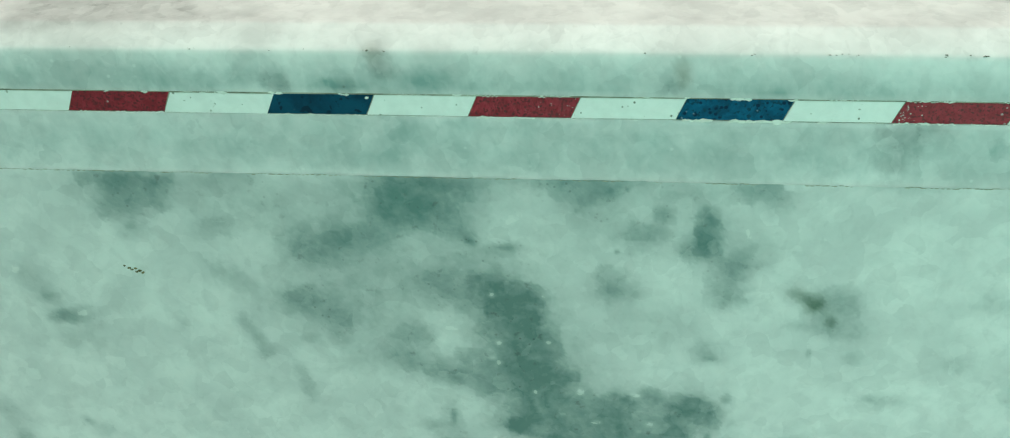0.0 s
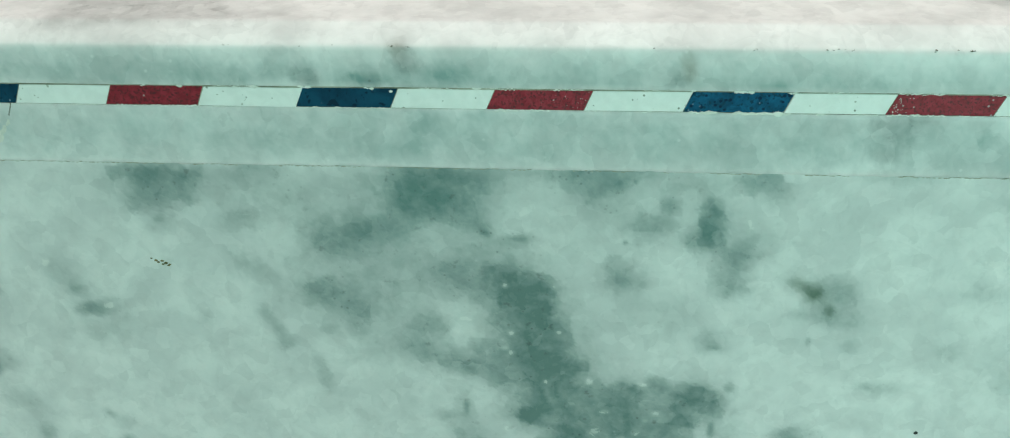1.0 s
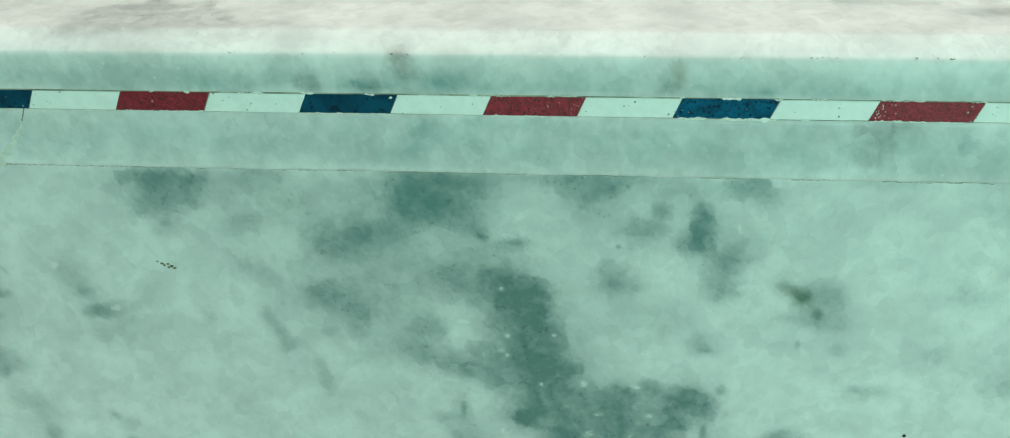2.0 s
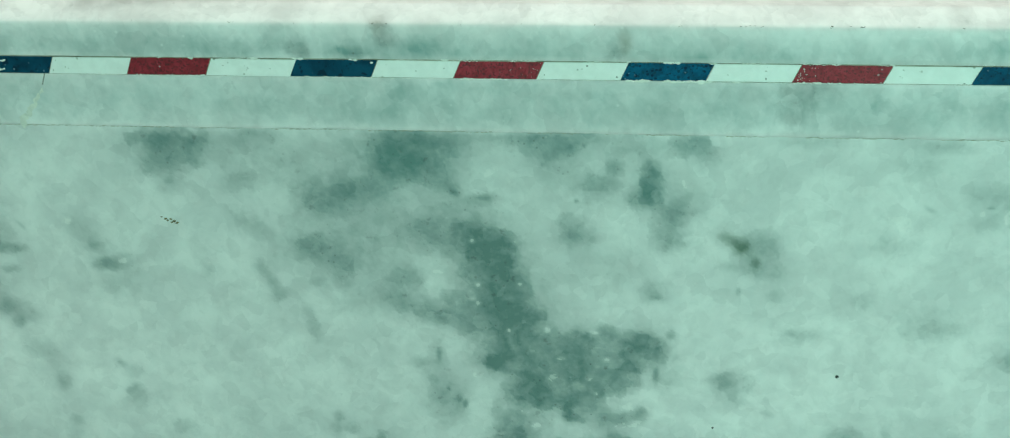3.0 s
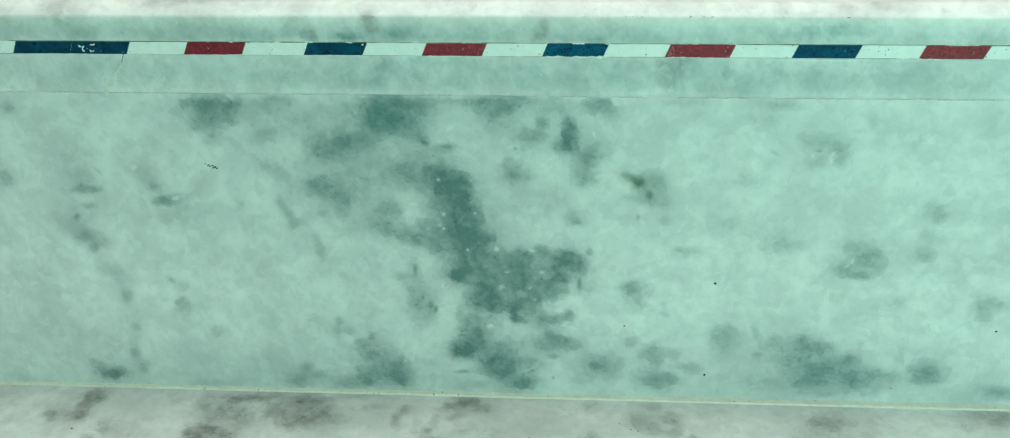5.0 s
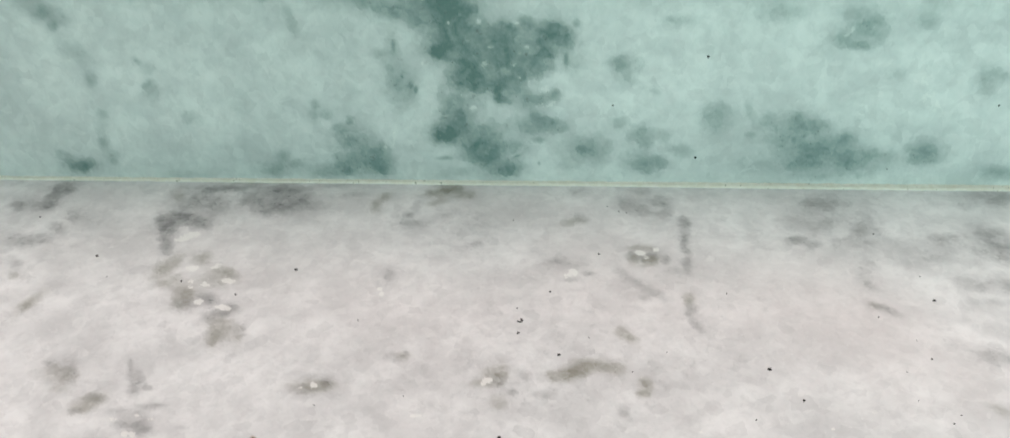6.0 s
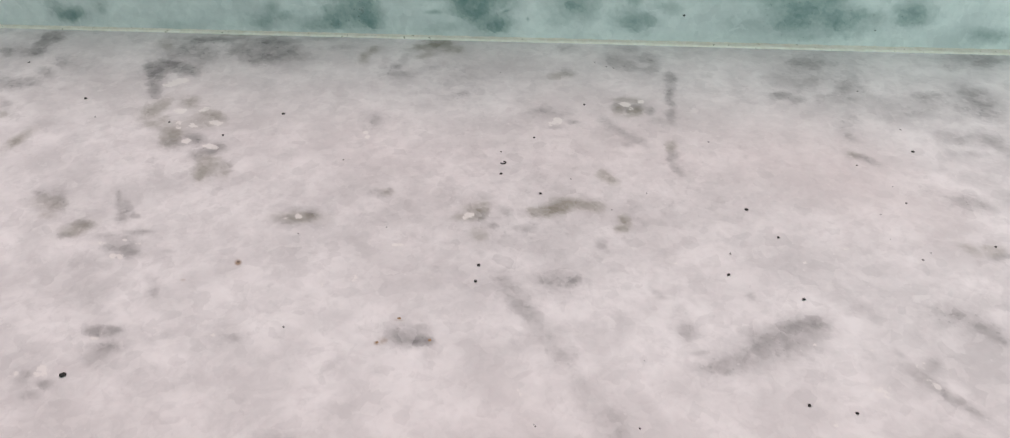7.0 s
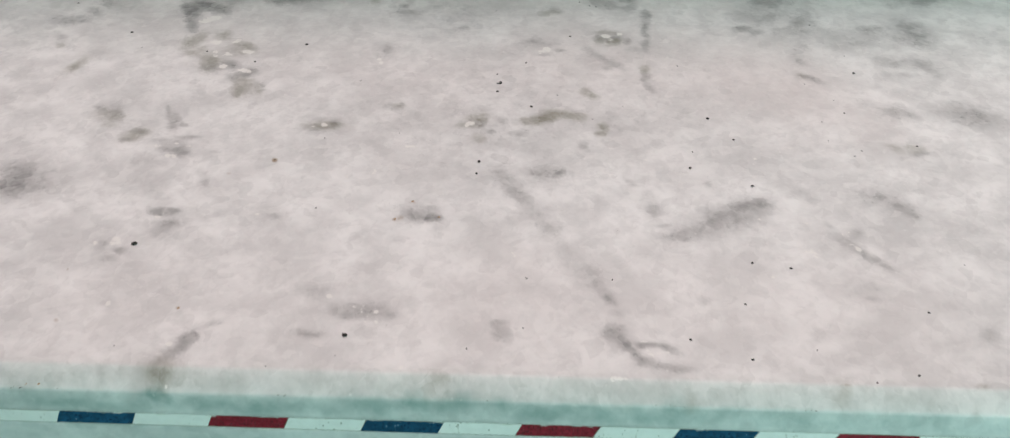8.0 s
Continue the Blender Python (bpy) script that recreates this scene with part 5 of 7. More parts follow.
    m.blot("grey", 162.6, -58.4, 8.9, 3.4, 76, 0.15, 0.85)
    m.blot("grey", 223.4, -7.0, 16.6, 4.0, 4, 0.28, 0.85)
    m.blot("grey", 229.3, -9.6, 8.5, 4.9, 15, 0.28, 0.85)
    m.blot("grey", 214.0, -16.2, 6.9, 2.8, 7, 0.15, 0.85)
    m.blot("grey", 215.6, -37.8, 7.9, 5.5, -60, 0.28, 0.85)
    m.blot("grey", 215.1, -48.0, 9.3, 7.0, -71, 0.3, 0.85)
    m.blot("grey", 219.4, -50.3, 7.2, 4.5, 56, 0.26, 0.85)
    m.blot("grey", 196.7, -41.5, 5.3, 3.0, 12, 0.28, 0.85)
    m.blot("grey", 194.7, -49.2, 10.7, 7.0, 20, 0.15, 0.85)
    m.blot("grey", 180.0, -47.5, 10.4, 4.9, 8, 0.1, 0.85)
    m.blot("grey", 180.2, -57.4, 10.1, 3.8, 6, 0.1, 0.85)
    m.blot("grey", 200.5, -72.7, 9.0, 4.3, -16, 0.25, 0.85)
    m.blot("grey", 210.2, -72.1, 5.6, 3.4, -31, 0.24, 0.85)
    m.blot("grey", 214.6, -80.8, 4.8, 2.6, -57, 0.2, 0.85)
    m.blot("grey", 159.5, -73.7, 3.1, 2.2, -54, 0.26, 0.85)
    m.blot("grey", 161.2, -88.2, 4.5, 1.8, -27, 0.3, 0.85)
    m.blot("olive", 158.1, -86.2, 2.4, 1.7, -50, 0.26, 0.85)
    m.blot("grey", 164.1, -91.0, 3.3, 1.7, -40, 0.25, 0.85)
    m.blot("grey", 158.1, -68.2, 5.1, 3.6, 19, 0.12, 0.85)
    m.blot("grey", 199.6, -83.8, 7.2, 2.6, 6, 0.12, 0.85)
    m.blot("olive", -128.9, -133.6, 6.1, 3.9, -15, 0.32, 0.8)
    m.blot("grey", -127.1, -132.3, 5.4, 2.9, -57, 0.24, 0.85)
    m.blot("olive", -125.6, -140.9, 3.2, 1.8, -7, 0.34, 0.85)
    m.blot("grey", -133.7, -128.1, 2.9, 1.8, -13, 0.25, 0.85)
    m.blot("grey", -125.2, -131.4, 4.1, 1.7, -62, 0.28, 0.85)
    m.blot("olive", -113.0, -147.4, 4.5, 3.1, 31, 0.52, 0.85)
    m.blot("grey", -111.4, -144.8, 2.8, 1.7, -11, 0.34, 0.85)
    m.blot("grey", -115.5, -151.1, 2.3, 1.3, -9, 0.34, 0.85)
    m.blot("grey", -100.7, -137.6, 6.6, 1.7, -68, 0.34, 0.85)
    m.blot("grey", -99.1, -135.6, 4.3, 1.7, -66, 0.3, 0.85)
    m.blot("grey", -105.4, -128.3, 3.3, 0.9, -67, 0.34, 0.85)
    m.blot("grey", -95.5, -139.1, 1.8, 1.1, -7, 0.34, 0.85)
    m.blot("grey", -91.2, -147.9, 4.4, 1.2, 2, 0.42, 0.85)
    m.blot("grey", -92.5, -153.2, 3.4, 2.5, -28, 0.34, 0.85)
    m.blot("grey", -94.4, -156.8, 5.2, 1.7, 1, 0.42, 0.85)
    m.blot("grey", -91.0, -159.9, 5.3, 1.7, 2, 0.28, 0.85)
    m.blot("grey", -97.9, -153.6, 3.2, 2.2, -42, 0.24, 0.85)
    m.blot("grey", -89.2, -147.1, 2.6, 1.1, 0, 0.38, 0.85)
    m.blot("grey", -102.0, -151.4, 2.7, 1.4, -4, 0.2, 0.85)
    m.blot("grey", -103.4, -164.0, 7.5, 3.8, -4, 0.14, 0.9)
    m.blot("grey", -89.5, -158.2, 2.2, 1.3, -7, 0.32, 0.85)
    m.blot("pale", -95.0, -160.9, 1.8, 1.0, -60, 0.9, 0.4)
    m.blot("pale", -92.3, -161.0, 1.5, 1.0, -53, 0.9, 0.4)
    m.blot("pale", -102.4, -154.9, 2.6, 1.0, -0, 0.6, 0.8)
    m.blot("pale", -88.9, -154.1, 1.7, 0.8, -2, 0.5, 0.8)
    m.blot("pale", -93.9, -152.3, 1.1, 0.7, -8, 0.4, 0.8)
    m.blot("olive", -39.9, -136.6, 6.7, 2.5, 2, 0.42, 0.85)
    m.blot("olive", -37.8, -135.7, 3.6, 2.2, -3, 0.36, 0.85)
    m.blot("grey", -35.3, -134.8, 3.0, 2.2, -67, 0.34, 0.85)
    m.blot("grey", -42.9, -137.9, 4.0, 2.2, -1, 0.34, 0.85)
    m.blot("pale", -39.5, -136.2, 1.3, 1.1, -58, 1, 0.4)
    m.blot("pale", -42.9, -137.9, 1.1, 0.7, -4, 0.5, 0.8)
    m.blot("grey", -40.9, -132.2, 4.5, 2.2, 0, 0.16, 0.85)
    m.blot("grey", -97.6, -177.9, 8.2, 4.6, -57, 0.1, 0.9)
    m.blot("grey", -78.0, -172.1, 4.0, 2.3, -61, 0.12, 0.85)
    m.blot("grey", -74.8, -178.1, 3.8, 1.5, -67, 0.18, 0.85)
    m.blot("grey", -77.9, -157.5, 1.7, 1.0, -5, 0.16, 0.85)
    m.blot("grey", -84.2, -196.1, 5.9, 2.4, -1, 0.28, 0.85)
    m.blot("grey", -81.6, -195.1, 3.9, 1.9, -2, 0.28, 0.85)
    m.blot("grey", -86.4, -195.4, 2.7, 1.9, -33, 0.25, 0.85)
    m.blot("grey", -79.6, -195.2, 1.2, 0.7, -6, 0.42, 0.85)
    m.blot("grey", -80.6, -202.6, 4.8, 2.3, -3, 0.28, 0.85)
    m.blot("grey", -80.1, -201.3, 1.6, 1.0, -12, 0.32, 0.85)
    m.blot("grey", -80.4, -207.9, 6.2, 4.4, -25, 0.16, 0.9)
    m.blot("pale", -85.1, -198.6, 1.9, 0.8, -1, 0.8, 0.8)
    m.blot("pale", -84.3, -196.6, 0.9, 0.5, -57, 0.7, 0.8)
    m.blot("grey", -47.2, -195.2, 4.9, 3.4, -10, 0.15, 0.85)
    m.blot("pale", -51.1, -195.4, 1.2, 0.8, -9, 0.5, 0.8)
    m.blot("pale", -46.9, -192.9, 0.8, 0.5, -9, 0.4, 0.8)
    m.blot("grey", -44.0, -196.3, 1.6, 1.3, -24, 0.16, 0.85)
    m.blot("grey", -93.3, -217.6, 2.7, 1.6, -11, 0.32, 0.85)
    m.blot("grey", -99.5, -214.2, 2.0, 1.4, -22, 0.28, 0.85)
    m.blot("pale", -95.8, -211.9, 1.7, 1.1, -25, 0.9, 0.8)
    m.blot("pale", -96.7, -214.0, 1.3, 0.9, -29, 0.8, 0.8)
    m.blot("pale", -102.3, -214.4, 1.1, 0.7, -52, 0.8, 0.8)
    m.blot("pale", -94.4, -213.9, 1.2, 0.8, -42, 0.7, 0.8)
    m.blot("grey", -94.7, -222.5, 2.7, 1.8, -17, 0.18, 0.85)
    m.blot("grey", -100.2, -216.8, 2.3, 1.2, -6, 0.2, 0.85)
    m.blot("rust", -52.9, -161.9, 1.4, 1.0, -59, 0.9, 0.85)
    m.blot("rust", -68.1, -171.8, 1.3, 0.9, -13, 0.5, 0.85)
    m.blot("rust", -34.0, -185.9, 2.8, 2.2, -16, 0.16, 0.85)
    m.blot("grey", 8.5, -193.9, 4.8, 2.4, 2, 0.42, 0.85)
    m.blot("grey", 10.4, -194.3, 2.7, 2.1, -4, 0.38, 0.85)
    m.blot("grey", 4.3, -192.0, 4.8, 3.0, 0, 0.28, 0.85)
    m.blot("grey", 13.3, -194.2, 2.3, 1.6, -0, 0.34, 0.85)
    m.blot("grey", 7.8, -189.6, 5.8, 2.2, 3, 0.2, 0.85)
    m.blot("grey", 14.0, -199.5, 2.6, 1.9, -78, 0.16, 0.85)
    m.blot("rust", -0.5, -195.0, 1.9, 1.5, -70, 0.45, 0.85)
    m.blot("rust", -2.1, -195.7, 0.8, 0.6, -74, 0.7, 0.85)
    m.blot("rust", 13.8, -193.6, 0.8, 0.7, -62, 0.5, 0.85)
    m.blot("rust", 3.4, -185.6, 1.9, 0.7, 3, 0.5, 0.85)
    m.blot("rust", 10.2, -185.5, 0.8, 0.6, -1, 0.4, 0.85)
    m.blot("rust", 0.5, -192.2, 3.8, 2.6, -75, 0.15, 0.85)
    m.blot("olive", 21.0, -128.5, 3.6, 3.0, -1, 0.42, 0.85)
    m.blot("olive", 23.6, -126.5, 3.0, 1.8, -84, 0.34, 0.85)
    m.blot("olive", 18.6, -133.5, 4.0, 1.8, 3, 0.38, 0.85)
    m.blot("grey", 21.8, -132.2, 3.1, 2.9, -10, 0.28, 0.85)
    m.blot("pale", 19.1, -132.0, 2.0, 1.3, 50, 1, 0.5)
    m.blot("pale", 18.0, -133.5, 1.1, 0.9, -80, 0.8, 0.8)
    m.blot("olive", 23.2, -141.8, 2.8, 2.4, -80, 0.48, 0.85)
    m.blot("grey", 27.8, -137.3, 1.4, 1.3, -80, 0.25, 0.85)
    m.blot("grey", 31.6, -129.0, 2.7, 2.2, 2, 0.25, 0.85)
    m.blot("olive", 43.8, -128.3, 4.2, 2.1, 24, 0.5, 0.85)
    m.blot("olive", 49.2, -125.7, 5.2, 2.8, 29, 0.55, 0.85)
    m.blot("olive", 52.5, -123.3, 4.6, 2.6, 15, 0.55, 0.85)
    m.blot("olive", 62.6, -124.6, 2.7, 2.6, 37, 0.55, 0.85)
    m.blot("olive", 58.1, -123.7, 2.7, 2.2, 10, 0.5, 0.85)
    m.blot("olive", 46.0, -128.9, 2.9, 2.2, -90, 0.42, 0.85)
    m.blot("olive", 50.2, -121.1, 2.3, 1.9, 8, 0.34, 0.85)
    m.blot("olive", 40.4, -127.4, 1.8, 1.5, 5, 0.34, 0.85)
    m.blot("grey", 39.4, -138.4, 3.0, 2.5, 4, 0.28, 0.85)
    m.blot("grey", 35.5, -138.6, 1.7, 1.4, 3, 0.18, 0.85)
    m.blot("olive", 71.3, -131.1, 2.2, 1.7, 80, 0.42, 0.85)
    m.blot("olive", 70.8, -136.5, 2.0, 1.7, 21, 0.52, 0.85)
    m.blot("olive", 72.8, -132.8, 2.9, 1.3, 87, 0.34, 0.85)
    m.blot("grey", 63.6, -145.6, 2.4, 2.1, 76, 0.25, 0.85)
    m.blot("grey", 65.7, -148.9, 1.4, 1.2, 66, 0.18, 0.85)
    m.blot("pale", 71.4, -129.2, 1.3, 1.1, 13, 0.4, 0.8)
    m.blot("grey", 51.3, -164.3, 5.7, 3.4, 5, 0.3, 0.85)
    m.blot("grey", 47.3, -164.5, 2.5, 2.4, 63, 0.32, 0.85)
    m.blot("grey", 54.4, -164.7, 2.5, 2.4, 57, 0.3, 0.85)
    m.blot("grey", 51.2, -161.1, 2.5, 2.0, 87, 0.2, 0.85)
    m.blot("grey", 52.5, -171.8, 6.0, 3.0, 4, 0.13, 0.85)
    m.blot("grey", 34.2, -166.9, 4.9, 2.5, -63, 0.22, 0.85)
    m.blot("grey", 37.5, -171.3, 5.5, 3.3, -58, 0.24, 0.85)
    m.blot("grey", 39.9, -178.5, 5.1, 2.7, -62, 0.18, 0.85)
    m.blot("grey", 43.6, -181.2, 4.6, 2.9, -52, 0.24, 0.85)
    m.blot("grey", 48.1, -189.9, 6.2, 2.5, -62, 0.13, 0.85)
    m.blot("grey", 52.5, -198.6, 4.8, 4.1, 9, 0.2, 0.85)
    m.blot("grey", 54.0, -200.1, 2.2, 2.0, 16, 0.15, 0.85)
    m.blot("grey", 31.8, -162.3, 3.1, 2.9, -82, 0.14, 0.85)
    m.blot("grey", 58.7, -208.1, 6.3, 2.5, -56, 0.08, 0.85)
    m.blot("grey", 64.0, -214.3, 4.6, 2.2, -46, 0.08, 0.85)
    m.blot("grey", 70.1, -220.4, 4.7, 2.2, -39, 0.07, 0.85)
    m.blot("grey", 46.0, -183.9, 9.6, 4.4, -59, 0.1, 0.9)
    m.blot("grey", -13.5, -121.0, 3.7, 1.9, 1, 0.32, 0.85)
    m.blot("olive", -11.4, -120.1, 2.3, 1.6, -2, 0.28, 0.85)
    m.blot("grey", -10.4, -118.8, 1.2, 0.9, -73, 0.42, 0.85)
    m.blot("grey", 1.3, -144.2, 4.3, 2.8, 0, 0.14, 0.85)
    m.blot("grey", 89.1, -184.0, 3.6, 2.3, 81, 0.28, 0.85)
    m.blot("grey", 89.8, -187.3, 2.4, 2.1, 37, 0.24, 0.85)
    m.blot("grey", 87.8, -175.6, 2.4, 1.9, 71, 0.16, 0.85)
    m.blot("grey", 81.4, -168.6, 2.9, 1.1, -37, 0.18, 0.85)
    m.blot("grey", 83.2, -170.6, 2.0, 0.9, 5, 0.16, 0.85)
    m.blot("grey", 119.0, -186.3, 13.6, 6.9, 32, 0.17, 0.6)
    m.blot("grey", 101.8, -197.9, 9.0, 5.1, 25, 0.12, 0.85)
    m.blot("grey", 114.5, -185.2, 8.3, 4.2, 24, 0.24, 0.85)
    m.blot("grey", 122.3, -183.4, 9.1, 3.4, 33, 0.24, 0.85)
    m.blot("grey", 126.6, -180.3, 4.9, 3.0, 12, 0.3, 0.85)
    m.blot("grey", 126.8, -184.5, 3.6, 2.6, 22, 0.26, 0.85)
    m.blot("grey", 106.1, -192.5, 6.5, 2.1, 31, 0.22, 0.85)
    m.blot("grey", 99.0, -198.1, 5.9, 2.2, 19, 0.3, 0.85)
    m.blot("grey", 97.9, -200.7, 4.6, 1.8, 5, 0.28, 0.85)
    m.blot("grey", 112.4, -186.7, 1.7, 1.4, 85, 0.45, 0.85)
    m.blot("grey", 109.6, -189.6, 1.5, 0.7, 6, 0.32, 0.85)
    m.blot("grey", 99.6, -201.1, 1.3, 1.0, 17, 0.42, 0.85)
    m.blot("grey", 105.5, -196.9, 3.7, 2.0, 8, 0.21, 0.85)
    m.blot("grey", 129.2, -181.6, 3.8, 2.5, 67, 0.22, 0.85)
    m.blot("grey", 115.4, -191.9, 5.6, 3.1, 9, 0.20, 0.85)
    m.blot("grey", 92.1, -194.1, 2.2, 1.0, 6, 0.28, 0.85)
    m.blot("grey", 172.8, -176.1, 10.3, 5.8, -31, 0.18, 0.9)
    m.blot("grey", 176.8, -178.1, 3.8, 1.8, -20, 0.36, 0.85)
    m.blot("grey", 169.7, -173.5, 6.1, 2.8, -20, 0.18, 0.85)
    m.blot("grey", 178.6, -181.3, 4.4, 2.0, -51, 0.28, 0.85)
    m.blot("grey", 164.7, -178.0, 3.1, 2.1, 24, 0.16, 0.85)
    m.blot("grey", 177.3, -167.2, 8.0, 3.4, 8, 0.1, 0.85)
    m.blot("olive", 184.0, -141.1, 3.4, 2.0, -61, 0.28, 0.85)
    m.blot("olive", 192.1, -141.3, 3.2, 2.1, 27, 0.34, 0.85)
    m.blot("grey", 192.1, -144.6, 3.0, 1.6, 13, 0.34, 0.85)
    m.blot("olive", 190.6, -139.7, 2.2, 1.3, 16, 0.3, 0.85)
    m.blot("grey", 190.6, -114.7, 7.1, 3.7, -26, 0.28, 0.85)
    m.blot("grey", 196.7, -116.2, 4.1, 2.4, -40, 0.25, 0.85)
    m.blot("grey", 181.1, -109.5, 6.4, 3.2, -38, 0.12, 0.85)
    m.blot("grey", 152.9, -198.6, 4.4, 2.0, -55, 0.22, 0.85)
    m.blot("grey", 155.5, -202.1, 2.8, 1.7, -61, 0.22, 0.85)
    m.blot("grey", 158.1, -205.6, 3.4, 1.7, -56, 0.2, 0.85)
    m.blot("grey", 158.6, -193.9, 2.7, 1.7, 18, 0.24, 0.85)
    m.blot("grey", 149.5, -190.6, 2.2, 1.0, -56, 0.16, 0.85)
    m.blot("grey", 162.9, -210.0, 5.5, 2.0, -45, 0.2, 0.85)
    m.blot("grey", 165.6, -212.2, 2.5, 1.5, -25, 0.25, 0.85)
    m.blot("grey", 156.9, -197.1, 3.9, 2.8, 28, 0.15, 0.85)
    m.blot("pale", 154.7, -195.2, 2.4, 1.6, 26, 0.5, 0.8)
    m.blot("pale", 157.0, -203.2, 1.7, 1.0, -58, 0.6, 0.8)
    m.blot("pale", 155.0, -200.9, 1.5, 0.9, 17, 0.5, 0.8)
    m.blot("pale", 141.6, -205.4, 2.3, 1.6, 24, 0.5, 0.8)
    m.blot("pale", 142.8, -207.7, 1.3, 0.9, 54, 0.5, 0.8)
    m.blot("pale", 141.6, -188.9, 2.7, 0.8, -59, 0.4, 0.8)
    m.blot("pale", 160.6, -205.9, 1.5, 0.9, 17, 0.4, 0.8)
    m.blot("grey", 143.4, -172.2, 5.5, 3.6, -33, 0.1, 0.9)
    m.blot("grey", 110.0, -168.9, 1.9, 1.5, 61, 0.2, 0.85)
    m.blot("pale", 143.1, -144.2, 4.4, 3.2, 22, 0.25, 0.8)
    m.blot("pale", 133.0, -143.1, 2.3, 1.8, 40, 0.3, 0.8)
    m.blot("pale", 126.1, -188.6, 1.1, 0.5, 7, 0.5, 0.8)
    m.blot("pale", 126.6, -219.1, 1.1, 0.8, 30, 0.6, 0.8)
    m.blot("pale", 88.3, -153.4, 0.8, 0.6, 14, 0.7, 0.8)
    m.blot("pale", 129.6, -151.0, 0.7, 0.6, 50, 0.6, 0.8)
    m.blot("pale", 135.9, -160.7, 2.6, 1.5, 71, 0.25, 0.8)
    m.blot("pale", -2.2, -149.6, 3.0, 1.0, 3, 0.4, 0.8)
    m.blot("pale", -14.0, -166.7, 1.9, 1.2, -74, 0.4, 0.8)
    m.blot("pale", 40.0, -212.9, 7.7, 2.2, -36, 0.3, 0.8)
    m.blot("pale", -23.6, -170.4, 1.9, 0.8, -76, 0.5, 0.8)
    m.blot("pale", -22.8, -211.9, 2.0, 1.1, -72, 0.4, 0.8)
    # broad faint veils that darken the middle and both sides of the tread
    m.blot("grey", 45.6, -117.5, 86.1, 48.6, 4, 0.08, 0.9)
    m.blot("grey", -79.8, -124.9, 57.6, 22.2, 1, 0.04, 0.9)
    m.blot("grey", 141.0, -82.8, 48.5, 24.8, 8, 0.03, 0.9)
    m.blot("grey", -5.5, -242.1, 8.1, 3.8, 1, 0.26, 0.7)
    m.blot("grey", -7.3, -243.7, 5.1, 2.6, 1, 0.28, 0.85)
    m.blot("grey", -2.6, -241.3, 5.1, 2.4, 1, 0.25, 0.85)
    m.blot("grey", 4.0, -243.9, 2.0, 1.5, -3, 0.34, 0.85)
    m.blot("grey", -8.0, -245.2, 2.8, 1.7, -1, 0.32, 0.85)
    m.blot("grey", -23.7, -234.0, 5.2, 3.1, -2, 0.2, 0.85)
    m.blot("grey", -20.3, -235.4, 3.5, 2.9, -25, 0.2, 0.85)
    m.blot("grey", -21.4, -253.7, 4.0, 1.4, 2, 0.25, 0.85)
    m.blot("grey", -17.3, -254.3, 2.8, 1.1, 2, 0.2, 0.85)
    m.blot("grey", -14.8, -242.0, 2.4, 2.0, -61, 0.2, 0.85)
    m.blot("grey", -2.7, -252.0, 4.0, 2.8, -3, 0.12, 0.85)
    m.blot("pale", -0.3, -242.7, 0.9, 0.8, -59, 1, 0.4)
    m.blot("pale", -5.4, -242.7, 0.9, 0.6, -74, 0.6, 0.8)
    m.blot("pale", -0.5, -247.6, 3.6, 0.9, 3, 0.4, 0.8)
    m.blot("pale", -16.5, -236.7, 1.1, 0.9, -19, 0.7, 0.8)
    m.blot("pale", -2.0, -244.8, 1.2, 0.9, -4, 0.5, 0.8)
    m.blot("pale", -7.8, -240.7, 0.8, 0.6, -5, 0.6, 0.8)
    m.blot("grey", -56.4, -257.9, 3.2, 2.2, 61, 0.38, 0.85)
    m.blot("grey", -56.5, -260.7, 4.3, 1.9, 52, 0.34, 0.85)
    m.blot("grey", -59.2, -264.4, 4.6, 2.2, 52, 0.32, 0.85)
    m.blot("grey", -54.8, -256.4, 1.9, 1.4, -44, 0.3, 0.85)
    m.blot("grey", -50.3, -251.3, 2.3, 1.2, 26, 0.16, 0.85)
    m.blot("olive", -61.1, -270.3, 4.9, 2.8, -5, 0.36, 0.85)
    m.blot("olive", -62.3, -272.4, 2.8, 2.0, -15, 0.34, 0.85)
    m.blot("olive", -58.9, -274.0, 2.5, 1.7, -53, 0.32, 0.85)
    m.blot("olive", -55.5, -272.6, 7.7, 3.5, -1, 0.12, 0.85)
    m.blot("pale", -61.1, -260.7, 1.2, 0.8, -10, 0.8, 0.8)
    m.blot("pale", -62.9, -265.1, 1.2, 0.5, -1, 0.5, 0.8)
    m.blot("pale", -57.5, -275.2, 1.2, 0.9, -26, 0.5, 0.8)
    m.blot("grey", -87.0, -243.7, 2.9, 2.1, -35, 0.16, 0.85)
    m.blot("pale", -87.0, -243.7, 1.7, 1.1, -51, 0.5, 0.8)
    m.blot("grey", -77.8, -272.6, 2.3, 1.4, -56, 0.18, 0.85)
    m.blot("grey", 39.7, -248.8, 3.4, 2.4, -86, 0.28, 0.85)
    m.blot("grey", 38.8, -250.5, 2.2, 2.0, -84, 0.24, 0.85)
    m.blot("grey", 41.8, -250.9, 2.2, 1.6, -86, 0.24, 0.85)
    m.blot("grey", 37.5, -245.5, 1.7, 1.6, -81, 0.16, 0.85)
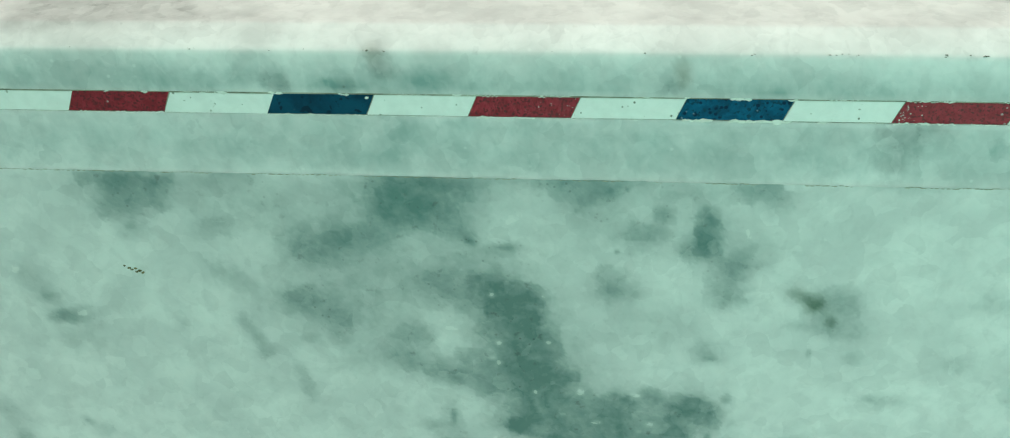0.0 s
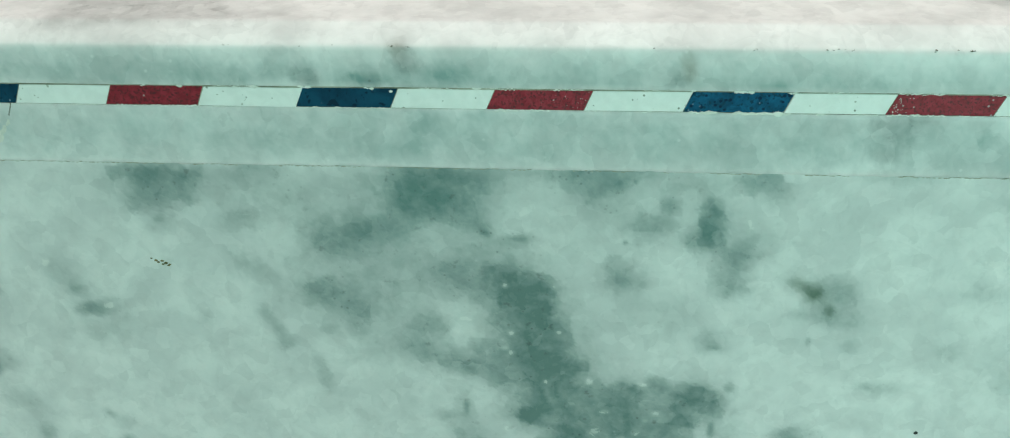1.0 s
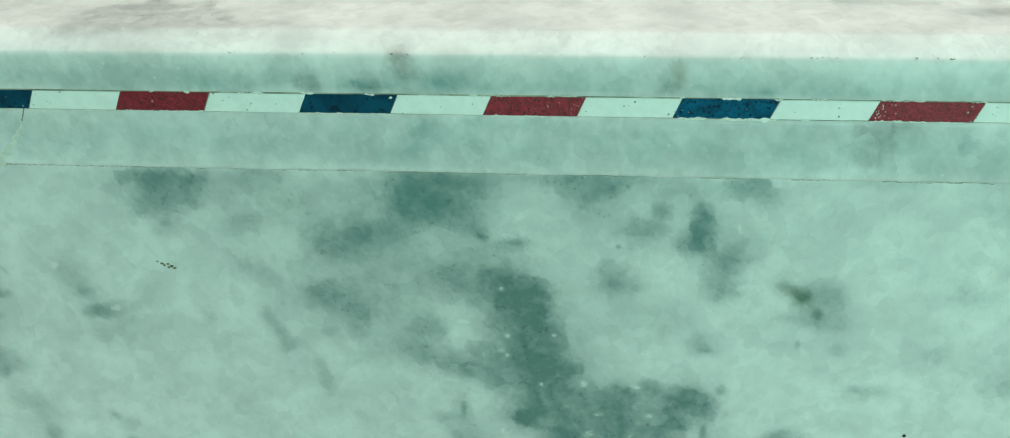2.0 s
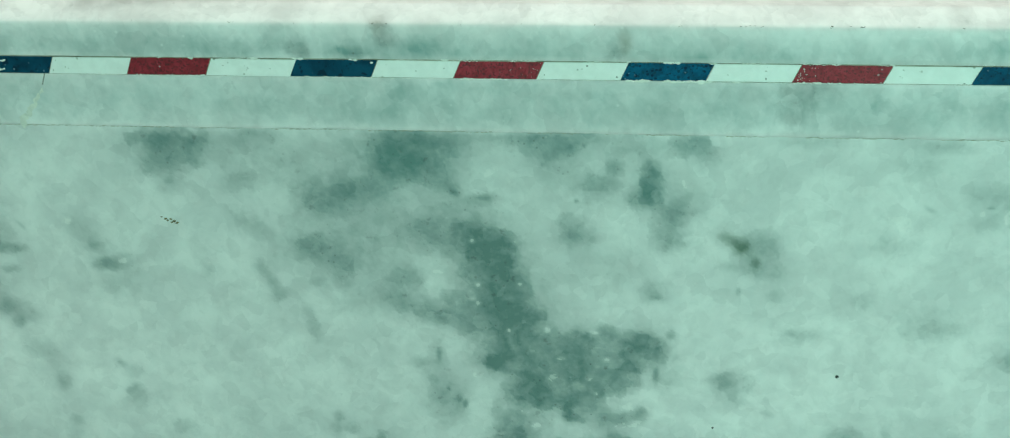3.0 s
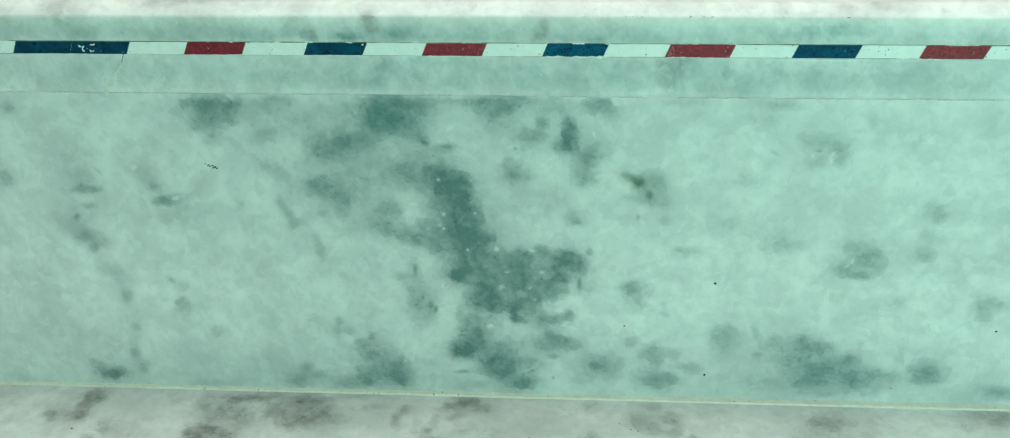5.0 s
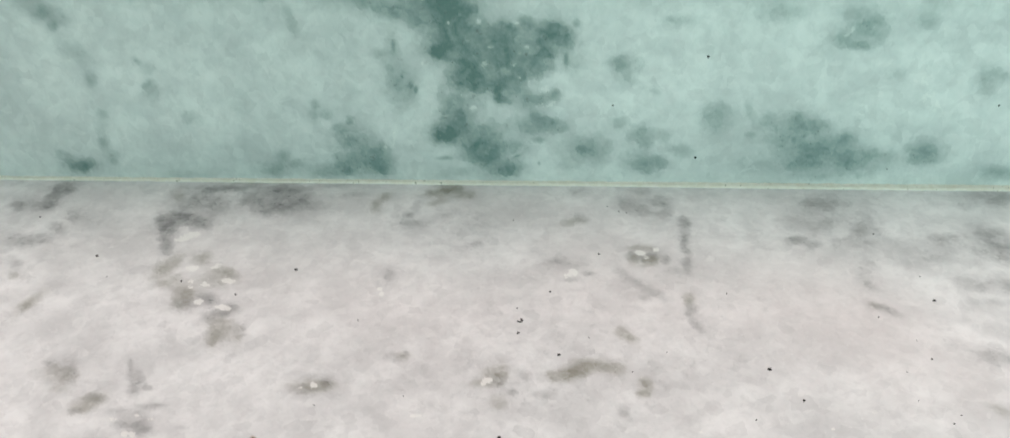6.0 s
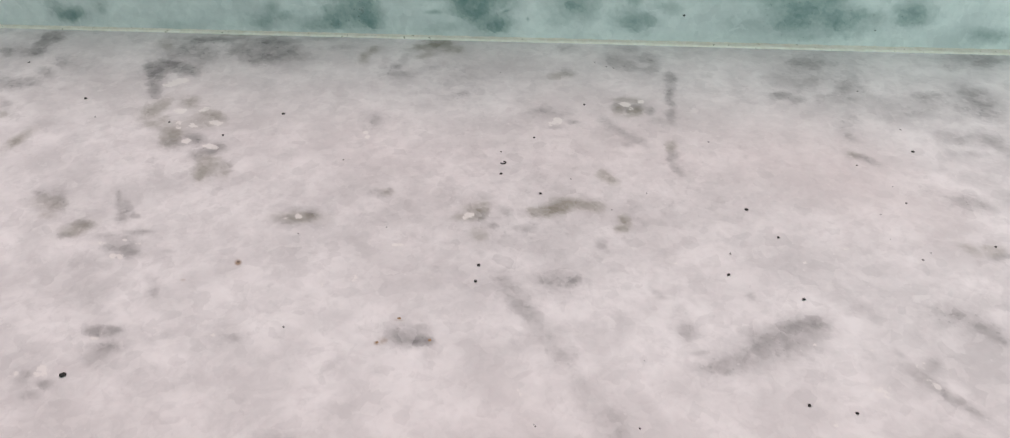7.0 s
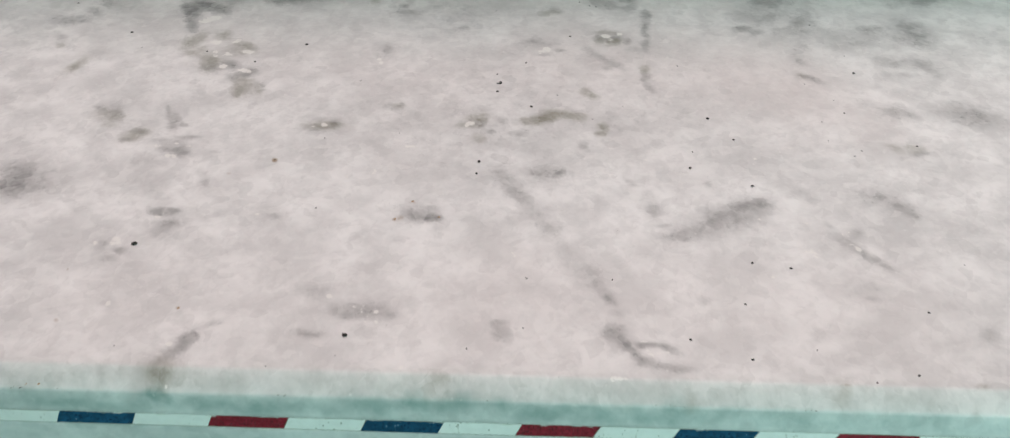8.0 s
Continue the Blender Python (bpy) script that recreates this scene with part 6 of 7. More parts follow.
    m.blot("grey", 73.3, -249.1, 3.3, 2.4, -37, 0.34, 0.85)
    m.blot("grey", 77.1, -253.0, 3.0, 1.7, -52, 0.36, 0.85)
    m.blot("grey", 79.5, -255.6, 3.1, 1.1, -58, 0.42, 0.85)
    m.blot("grey", 80.7, -258.2, 2.4, 1.2, -43, 0.38, 0.85)
    m.blot("grey", 74.3, -246.2, 2.8, 1.7, 6, 0.25, 0.85)
    m.blot("grey", 85.8, -252.8, 4.2, 1.0, -4, 0.52, 0.85)
    m.blot("grey", 82.9, -253.2, 1.9, 1.1, 6, 0.42, 0.85)
    m.blot("grey", 90.5, -254.4, 3.1, 1.1, -19, 0.34, 0.85)
    m.blot("grey", 88.2, -261.2, 4.7, 1.3, -3, 0.36, 0.85)
    m.blot("grey", 92.8, -262.7, 3.8, 1.3, 4, 0.25, 0.85)
    m.blot("grey", 82.6, -259.4, 2.3, 1.3, 6, 0.3, 0.85)
    m.blot("grey", 75.1, -251.8, 4.0, 3.7, 39, 0.15, 0.85)
    m.blot("pale", 86.6, -256.0, 4.8, 1.3, 4, 0.4, 0.8)
    m.blot("pale", 82.9, -251.3, 1.6, 0.5, 4, 0.5, 0.8)
    m.blot("pale", 74.7, -267.1, 2.6, 0.8, 4, 0.7, 0.8)
    m.blot("pale", 43.3, -260.3, 2.3, 1.1, 3, 0.3, 0.8)
    m.blot("grey", 72.6, -232.5, 1.3, 1.2, 40, 0.38, 0.85)
    m.blot("grey", 73.6, -234.6, 1.7, 1.5, 22, 0.25, 0.85)
    m.blot("grey", 63.3, -219.6, 10.2, 3.4, -54, 0.12, 0.9)
    m.blot("grey", 75.5, -238.9, 2.8, 1.7, 6, 0.16, 0.85)
    m.blot("grey", 70.6, -228.7, 7.6, 2.5, -59, 0.1, 0.85)
    m.blot("olive", 21.5, -271.9, 3.3, 3.0, -66, 0.25, 0.85)
    m.blot("olive", 24.1, -269.3, 1.9, 1.5, -2, 0.25, 0.85)
    m.blot("rust", 22.6, -273.1, 3.2, 2.6, -77, 0.15, 0.85)
    m.blot("pale", 11.3, -266.6, 1.6, 1.5, -46, 0.5, 0.8)
    m.blot("pale", 24.8, -276.0, 1.2, 1.1, -71, 0.5, 0.8)
    m.blot("grey", 103.1, -232.3, 2.1, 1.7, 25, 0.2, 0.85)
    m.blot("grey", 156.2, -223.8, 4.4, 3.2, 25, 0.13, 0.85)
    m.blot("grey", 156.2, -228.4, 2.1, 1.2, 11, 0.16, 0.85)
    m.blot("grey", 188.7, -242.5, 3.3, 2.3, 44, 0.28, 0.85)
    m.blot("grey", 146.1, -243.5, 5.0, 2.7, 10, 0.08, 0.85)
    m.blot("grey", 136.0, -245.5, 3.5, 2.6, 62, 0.08, 0.85)
    m.blot("grey", 135.9, -261.5, 2.2, 1.4, 67, 0.12, 0.85)
    m.blot("olive", 95.6, -273.8, 4.1, 2.2, 82, 0.25, 0.85)
    m.blot("olive", 139.3, -267.6, 4.4, 2.5, 71, 0.2, 0.85)
    m.blot("olive", 179.2, -264.1, 1.9, 1.0, 11, 0.25, 0.85)
    m.blot("olive", 176.4, -270.4, 3.1, 0.8, 71, 0.16, 0.85)
    m.blot("grey", -144.7, -180.1, 11.6, 10.1, -10, 0.4, 0.7)
    m.blot("grey", -145.3, -184.2, 7.6, 4.5, -12, 0.35, 0.85)
    m.blot("grey", 222.6, -114.3, 11.9, 8.3, -14, 0.32, 0.7)
    m.blot("grey", 217.7, -118.0, 6.6, 3.7, 13, 0.3, 0.85)
    m.blot("rust", -99.5, -252.4, 1.3, 0.9, -46, 0.5, 0.85)
    m.blot("rust", -106.0, -228.5, 1.0, 0.4, -64, 0.6, 0.85)
    m.blot("rust", -63.7, -244.8, 0.9, 0.6, -62, 0.7, 0.85)
    m.blot("rust", 140.5, -265.8, 1.9, 0.4, 4, 0.5, 0.85)
    # broad faint veils that darken the middle and back half of the tread
    m.blot("grey", 42.9, -143.9, 32.6, 25.8, 4, 0.05, 0.9)
    m.blot("grey", 29.3, -88.9, 194.9, 46.4, 3, 0.035, 0.9)
    m.blot("grey", -103.6, -101.5, 45.9, 30.4, -10, 0.03, 0.9)
    m.blot("grey", 115.4, -116.1, 31.9, 23.4, 14, 0.03, 0.9)
    m.pink(-101.4, -58.3, 8.7, -94.9, 25.2, 0.33)
    m.pink(56.5, -69.3, 150.5, -95.2, 26.8, 0.48)
    m.pink(141.8, -78.4, 178.0, -121.1, 16.3, 0.36)
    m.pink(-164.9, -61.9, -112.0, -42.8, 16.1, 0.27)
    m.pink(-0.1, -16.4, 138.8, -14.6, 13.9, 0.30)
    m.pink(-35.8, -38.5, -0.2, -162.7, 14.3, 0.18)
    m.pink(63.7, -124.1, 102.4, -156.5, 15.0, 0.21)
    m.pink(-88.9, -246.8, 23.5, -246.2, 22.2, 0.30)
    m.pink(43.2, -239.3, 162.8, -238.3, 24.1, 0.36)
    m.pink(-181.1, -26.4, -0.4, -13.4, 14.1, 0.27)
    # the chamfer's turn from the overhead light, painted as olive and teal bands
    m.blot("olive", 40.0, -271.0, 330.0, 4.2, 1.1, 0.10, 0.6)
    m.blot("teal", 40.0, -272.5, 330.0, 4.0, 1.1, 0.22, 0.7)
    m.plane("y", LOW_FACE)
    # shading of the lower front, put into the colour as long teal bands
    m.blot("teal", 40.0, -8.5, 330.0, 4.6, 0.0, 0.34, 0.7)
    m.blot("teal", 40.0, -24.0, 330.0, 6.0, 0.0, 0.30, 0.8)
    m.teal(-61.5, -6.3, -59.0, -8.1, 2.6, 0.85)
    m.teal(-30.8, -7.1, -30.8, -7.1, 3.4, 0.51)
    m.teal(15.2, -4.1, 30.3, -4.0, 3.0, 0.77)
    m.teal(-44.7, -9.4, -44.7, -9.4, 4.3, 0.34)
    m.teal(48.9, -6.1, 48.9, -6.1, 4.2, 0.51)
    m.teal(91.5, -6.0, 91.5, -6.0, 6.3, 0.51)
    m.teal(128.0, -6.3, 128.0, -6.3, 8.4, 0.42)
    m.teal(-97.9, -10.0, -97.9, -10.0, 6.6, 0.34)
    # long strokes that paint more of the front's shading
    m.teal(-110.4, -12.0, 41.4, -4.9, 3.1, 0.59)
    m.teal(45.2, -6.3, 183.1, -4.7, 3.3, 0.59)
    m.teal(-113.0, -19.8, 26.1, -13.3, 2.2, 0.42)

# ---------------------------------------------------------------- the stair


def tread_profile(face, top, back, fine_back, step, strip_top):
    """The section of a tread: its top, the worn chamfer, the front with the groove for the inlay, and the underside."""
    y1, groove = face + CHAMFER_Y, top - strip_top
    prof = [(back, top)] if back > fine_back + 0.01 else []
    prof += [(y, top) for y in np.linspace(fine_back, y1, max(2, int((fine_back - y1) / step)))]
    edge = face + ROUND
    prof += [(y1 + (edge + 0.0003 - y1) * k, top - CHAMFER_Z * (0.76 * k + 0.24 * k * k)) for k in (0.12, 0.28, 0.44, 0.6, 0.76, 0.9, 1.0)]
    high, low = top - CHAMFER_Z, groove + 0.0002
    prof += [(face + ROUND * (1 - k) ** 2, high + (low - high) * k) for k in (0.05, 0.14, 0.25, 0.36, 0.48, 0.6, 0.73, 0.86, 1.0)]
    prof += [(face + 0.0002, groove), (face + 0.0022, groove), (face + 0.0022, groove - STRIP_H), (face + 0.0002, groove - STRIP_H)]
    prof += [(face, z) for z in np.linspace(groove - STRIP_H - 0.0002, top - SLAB + 0.0006, 13)]
    prof += [(face + 0.0005, top - SLAB), (face + 0.02, top - SLAB), (back, top - SLAB)]
    return prof


def tread(face, top, back, fine_back, step, marks_of, slope=0.0, yaw=0.0, strip_top=STRIP_TOP):
    def nudge(p):
        chip = np.clip(value_noise(p, 0.004, 5), 0.15, 1) - 0.15
        low = np.abs(p[:, 2] - (top - SLAB)) < 0.0007
        p[:, 2] += low * (p[:, 1] < face + 0.01) * (0.0005 * chip + 0.00012 * value_noise(p, 0.0025, 9))
        rim = (np.abs(p[:, 2] - (top - CHAMFER_Z)) < 0.0006) & (p[:, 1] < face + 0.003)
        p[:, 1] += rim * 0.00025 * chip
        p[:, 1] += yaw * p[:, 0] * np.clip((back - p[:, 1]) / (back - face), 0, 1)
        p[:, 2] += 0.00012 * value_noise(p, 0.05, 3) + slope * p[:, 0]
        return p

    mesh, p = sheet("tread", tread_profile(face, top, back, fine_back, step, strip_top), columns(step), nudge)
    mesh.polygons.foreach_set("use_smooth", np.ones(len(mesh.polygons), dtype=bool))
    mesh.set_sharp_from_angle(angle=radians(78))
    marks = Marks(p)
    marks_of(marks)
    marks.deepen(2.9)
    marks.store(mesh)
    return mesh


def inlay_tile(material_name, material):
    """One slanted piece of the inlay, with softened edges, from its lower left corner."""
    h, d, e = STRIP_H - 0.00044, 0.0019, 0.00010
    bm = bmesh.new()
    ring = []
    for inset, y in ((0, d), (0, e), (e, 0)):
        c = [(inset, inset), (TILE - 0.00012 - inset, inset), (TILE - 0.00012 - inset, h - inset), (inset, h - inset)]
        ring.append([bm.verts.new((x + SLANT * z / h, y, z)) for x, z in c])
    for lo, hi in zip(ring, ring[1:]):
        for k in range(4):
            bm.faces.new((lo[k], lo[(k + 1) % 4], hi[(k + 1) % 4], hi[k]))
    bm.faces.new(ring[-1]), bm.faces.new(ring[0][::-1])
    bmesh.ops.recalc_face_normals(bm, faces=bm.faces)
    mesh = bpy.data.meshes.new(material_name)
    bm.to_mesh(mesh)
    bm.free()
    mesh.materials.append(material)
    return mesh


TILES = {"red": inlay_tile("red_piece", M_RED), "white": inlay_tile("white_piece", M_WHITE), "blue": inlay_tile("blue_piece", M_BLUE), "navy": inlay_tile("navy_piece", M_NAVY)}


TILE_LABELS = {"red": "pitted crimson inlaid piece", "white": "milky white inlaid piece", "blue": "pitted deep blue inlaid piece", "navy": "scuffed navy blue inlaid piece"}


def inlay(step, face, top, first, colour_of, slope, seed, shift, below, above, yaw=0.0, strip_top=STRIP_TOP):
    """The strip of slanted pieces in the nosing, its dark bed and the dabs of filler along it: from x to x in millimetres, and size."""
    rng = random.Random(seed)
    z0 = top - strip_top - STRIP_H + 0.0002
    made = []
    for k in range(-14, 16):
        x = first + k * TILE + shift(k)
        if not -0.33 < x < 0.36:
            continue
        ob = tagged(new("inlay_tile", TILES[colour_of(k)]), TILE_LABELS[colour_of(k)])
        ob.parent = step
        ob.location = Vector((x, face + yaw * x + 0.00012 + rng.uniform(0, 0.00012), z0 + slope * (x + TILE / 2) + rng.uniform(-0.00008, 0.00008))) - step.location
        ob.rotation_euler = (0, -math.atan(slope) + rng.uniform(-0.003, 0.003), math.atan(yaw))
        ob.scale.x = (TILE + shift(k + 1) - shift(k)) / TILE
        made.append(ob)
    bm = bmesh.new()
    for v in box(bm, -HALF, HALF, face + 0.0003, face + 0.0023, z0 - 0.0003, z0 + STRIP_H - 0.0001):
        v.co.z += slope * v.co.x
        v.co.y += yaw * v.co.x
    part("inlay_bed", bm, M_BED, step, "dark dirty bed of the inlay")
    bm = bmesh.new()
    for x0, x1, size, row in [(*run, 0) for run in below] + [(*run, 1) for run in above]:
        z = z0 - 0.0002 if row == 0 else z0 + STRIP_H - 0.0003
        xx = x0 / 1000
        while xx < x1 / 1000:
            ragged = size * (0.75 + 0.6 * noise.noise(Vector((xx * 420, row * 9, seed))))
            lump(bm, (xx, face + yaw * xx + 0.00005, z + slope * xx + rng.uniform(-0.0002, 0.0002)), ragged * rng.uniform(0.00026, 0.00046), rng.random() * 50, (1.7, 0.26, rng.uniform(0.5, 1.0)))
            xx += 0.0005
    tagged(part("filler", bm, M_FILLER, step, "pale filler smeared along the inlay"), kind="stuff")
    return made


def riser_mesh(y, z0, z1, marks_of):
    zs = np.linspace(z0, z1, 245 if marks_of else 3)
    prof = [(y, z) for z in zs[::-1]] + [(y + 0.02, z0), (y + 0.02, z1)]

    def nudge(p):
        p[:, 1] += (p[:, 1] < y + 0.001) * 0.0001 * value_noise(p, 0.04, 4)
        return p

    mesh, p = sheet("riser", prof, columns(0.0006) if marks_of else np.linspace(-HALF, HALF, 5), nudge)
    marks = Marks(p)
    if marks_of:
        marks_of(marks)
    marks.deepen(2.7)
    marks.store(mesh)
    return mesh


def grout_line(step, y, z):
    """The cream fillet of grout in the corner between riser and tread; it widens to one side."""
    xs = columns(0.0016)
    p, f = [], []
    for x in xs:
        w = 0.0017 + 0.0020 * (x + 0.25) / 0.5
        w = max(0.0012, w) + 0.0003 * noise.noise(Vector((x * 210, 3, 0))) + 0.0002 * noise.noise(Vector((x * 700, 9, 0)))
        u = 0.0009 + 0.0003 * noise.noise(Vector((x * 160, 8, 5))) + 0.0002 * noise.noise(Vector((x * 800, 2, 5)))
        p += [(x, y + 0.001, z + u), (x, y - 0.0002, z + u), (x, y - w * 0.85, z + 0.0007), (x, y - w, z + 0.00012), (x, y - w, z - 0.001), (x, y + 0.001, z - 0.001)]
    for i in range(len(xs) - 1):
        for j in range(6):
            f.append((i * 6 + j, i * 6 + (j + 1) % 6, i * 6 + 6 + (j + 1) % 6, i * 6 + 6 + j))
    mesh = bpy.data.meshes.new("grout")
    mesh.from_pydata(p, [], f + [(5, 4, 3, 2, 1, 0), tuple(len(p) - 6 + j for j in range(6))])
    mesh.update()
    part("grout", mesh, M_GROUT, step, "cream grout in the corner of the step")


# dabs of pale filler along the strip: from, to, size
FILLER_BELOW = (
    (-122, -112, 0.5), (-109, -87, 0.7), (-84, -81, 0.5), (-63, -40, 0.7), (-35, -26, 0.4), (-15, -2, 1.0), (5, 9, 0.6),
    (18, 22, 0.6), (31, 37, 1.4), (41, 54, 1.5), (60, 63, 0.8), (69, 74, 0.6), (76, 89, 0.9), (92, 98, 0.7),
    (-172, -150, 0.6), (160, 176, 1.0), (196, 214, 1.1),
)
FILLER_ABOVE = (
    (-101, -100, 1.0), (-92, -91, 1.0), (-83, -73, 0.5), (-75, -72, 1.1), (-62, -59, 1.2), (-46, -44, 1.1), (-33, -25, 0.6),
    (-20, -18, 1.2), (-17, -10, 0.5), (-1, 6, 0.6), (20, 24, 0.6), (31, 32, 1.0), (41, 45, 1.5), (53, 55, 1.0),
    (62, 68, 0.6), (78, 88, 0.7), (98, 102, 0.7), (-190, -181, 0.8), (178, 190, 0.8), (215, 228, 0.7),
)
UPPER_SLOPE = -0.008
upper_step = thing("stair_step", "veined marble stair step with red, white and blue inlaid nosing", "stair step", (0, 0, 0), "", "steps of the stair")
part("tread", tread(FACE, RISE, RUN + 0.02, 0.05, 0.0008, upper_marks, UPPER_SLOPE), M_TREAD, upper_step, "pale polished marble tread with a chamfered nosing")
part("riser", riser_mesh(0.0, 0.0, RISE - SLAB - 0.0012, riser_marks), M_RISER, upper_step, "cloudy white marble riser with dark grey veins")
PATTERN = ("red", "white", "blue", "white")


def upper_colour(k):
    """Two lengths of strip meet, blue against blue; the blue pieces of the one side are darker."""
    c = PATTERN[k % 4] if k >= -6 else PATTERN[(-5 - k) % 4]
    return "navy" if c == "blue" and k < 0 else c


upper_tiles = inlay(upper_step, FACE, RISE, -0.0172, upper_colour, UPPER_SLOPE, 4,
                    lambda k: -0.0013 if k <= -3 else 0.0009 if k >= 5 else 0.0, FILLER_BELOW, FILLER_ABOVE)
grout_line(upper_step, 0.0, 0.0)

low_step = thing("stair_step", "white marble stair step with grey stains, black specks and inlaid nosing", "stair step", (0, -RUN, -RISE), "", "steps of the stair")
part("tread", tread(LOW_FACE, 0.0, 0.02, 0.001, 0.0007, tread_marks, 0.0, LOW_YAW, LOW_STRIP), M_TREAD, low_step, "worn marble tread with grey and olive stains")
part("riser", riser_mesh(-RUN, -RISE, -SLAB, None), M_RISER, low_step)
inlay(low_step, LOW_FACE, 0.0, -0.0475, lambda k: PATTERN[k % 4], 0.0, 11, lambda k: 0.0, [(x0 + 30, x1 + 30, size) for x0, x1, size in FILLER_ABOVE], FILLER_ABOVE, LOW_YAW, LOW_STRIP)

# plain steps and landing that close the stair above
top_step = thing("stair_step", "plain white marble stair step leading to the landing", "stair step", (0, RUN, RISE), "", "steps of the stair")
part("riser", riser_mesh(RUN, RISE, 2 * RISE - SLAB, None), M_RISER, top_step)
bm = bmesh.new()
box(bm, -HALF, HALF, RUN + FACE, 1.6, 2 * RISE - SLAB, 2 * RISE)
part("landing_slab", bm, M_TREAD, top_step)

# ---------------------------------------------------------------- unseen hall added around the stair


def structure(name, label, category, material, boxes):
    bm = bmesh.new()
    for b in boxes:
        box(bm, *b)
    return tagged(part(name, bm, material, None), label, category, "", "structure")


# out of view; dark floor and green walls limit bounce, the white west wall adds some
structure("floor", "unseen dark grey-green floor added at the foot of the stair to limit bounce", "floor", M_FLOOR, [(-1.4, 1.4, -1.45, -RUN, -RISE - 0.05, -RISE)])
structure("wall_front", "unseen dull green painted wall added in front, open for the green lamp", "wall", M_WALL,
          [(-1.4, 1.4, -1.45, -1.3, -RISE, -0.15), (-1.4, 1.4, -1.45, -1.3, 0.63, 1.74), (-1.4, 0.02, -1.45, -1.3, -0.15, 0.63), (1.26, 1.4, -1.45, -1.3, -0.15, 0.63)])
structure("wall_back", "unseen dull green painted wall added behind the landing", "wall", M_WALL, [(-1.4, 1.4, 1.6, 1.75, -RISE, 1.74)])
structure("bounce_wall_west", "unseen white wall added beside the stair for neutral bounce", "wall", M_CEIL, [(-1.4, -1.25, -1.3, 1.6, -RISE, 1.74)])
structure("wall_east", "unseen dull green painted wall added beside the stair", "wall", M_WALL, [(1.25, 1.4, -1.3, 1.6, -RISE, 1.74)])
structure("ceiling", "unseen white ceiling added over the stair, open for the overhead lamp", "ceiling", M_CEIL,
          [(-1.4, 1.4, -1.45, -0.33, 1.74, 1.84), (-1.4, 1.4, 0.73, 1.75, 1.74, 1.84), (-1.4, -0.48, -0.33, 0.73, 1.74, 1.84), (0.78, 1.4, -0.33, 0.73, 1.74, 1.84)])

# ---------------------------------------------------------------- small things

rng = random.Random(21)


def speck(x, y, r):
    """A grain of black grit on the tread."""
    ob = tagged(new("grit_speck", bpy.data.meshes.new("grit_speck")), "tiny black speck of grit on the marble tread", "grit speck", "specks on the tread")
    bm = bmesh.new()
    lump(bm, (0, 0, 0.0), r * 0.00068, rng.random() * 90, (rng.uniform(0.95, 1.2), rng.uniform(0.75, 1.0), 0.4), rng.uniform(-0.6, 0.9))
    bm.to_mesh(ob.data)
    bm.free()
    ob.data.materials.append(M_SPECK)
    ob.location = (x / 1000, y / 1000, r * 0.00022)


speck(-144.9, -62.3, 1.05)
speck(-61.1, -69.7, 1.08)
speck(-182.1, -33.6, 0.84)
speck(-104.4, -78.5, 0.81)
speck(-80.5, -86.6, 0.74)
speck(-30.7, -100.7, 0.48)
speck(27.3, -92.1, 0.58)
speck(28.4, -106.5, 0.94)
speck(43.1, -118.0, 0.95)
speck(24.9, -158.6, 1.04)
speck(24.6, -166.5, 0.85)
speck(39.2, -81.5, 0.74)
speck(58.2, -55.9, 0.78)
speck(53.6, -108.3, 0.46)
speck(114.3, -123.4, 1.11)
speck(122.9, -138.3, 0.86)
speck(104.4, -158.6, 0.94)
speck(126.2, -168.9, 0.95)
speck(120.4, -212.7, 0.84)
speck(132.8, -214.7, 0.8)
speck(180.4, -83.2, 0.96)
speck(169.9, -116.3, 0.67)
speck(157.8, -93.5, 0.47)
speck(159.6, -123.3, 0.44)
speck(192.9, -139.2, 0.84)
speck(167.6, -147.4, 0.62)
speck(171.0, -143.5, 0.54)
speck(105.3, -80.9, 0.54)
speck(106.2, -147.8, 0.59)
speck(-30.8, -190.8, 0.58)
speck(-88.5, -214.3, 1.46)
speck(73.9, -223.6, 0.41)
speck(45.7, -224.2, 0.35)
speck(169.4, -38.9, 0.63)
speck(179.6, -67.9, 0.5)
speck(-52.9, -161.6, 0.52)
speck(70.3, -24.7, 0.55)
speck(67.3, -23.8, 0.55)
speck(62.4, -20.0, 0.55)
speck(-135.2, -76.4, 0.51)
speck(22.7, -31.3, 0.44)
speck(-8.0, -140.5, 0.39)
speck(-37.0, -145.7, 0.43)
speck(68.1, -126.1, 0.44)
speck(80.5, -115.5, 0.41)
speck(167.6, -106.4, 0.37)
speck(159.6, -137.1, 0.32)
speck(76.2, -198.2, 0.28)
speck(-8.4, -254.0, 1.28)
speck(97.0, -249.9, 0.78)
speck(114.8, -257.3, 0.76)
speck(115.6, -233.1, 0.69)
speck(172.2, -233.7, 0.72)
speck(162.2, -261.0, 0.79)
speck(149.4, -264.5, 0.56)
speck(29.4, -257.6, 0.5)
speck(46.0, -247.8, 0.48)
speck(46.1, -224.7, 0.42)
speck(74.0, -223.8, 0.42)
speck(134.6, -252.1, 0.42)
speck(-77.4, -262.4, 0.35)
speck(-29.3, -268.2, 0.38)
speck(-9.6, -262.6, 0.31)
speck(3.7, -248.8, 0.28)
speck(190.1, -209.8, 0.38)
speck(57.3, -267.3, 0.28)


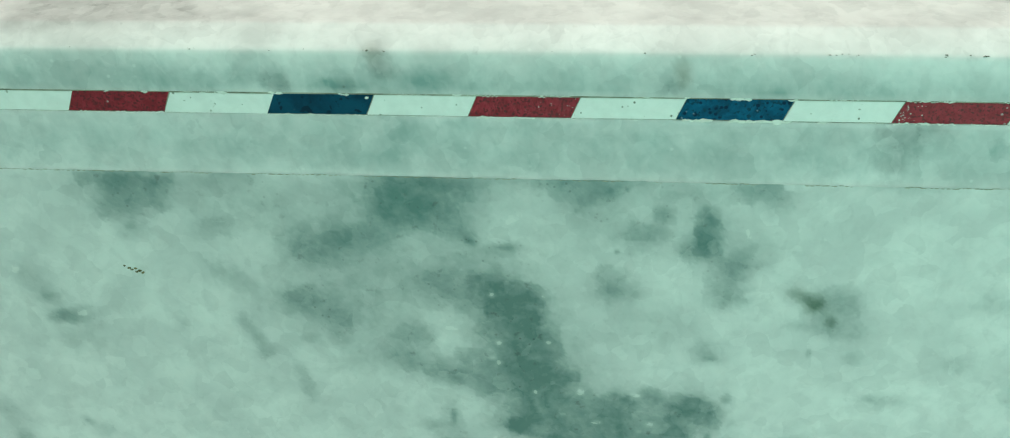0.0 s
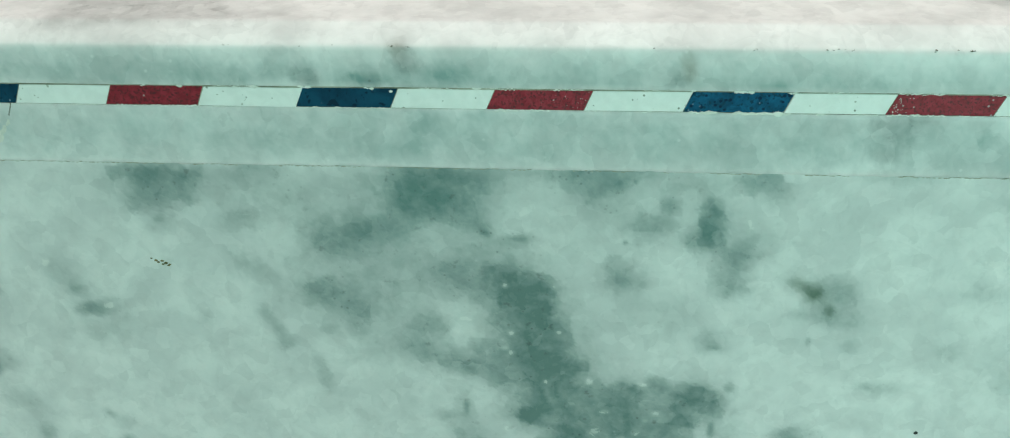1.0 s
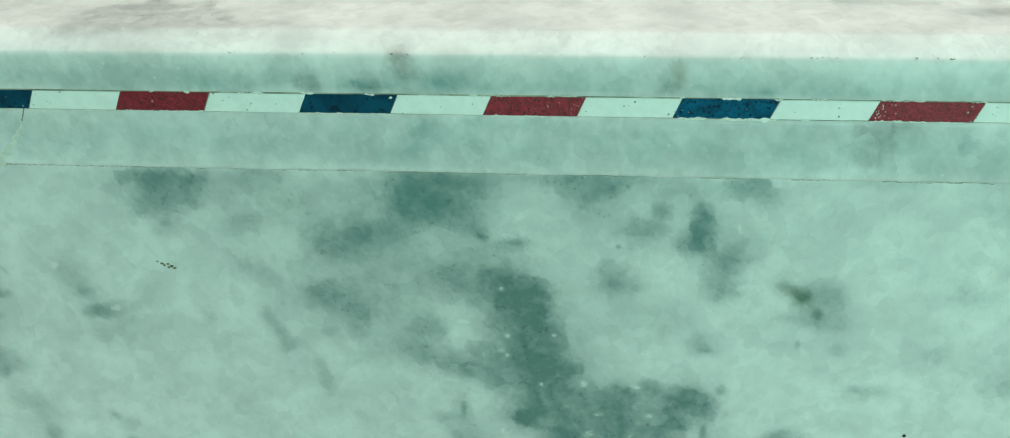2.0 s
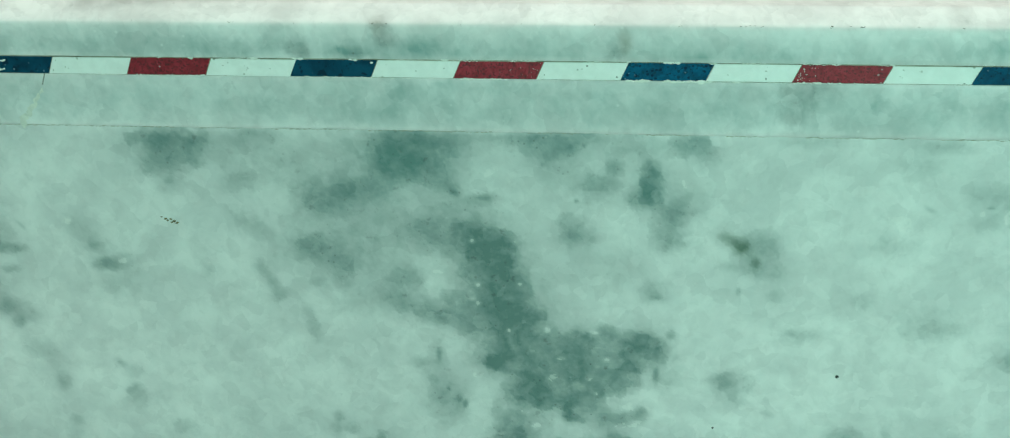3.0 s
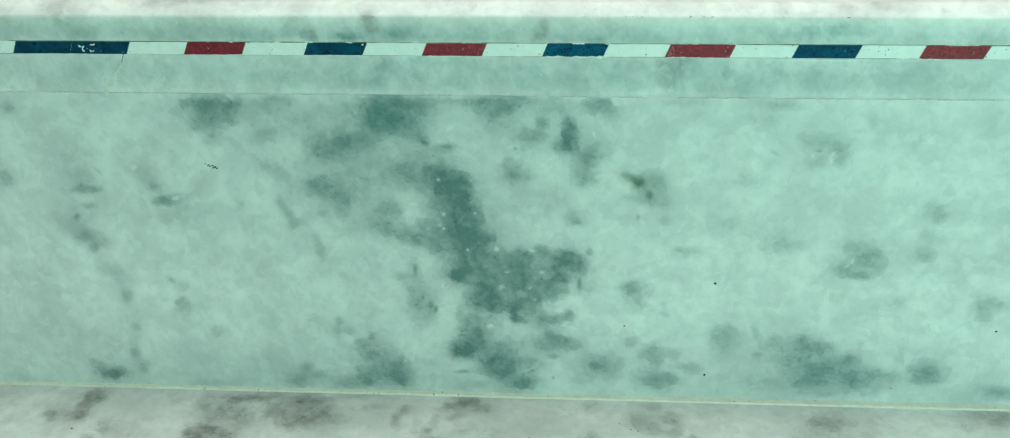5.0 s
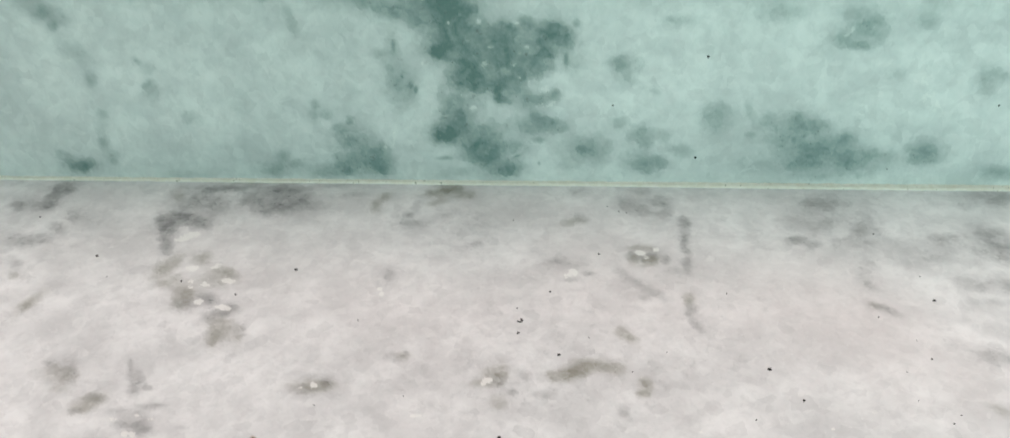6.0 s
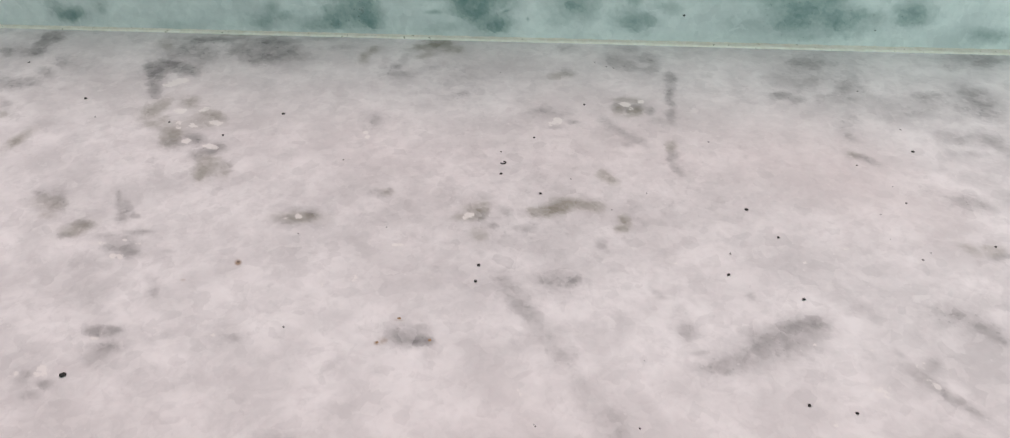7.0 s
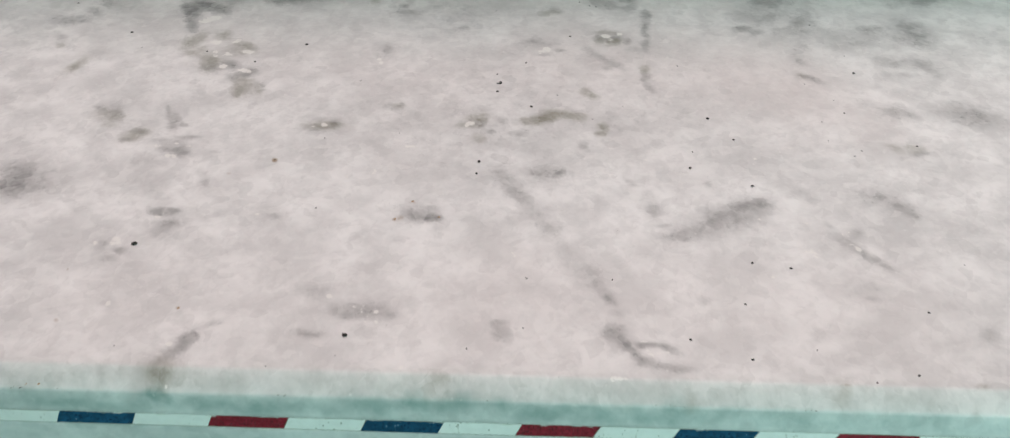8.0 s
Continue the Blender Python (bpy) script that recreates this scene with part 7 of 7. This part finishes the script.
def curl(x, y, r):
    """A short curled black fibre that lies on the tread."""
    ob = tagged(new("fibre", bpy.data.meshes.new("fibre")), "tiny curled black fibre lying on the marble tread", "fibre")
    bm = bmesh.new()
    rings = []
    for i in range(12):
        a = radians(-150 + 235 * i / 11)
        wide = 0.00027 * (0.55 + 0.45 * math.sin(math.pi * (0.15 + 0.7 * i / 11)))
        centre = Vector((r * math.cos(a), r * 0.85 * math.sin(a), wide * 0.9))
        out = Vector((math.cos(a), math.sin(a), 0))
        rings.append([bm.verts.new(centre + wide * (out * math.cos(k * math.pi / 3) + Vector((0, 0, math.sin(k * math.pi / 3))))) for k in range(6)])
    for lo, hi in zip(rings, rings[1:]):
        for k in range(6):
            bm.faces.new((lo[k], lo[(k + 1) % 6], hi[(k + 1) % 6], hi[k]))
    bm.faces.new(rings[0][::-1]), bm.faces.new(rings[-1])
    bmesh.ops.recalc_face_normals(bm, faces=bm.faces)
    bm.to_mesh(ob.data)
    bm.free()
    ob.data.materials.append(M_SPECK)
    ob.location = (x / 1000, y / 1000, 0)


curl(28.6, -99.3, 0.0010)


def rust_speck(x, y, r):
    """A grain of rust on the tread, with a dark heart."""
    ob = thing("rust_speck", "tiny orange-brown rust speck on the marble tread", "rust speck", (x / 1000, y / 1000, 0), "", "rust specks on the tread")
    bm = bmesh.new()
    lump(bm, (x / 1000, y / 1000, 0.0), r * 0.001, x, (1.1, 0.9, 0.12), 0.4)
    part("stain", bm, M_RUST, ob)
    bm = bmesh.new()
    lump(bm, (x / 1000 - r * 0.0002, y / 1000 + r * 0.0002, 0.0), r * 0.00055, x + 3, (1.0, 0.8, 0.35), 0.2)
    part("grain", bm, M_CHIP, ob)


rust_speck(-52.6, -161.9, 0.5)
rust_speck(3.2, -184.8, 0.6)
rust_speck(-1.8, -195.4, 0.5)
rust_speck(13.6, -193.6, 0.5)
rust_speck(-63.2, -244.7, 0.4)
rust_speck(-93.6, -278.8, 0.4)
rust_speck(-97.3, -279.0, 0.3)


def dot_on_riser(x, z, r):
    bm = bmesh.new()
    lump(bm, (x / 1000, 0.0, z / 1000), r * 0.0007, rng.random() * 90, (1.0, 0.3, 0.9))
    part("dot", bm, M_SPECK, upper_step, "black speck stuck to the riser")


dot_on_riser(102.4, 60.7, 1.0)
dot_on_riser(100.7, 13.4, 0.99)
dot_on_riser(64.1, 38.4, 0.63)
dot_on_riser(223.3, 39.1, 0.84)
dot_on_riser(183.4, 8.4, 0.58)

# brown crumbs stuck to the riser in a short row
for x, z, r in ((-114.2, 114.9, 0.32), (-113.0, 114.2, 0.45), (-112.4, 113.7, 0.40), (-111.3, 114.1, 0.42), (-111.2, 113.0, 0.38), (-110.3, 113.4, 0.50), (-109.6, 112.7, 0.36), (-109.2, 113.0, 0.3)):
    bm = bmesh.new()
    lump(bm, (x / 1000, 0.0, z / 1000), r * 0.0011, x, (1.2, 0.35, 0.8), 0.0)
    part("crumb", bm, M_CRUMB, upper_step, "brown crumb stuck to the riser")

# a mended crack in the upper nosing: dirt below the inlay, then ragged dabs of pale filler down to the lip
z_top, z_low = RISE - STRIP_TOP - STRIP_H, RISE - SLAB
bm = bmesh.new()
for i in range(26):
    k = 0.30 + 0.66 * i / 25
    x = -0.1356 - 0.0112 * k ** 1.4 + 0.0012 * noise.noise(Vector((k * 11, 4, 1)))
    z = z_top + (z_low - z_top) * k - UPPER_SLOPE * 0.14
    if noise.noise(Vector((k * 17, 2, 3))) < 0.3:
        lump(bm, (x, FACE + 0.00008, z), 0.0006 + 0.0008 * k, i * 1.7, (0.8, 0.14, 1.1), 0.0)
part("mended_crack", bm, M_MEND, upper_step, "pale mended crack in the nosing")
bm = bmesh.new()
for i in range(5):
    lump(bm, (-0.1356 - 0.0003 * i, FACE, z_top + 0.0009 - 0.0007 * i), 0.00032, i * 3, (0.7, 0.2, 1.2))
part("crack_dirt", bm, M_CHIP, upper_step)


def on_tile(tile, spots):
    """Specks of white paint on one inlaid piece: x along it, z up it, radius, in millimetres."""
    for x, z, r in spots:
        bm = bmesh.new()
        lump(bm, (0, 0, 0), r * 0.001, x * 7 + z, (1.25, 0.16, 0.85))
        mesh = bpy.data.meshes.new("paint_speck")
        bm.to_mesh(mesh)
        bm.free()
        mesh.materials.append(M_FILLER)
        ob = new("paint_speck", mesh)
        ob.parent = tile
        ob.location = (x / 1000 + SLANT * z / 4.9, 0, z / 1000)


by_x = {round((t.location.x + 0.0172) / TILE): t for t in upper_tiles}
on_tile(by_x[-2], [(21.7, 4.2, 0.42)])
on_tile(by_x[4], [(rng.uniform(0.3, 1.2) + 4.0 * rng.random() ** 2, rng.uniform(0.4, 4.5), rng.uniform(0.05, 0.15)) for k in range(26)])
on_tile(by_x[0], [(22.6 - 9.0 * rng.random() ** 2, rng.uniform(0.3, 4.6), rng.uniform(0.04, 0.11)) for k in range(16)])


def smear_on(tile, places, r):
    """A smear of white paint on an inlaid piece, along a short bent line, in millimetres."""
    bm = bmesh.new()
    for (x0, z0), (x1, z1) in zip(places, places[1:]):
        n = max(2, int(math.hypot(x1 - x0, z1 - z0) / 0.22))
        for i in range(n):
            k = i / n
            x, z = x0 + (x1 - x0) * k, z0 + (z1 - z0) * k
            wide = r * (0.75 + 0.5 * noise.noise(Vector((x * 2.1, z * 2.1, r))))
            lump(bm, (x / 1000 + SLANT * z / 4.9, 0, z / 1000), wide * 0.001, x * 5 + z, (1.1, 0.14, 0.9))
    mesh = bpy.data.meshes.new("paint_smear")
    bm.to_mesh(mesh)
    bm.free()
    mesh.materials.append(M_FILLER)
    ob = new("paint_smear", mesh)
    ob.parent = tile


smear_on(by_x[-6], [(3.0, 3.3), (3.5, 2.7), (4.2, 3.0)], 0.42)
smear_on(by_x[-6], [(4.9, 2.9), (4.6, 2.1), (5.1, 1.3), (5.9, 0.9)], 0.40)
smear_on(by_x[-6], [(7.6, 3.7), (8.5, 3.5), (9.3, 3.9)], 0.36)
smear_on(by_x[-6], [(7.9, 1.4), (8.5, 0.9), (9.7, 1.2)], 0.36)
smear_on(by_x[-6], [(6.6, 2.1), (6.9, 2.0)], 0.25)

# dirt gathered along the lip of the upper nosing
bm = bmesh.new()
x = -0.25
while x < 0.29:
    x += rng.uniform(0.0005, 0.0014) + (rng.uniform(0.002, 0.012) if rng.random() < 0.05 else 0)
    lump(bm, (x, FACE + 0.0004, RISE - SLAB + UPPER_SLOPE * x - 0.0001 + rng.uniform(-0.0001, 0.00025)), rng.uniform(0.00008, 0.00020), x * 900, (3.4, 1.0, 0.7))
tagged(part("lip_dirt", bm, M_DUST, upper_step, "brown dirt along the lip of the nosing"), kind="stuff")

# chips along the edge of the nosings, filled with dirt
for step, y, z, slope, yaw, places in ((upper_step, FACE + ROUND, RISE - CHAMFER_Z, UPPER_SLOPE, 0.0, (-108, -79, -62, -53, -39, -36, -14, 1, 21.5, 22.6, 44, 61, 64, 66, 84, 90, 92, 107, 118, 121, 139, 142)),
                                  (low_step, LOW_FACE + ROUND, -CHAMFER_Z, 0.0, LOW_YAW, (-104, -101, -98, -90, -24.5, -22, 36, 86, 90.5, 93, 128, 131, 150))):
    bm = bmesh.new()
    for i, x in enumerate(places):
        for j in range(rng.choice((1, 2, 3, 4))):
            xx = x / 1000 + rng.uniform(-0.001, 0.001)
            lump(bm, (xx, y + yaw * xx + rng.uniform(0.0, 0.0004), z + slope * xx + rng.uniform(-0.0003, 0.0001)), rng.uniform(0.00008, 0.00025), i + j * 0.4, (1.4, 0.6, 0.5))
    tagged(part("edge_dirt", bm, M_CHIP, step, "dirt in small chips of the edge"), kind="stuff")
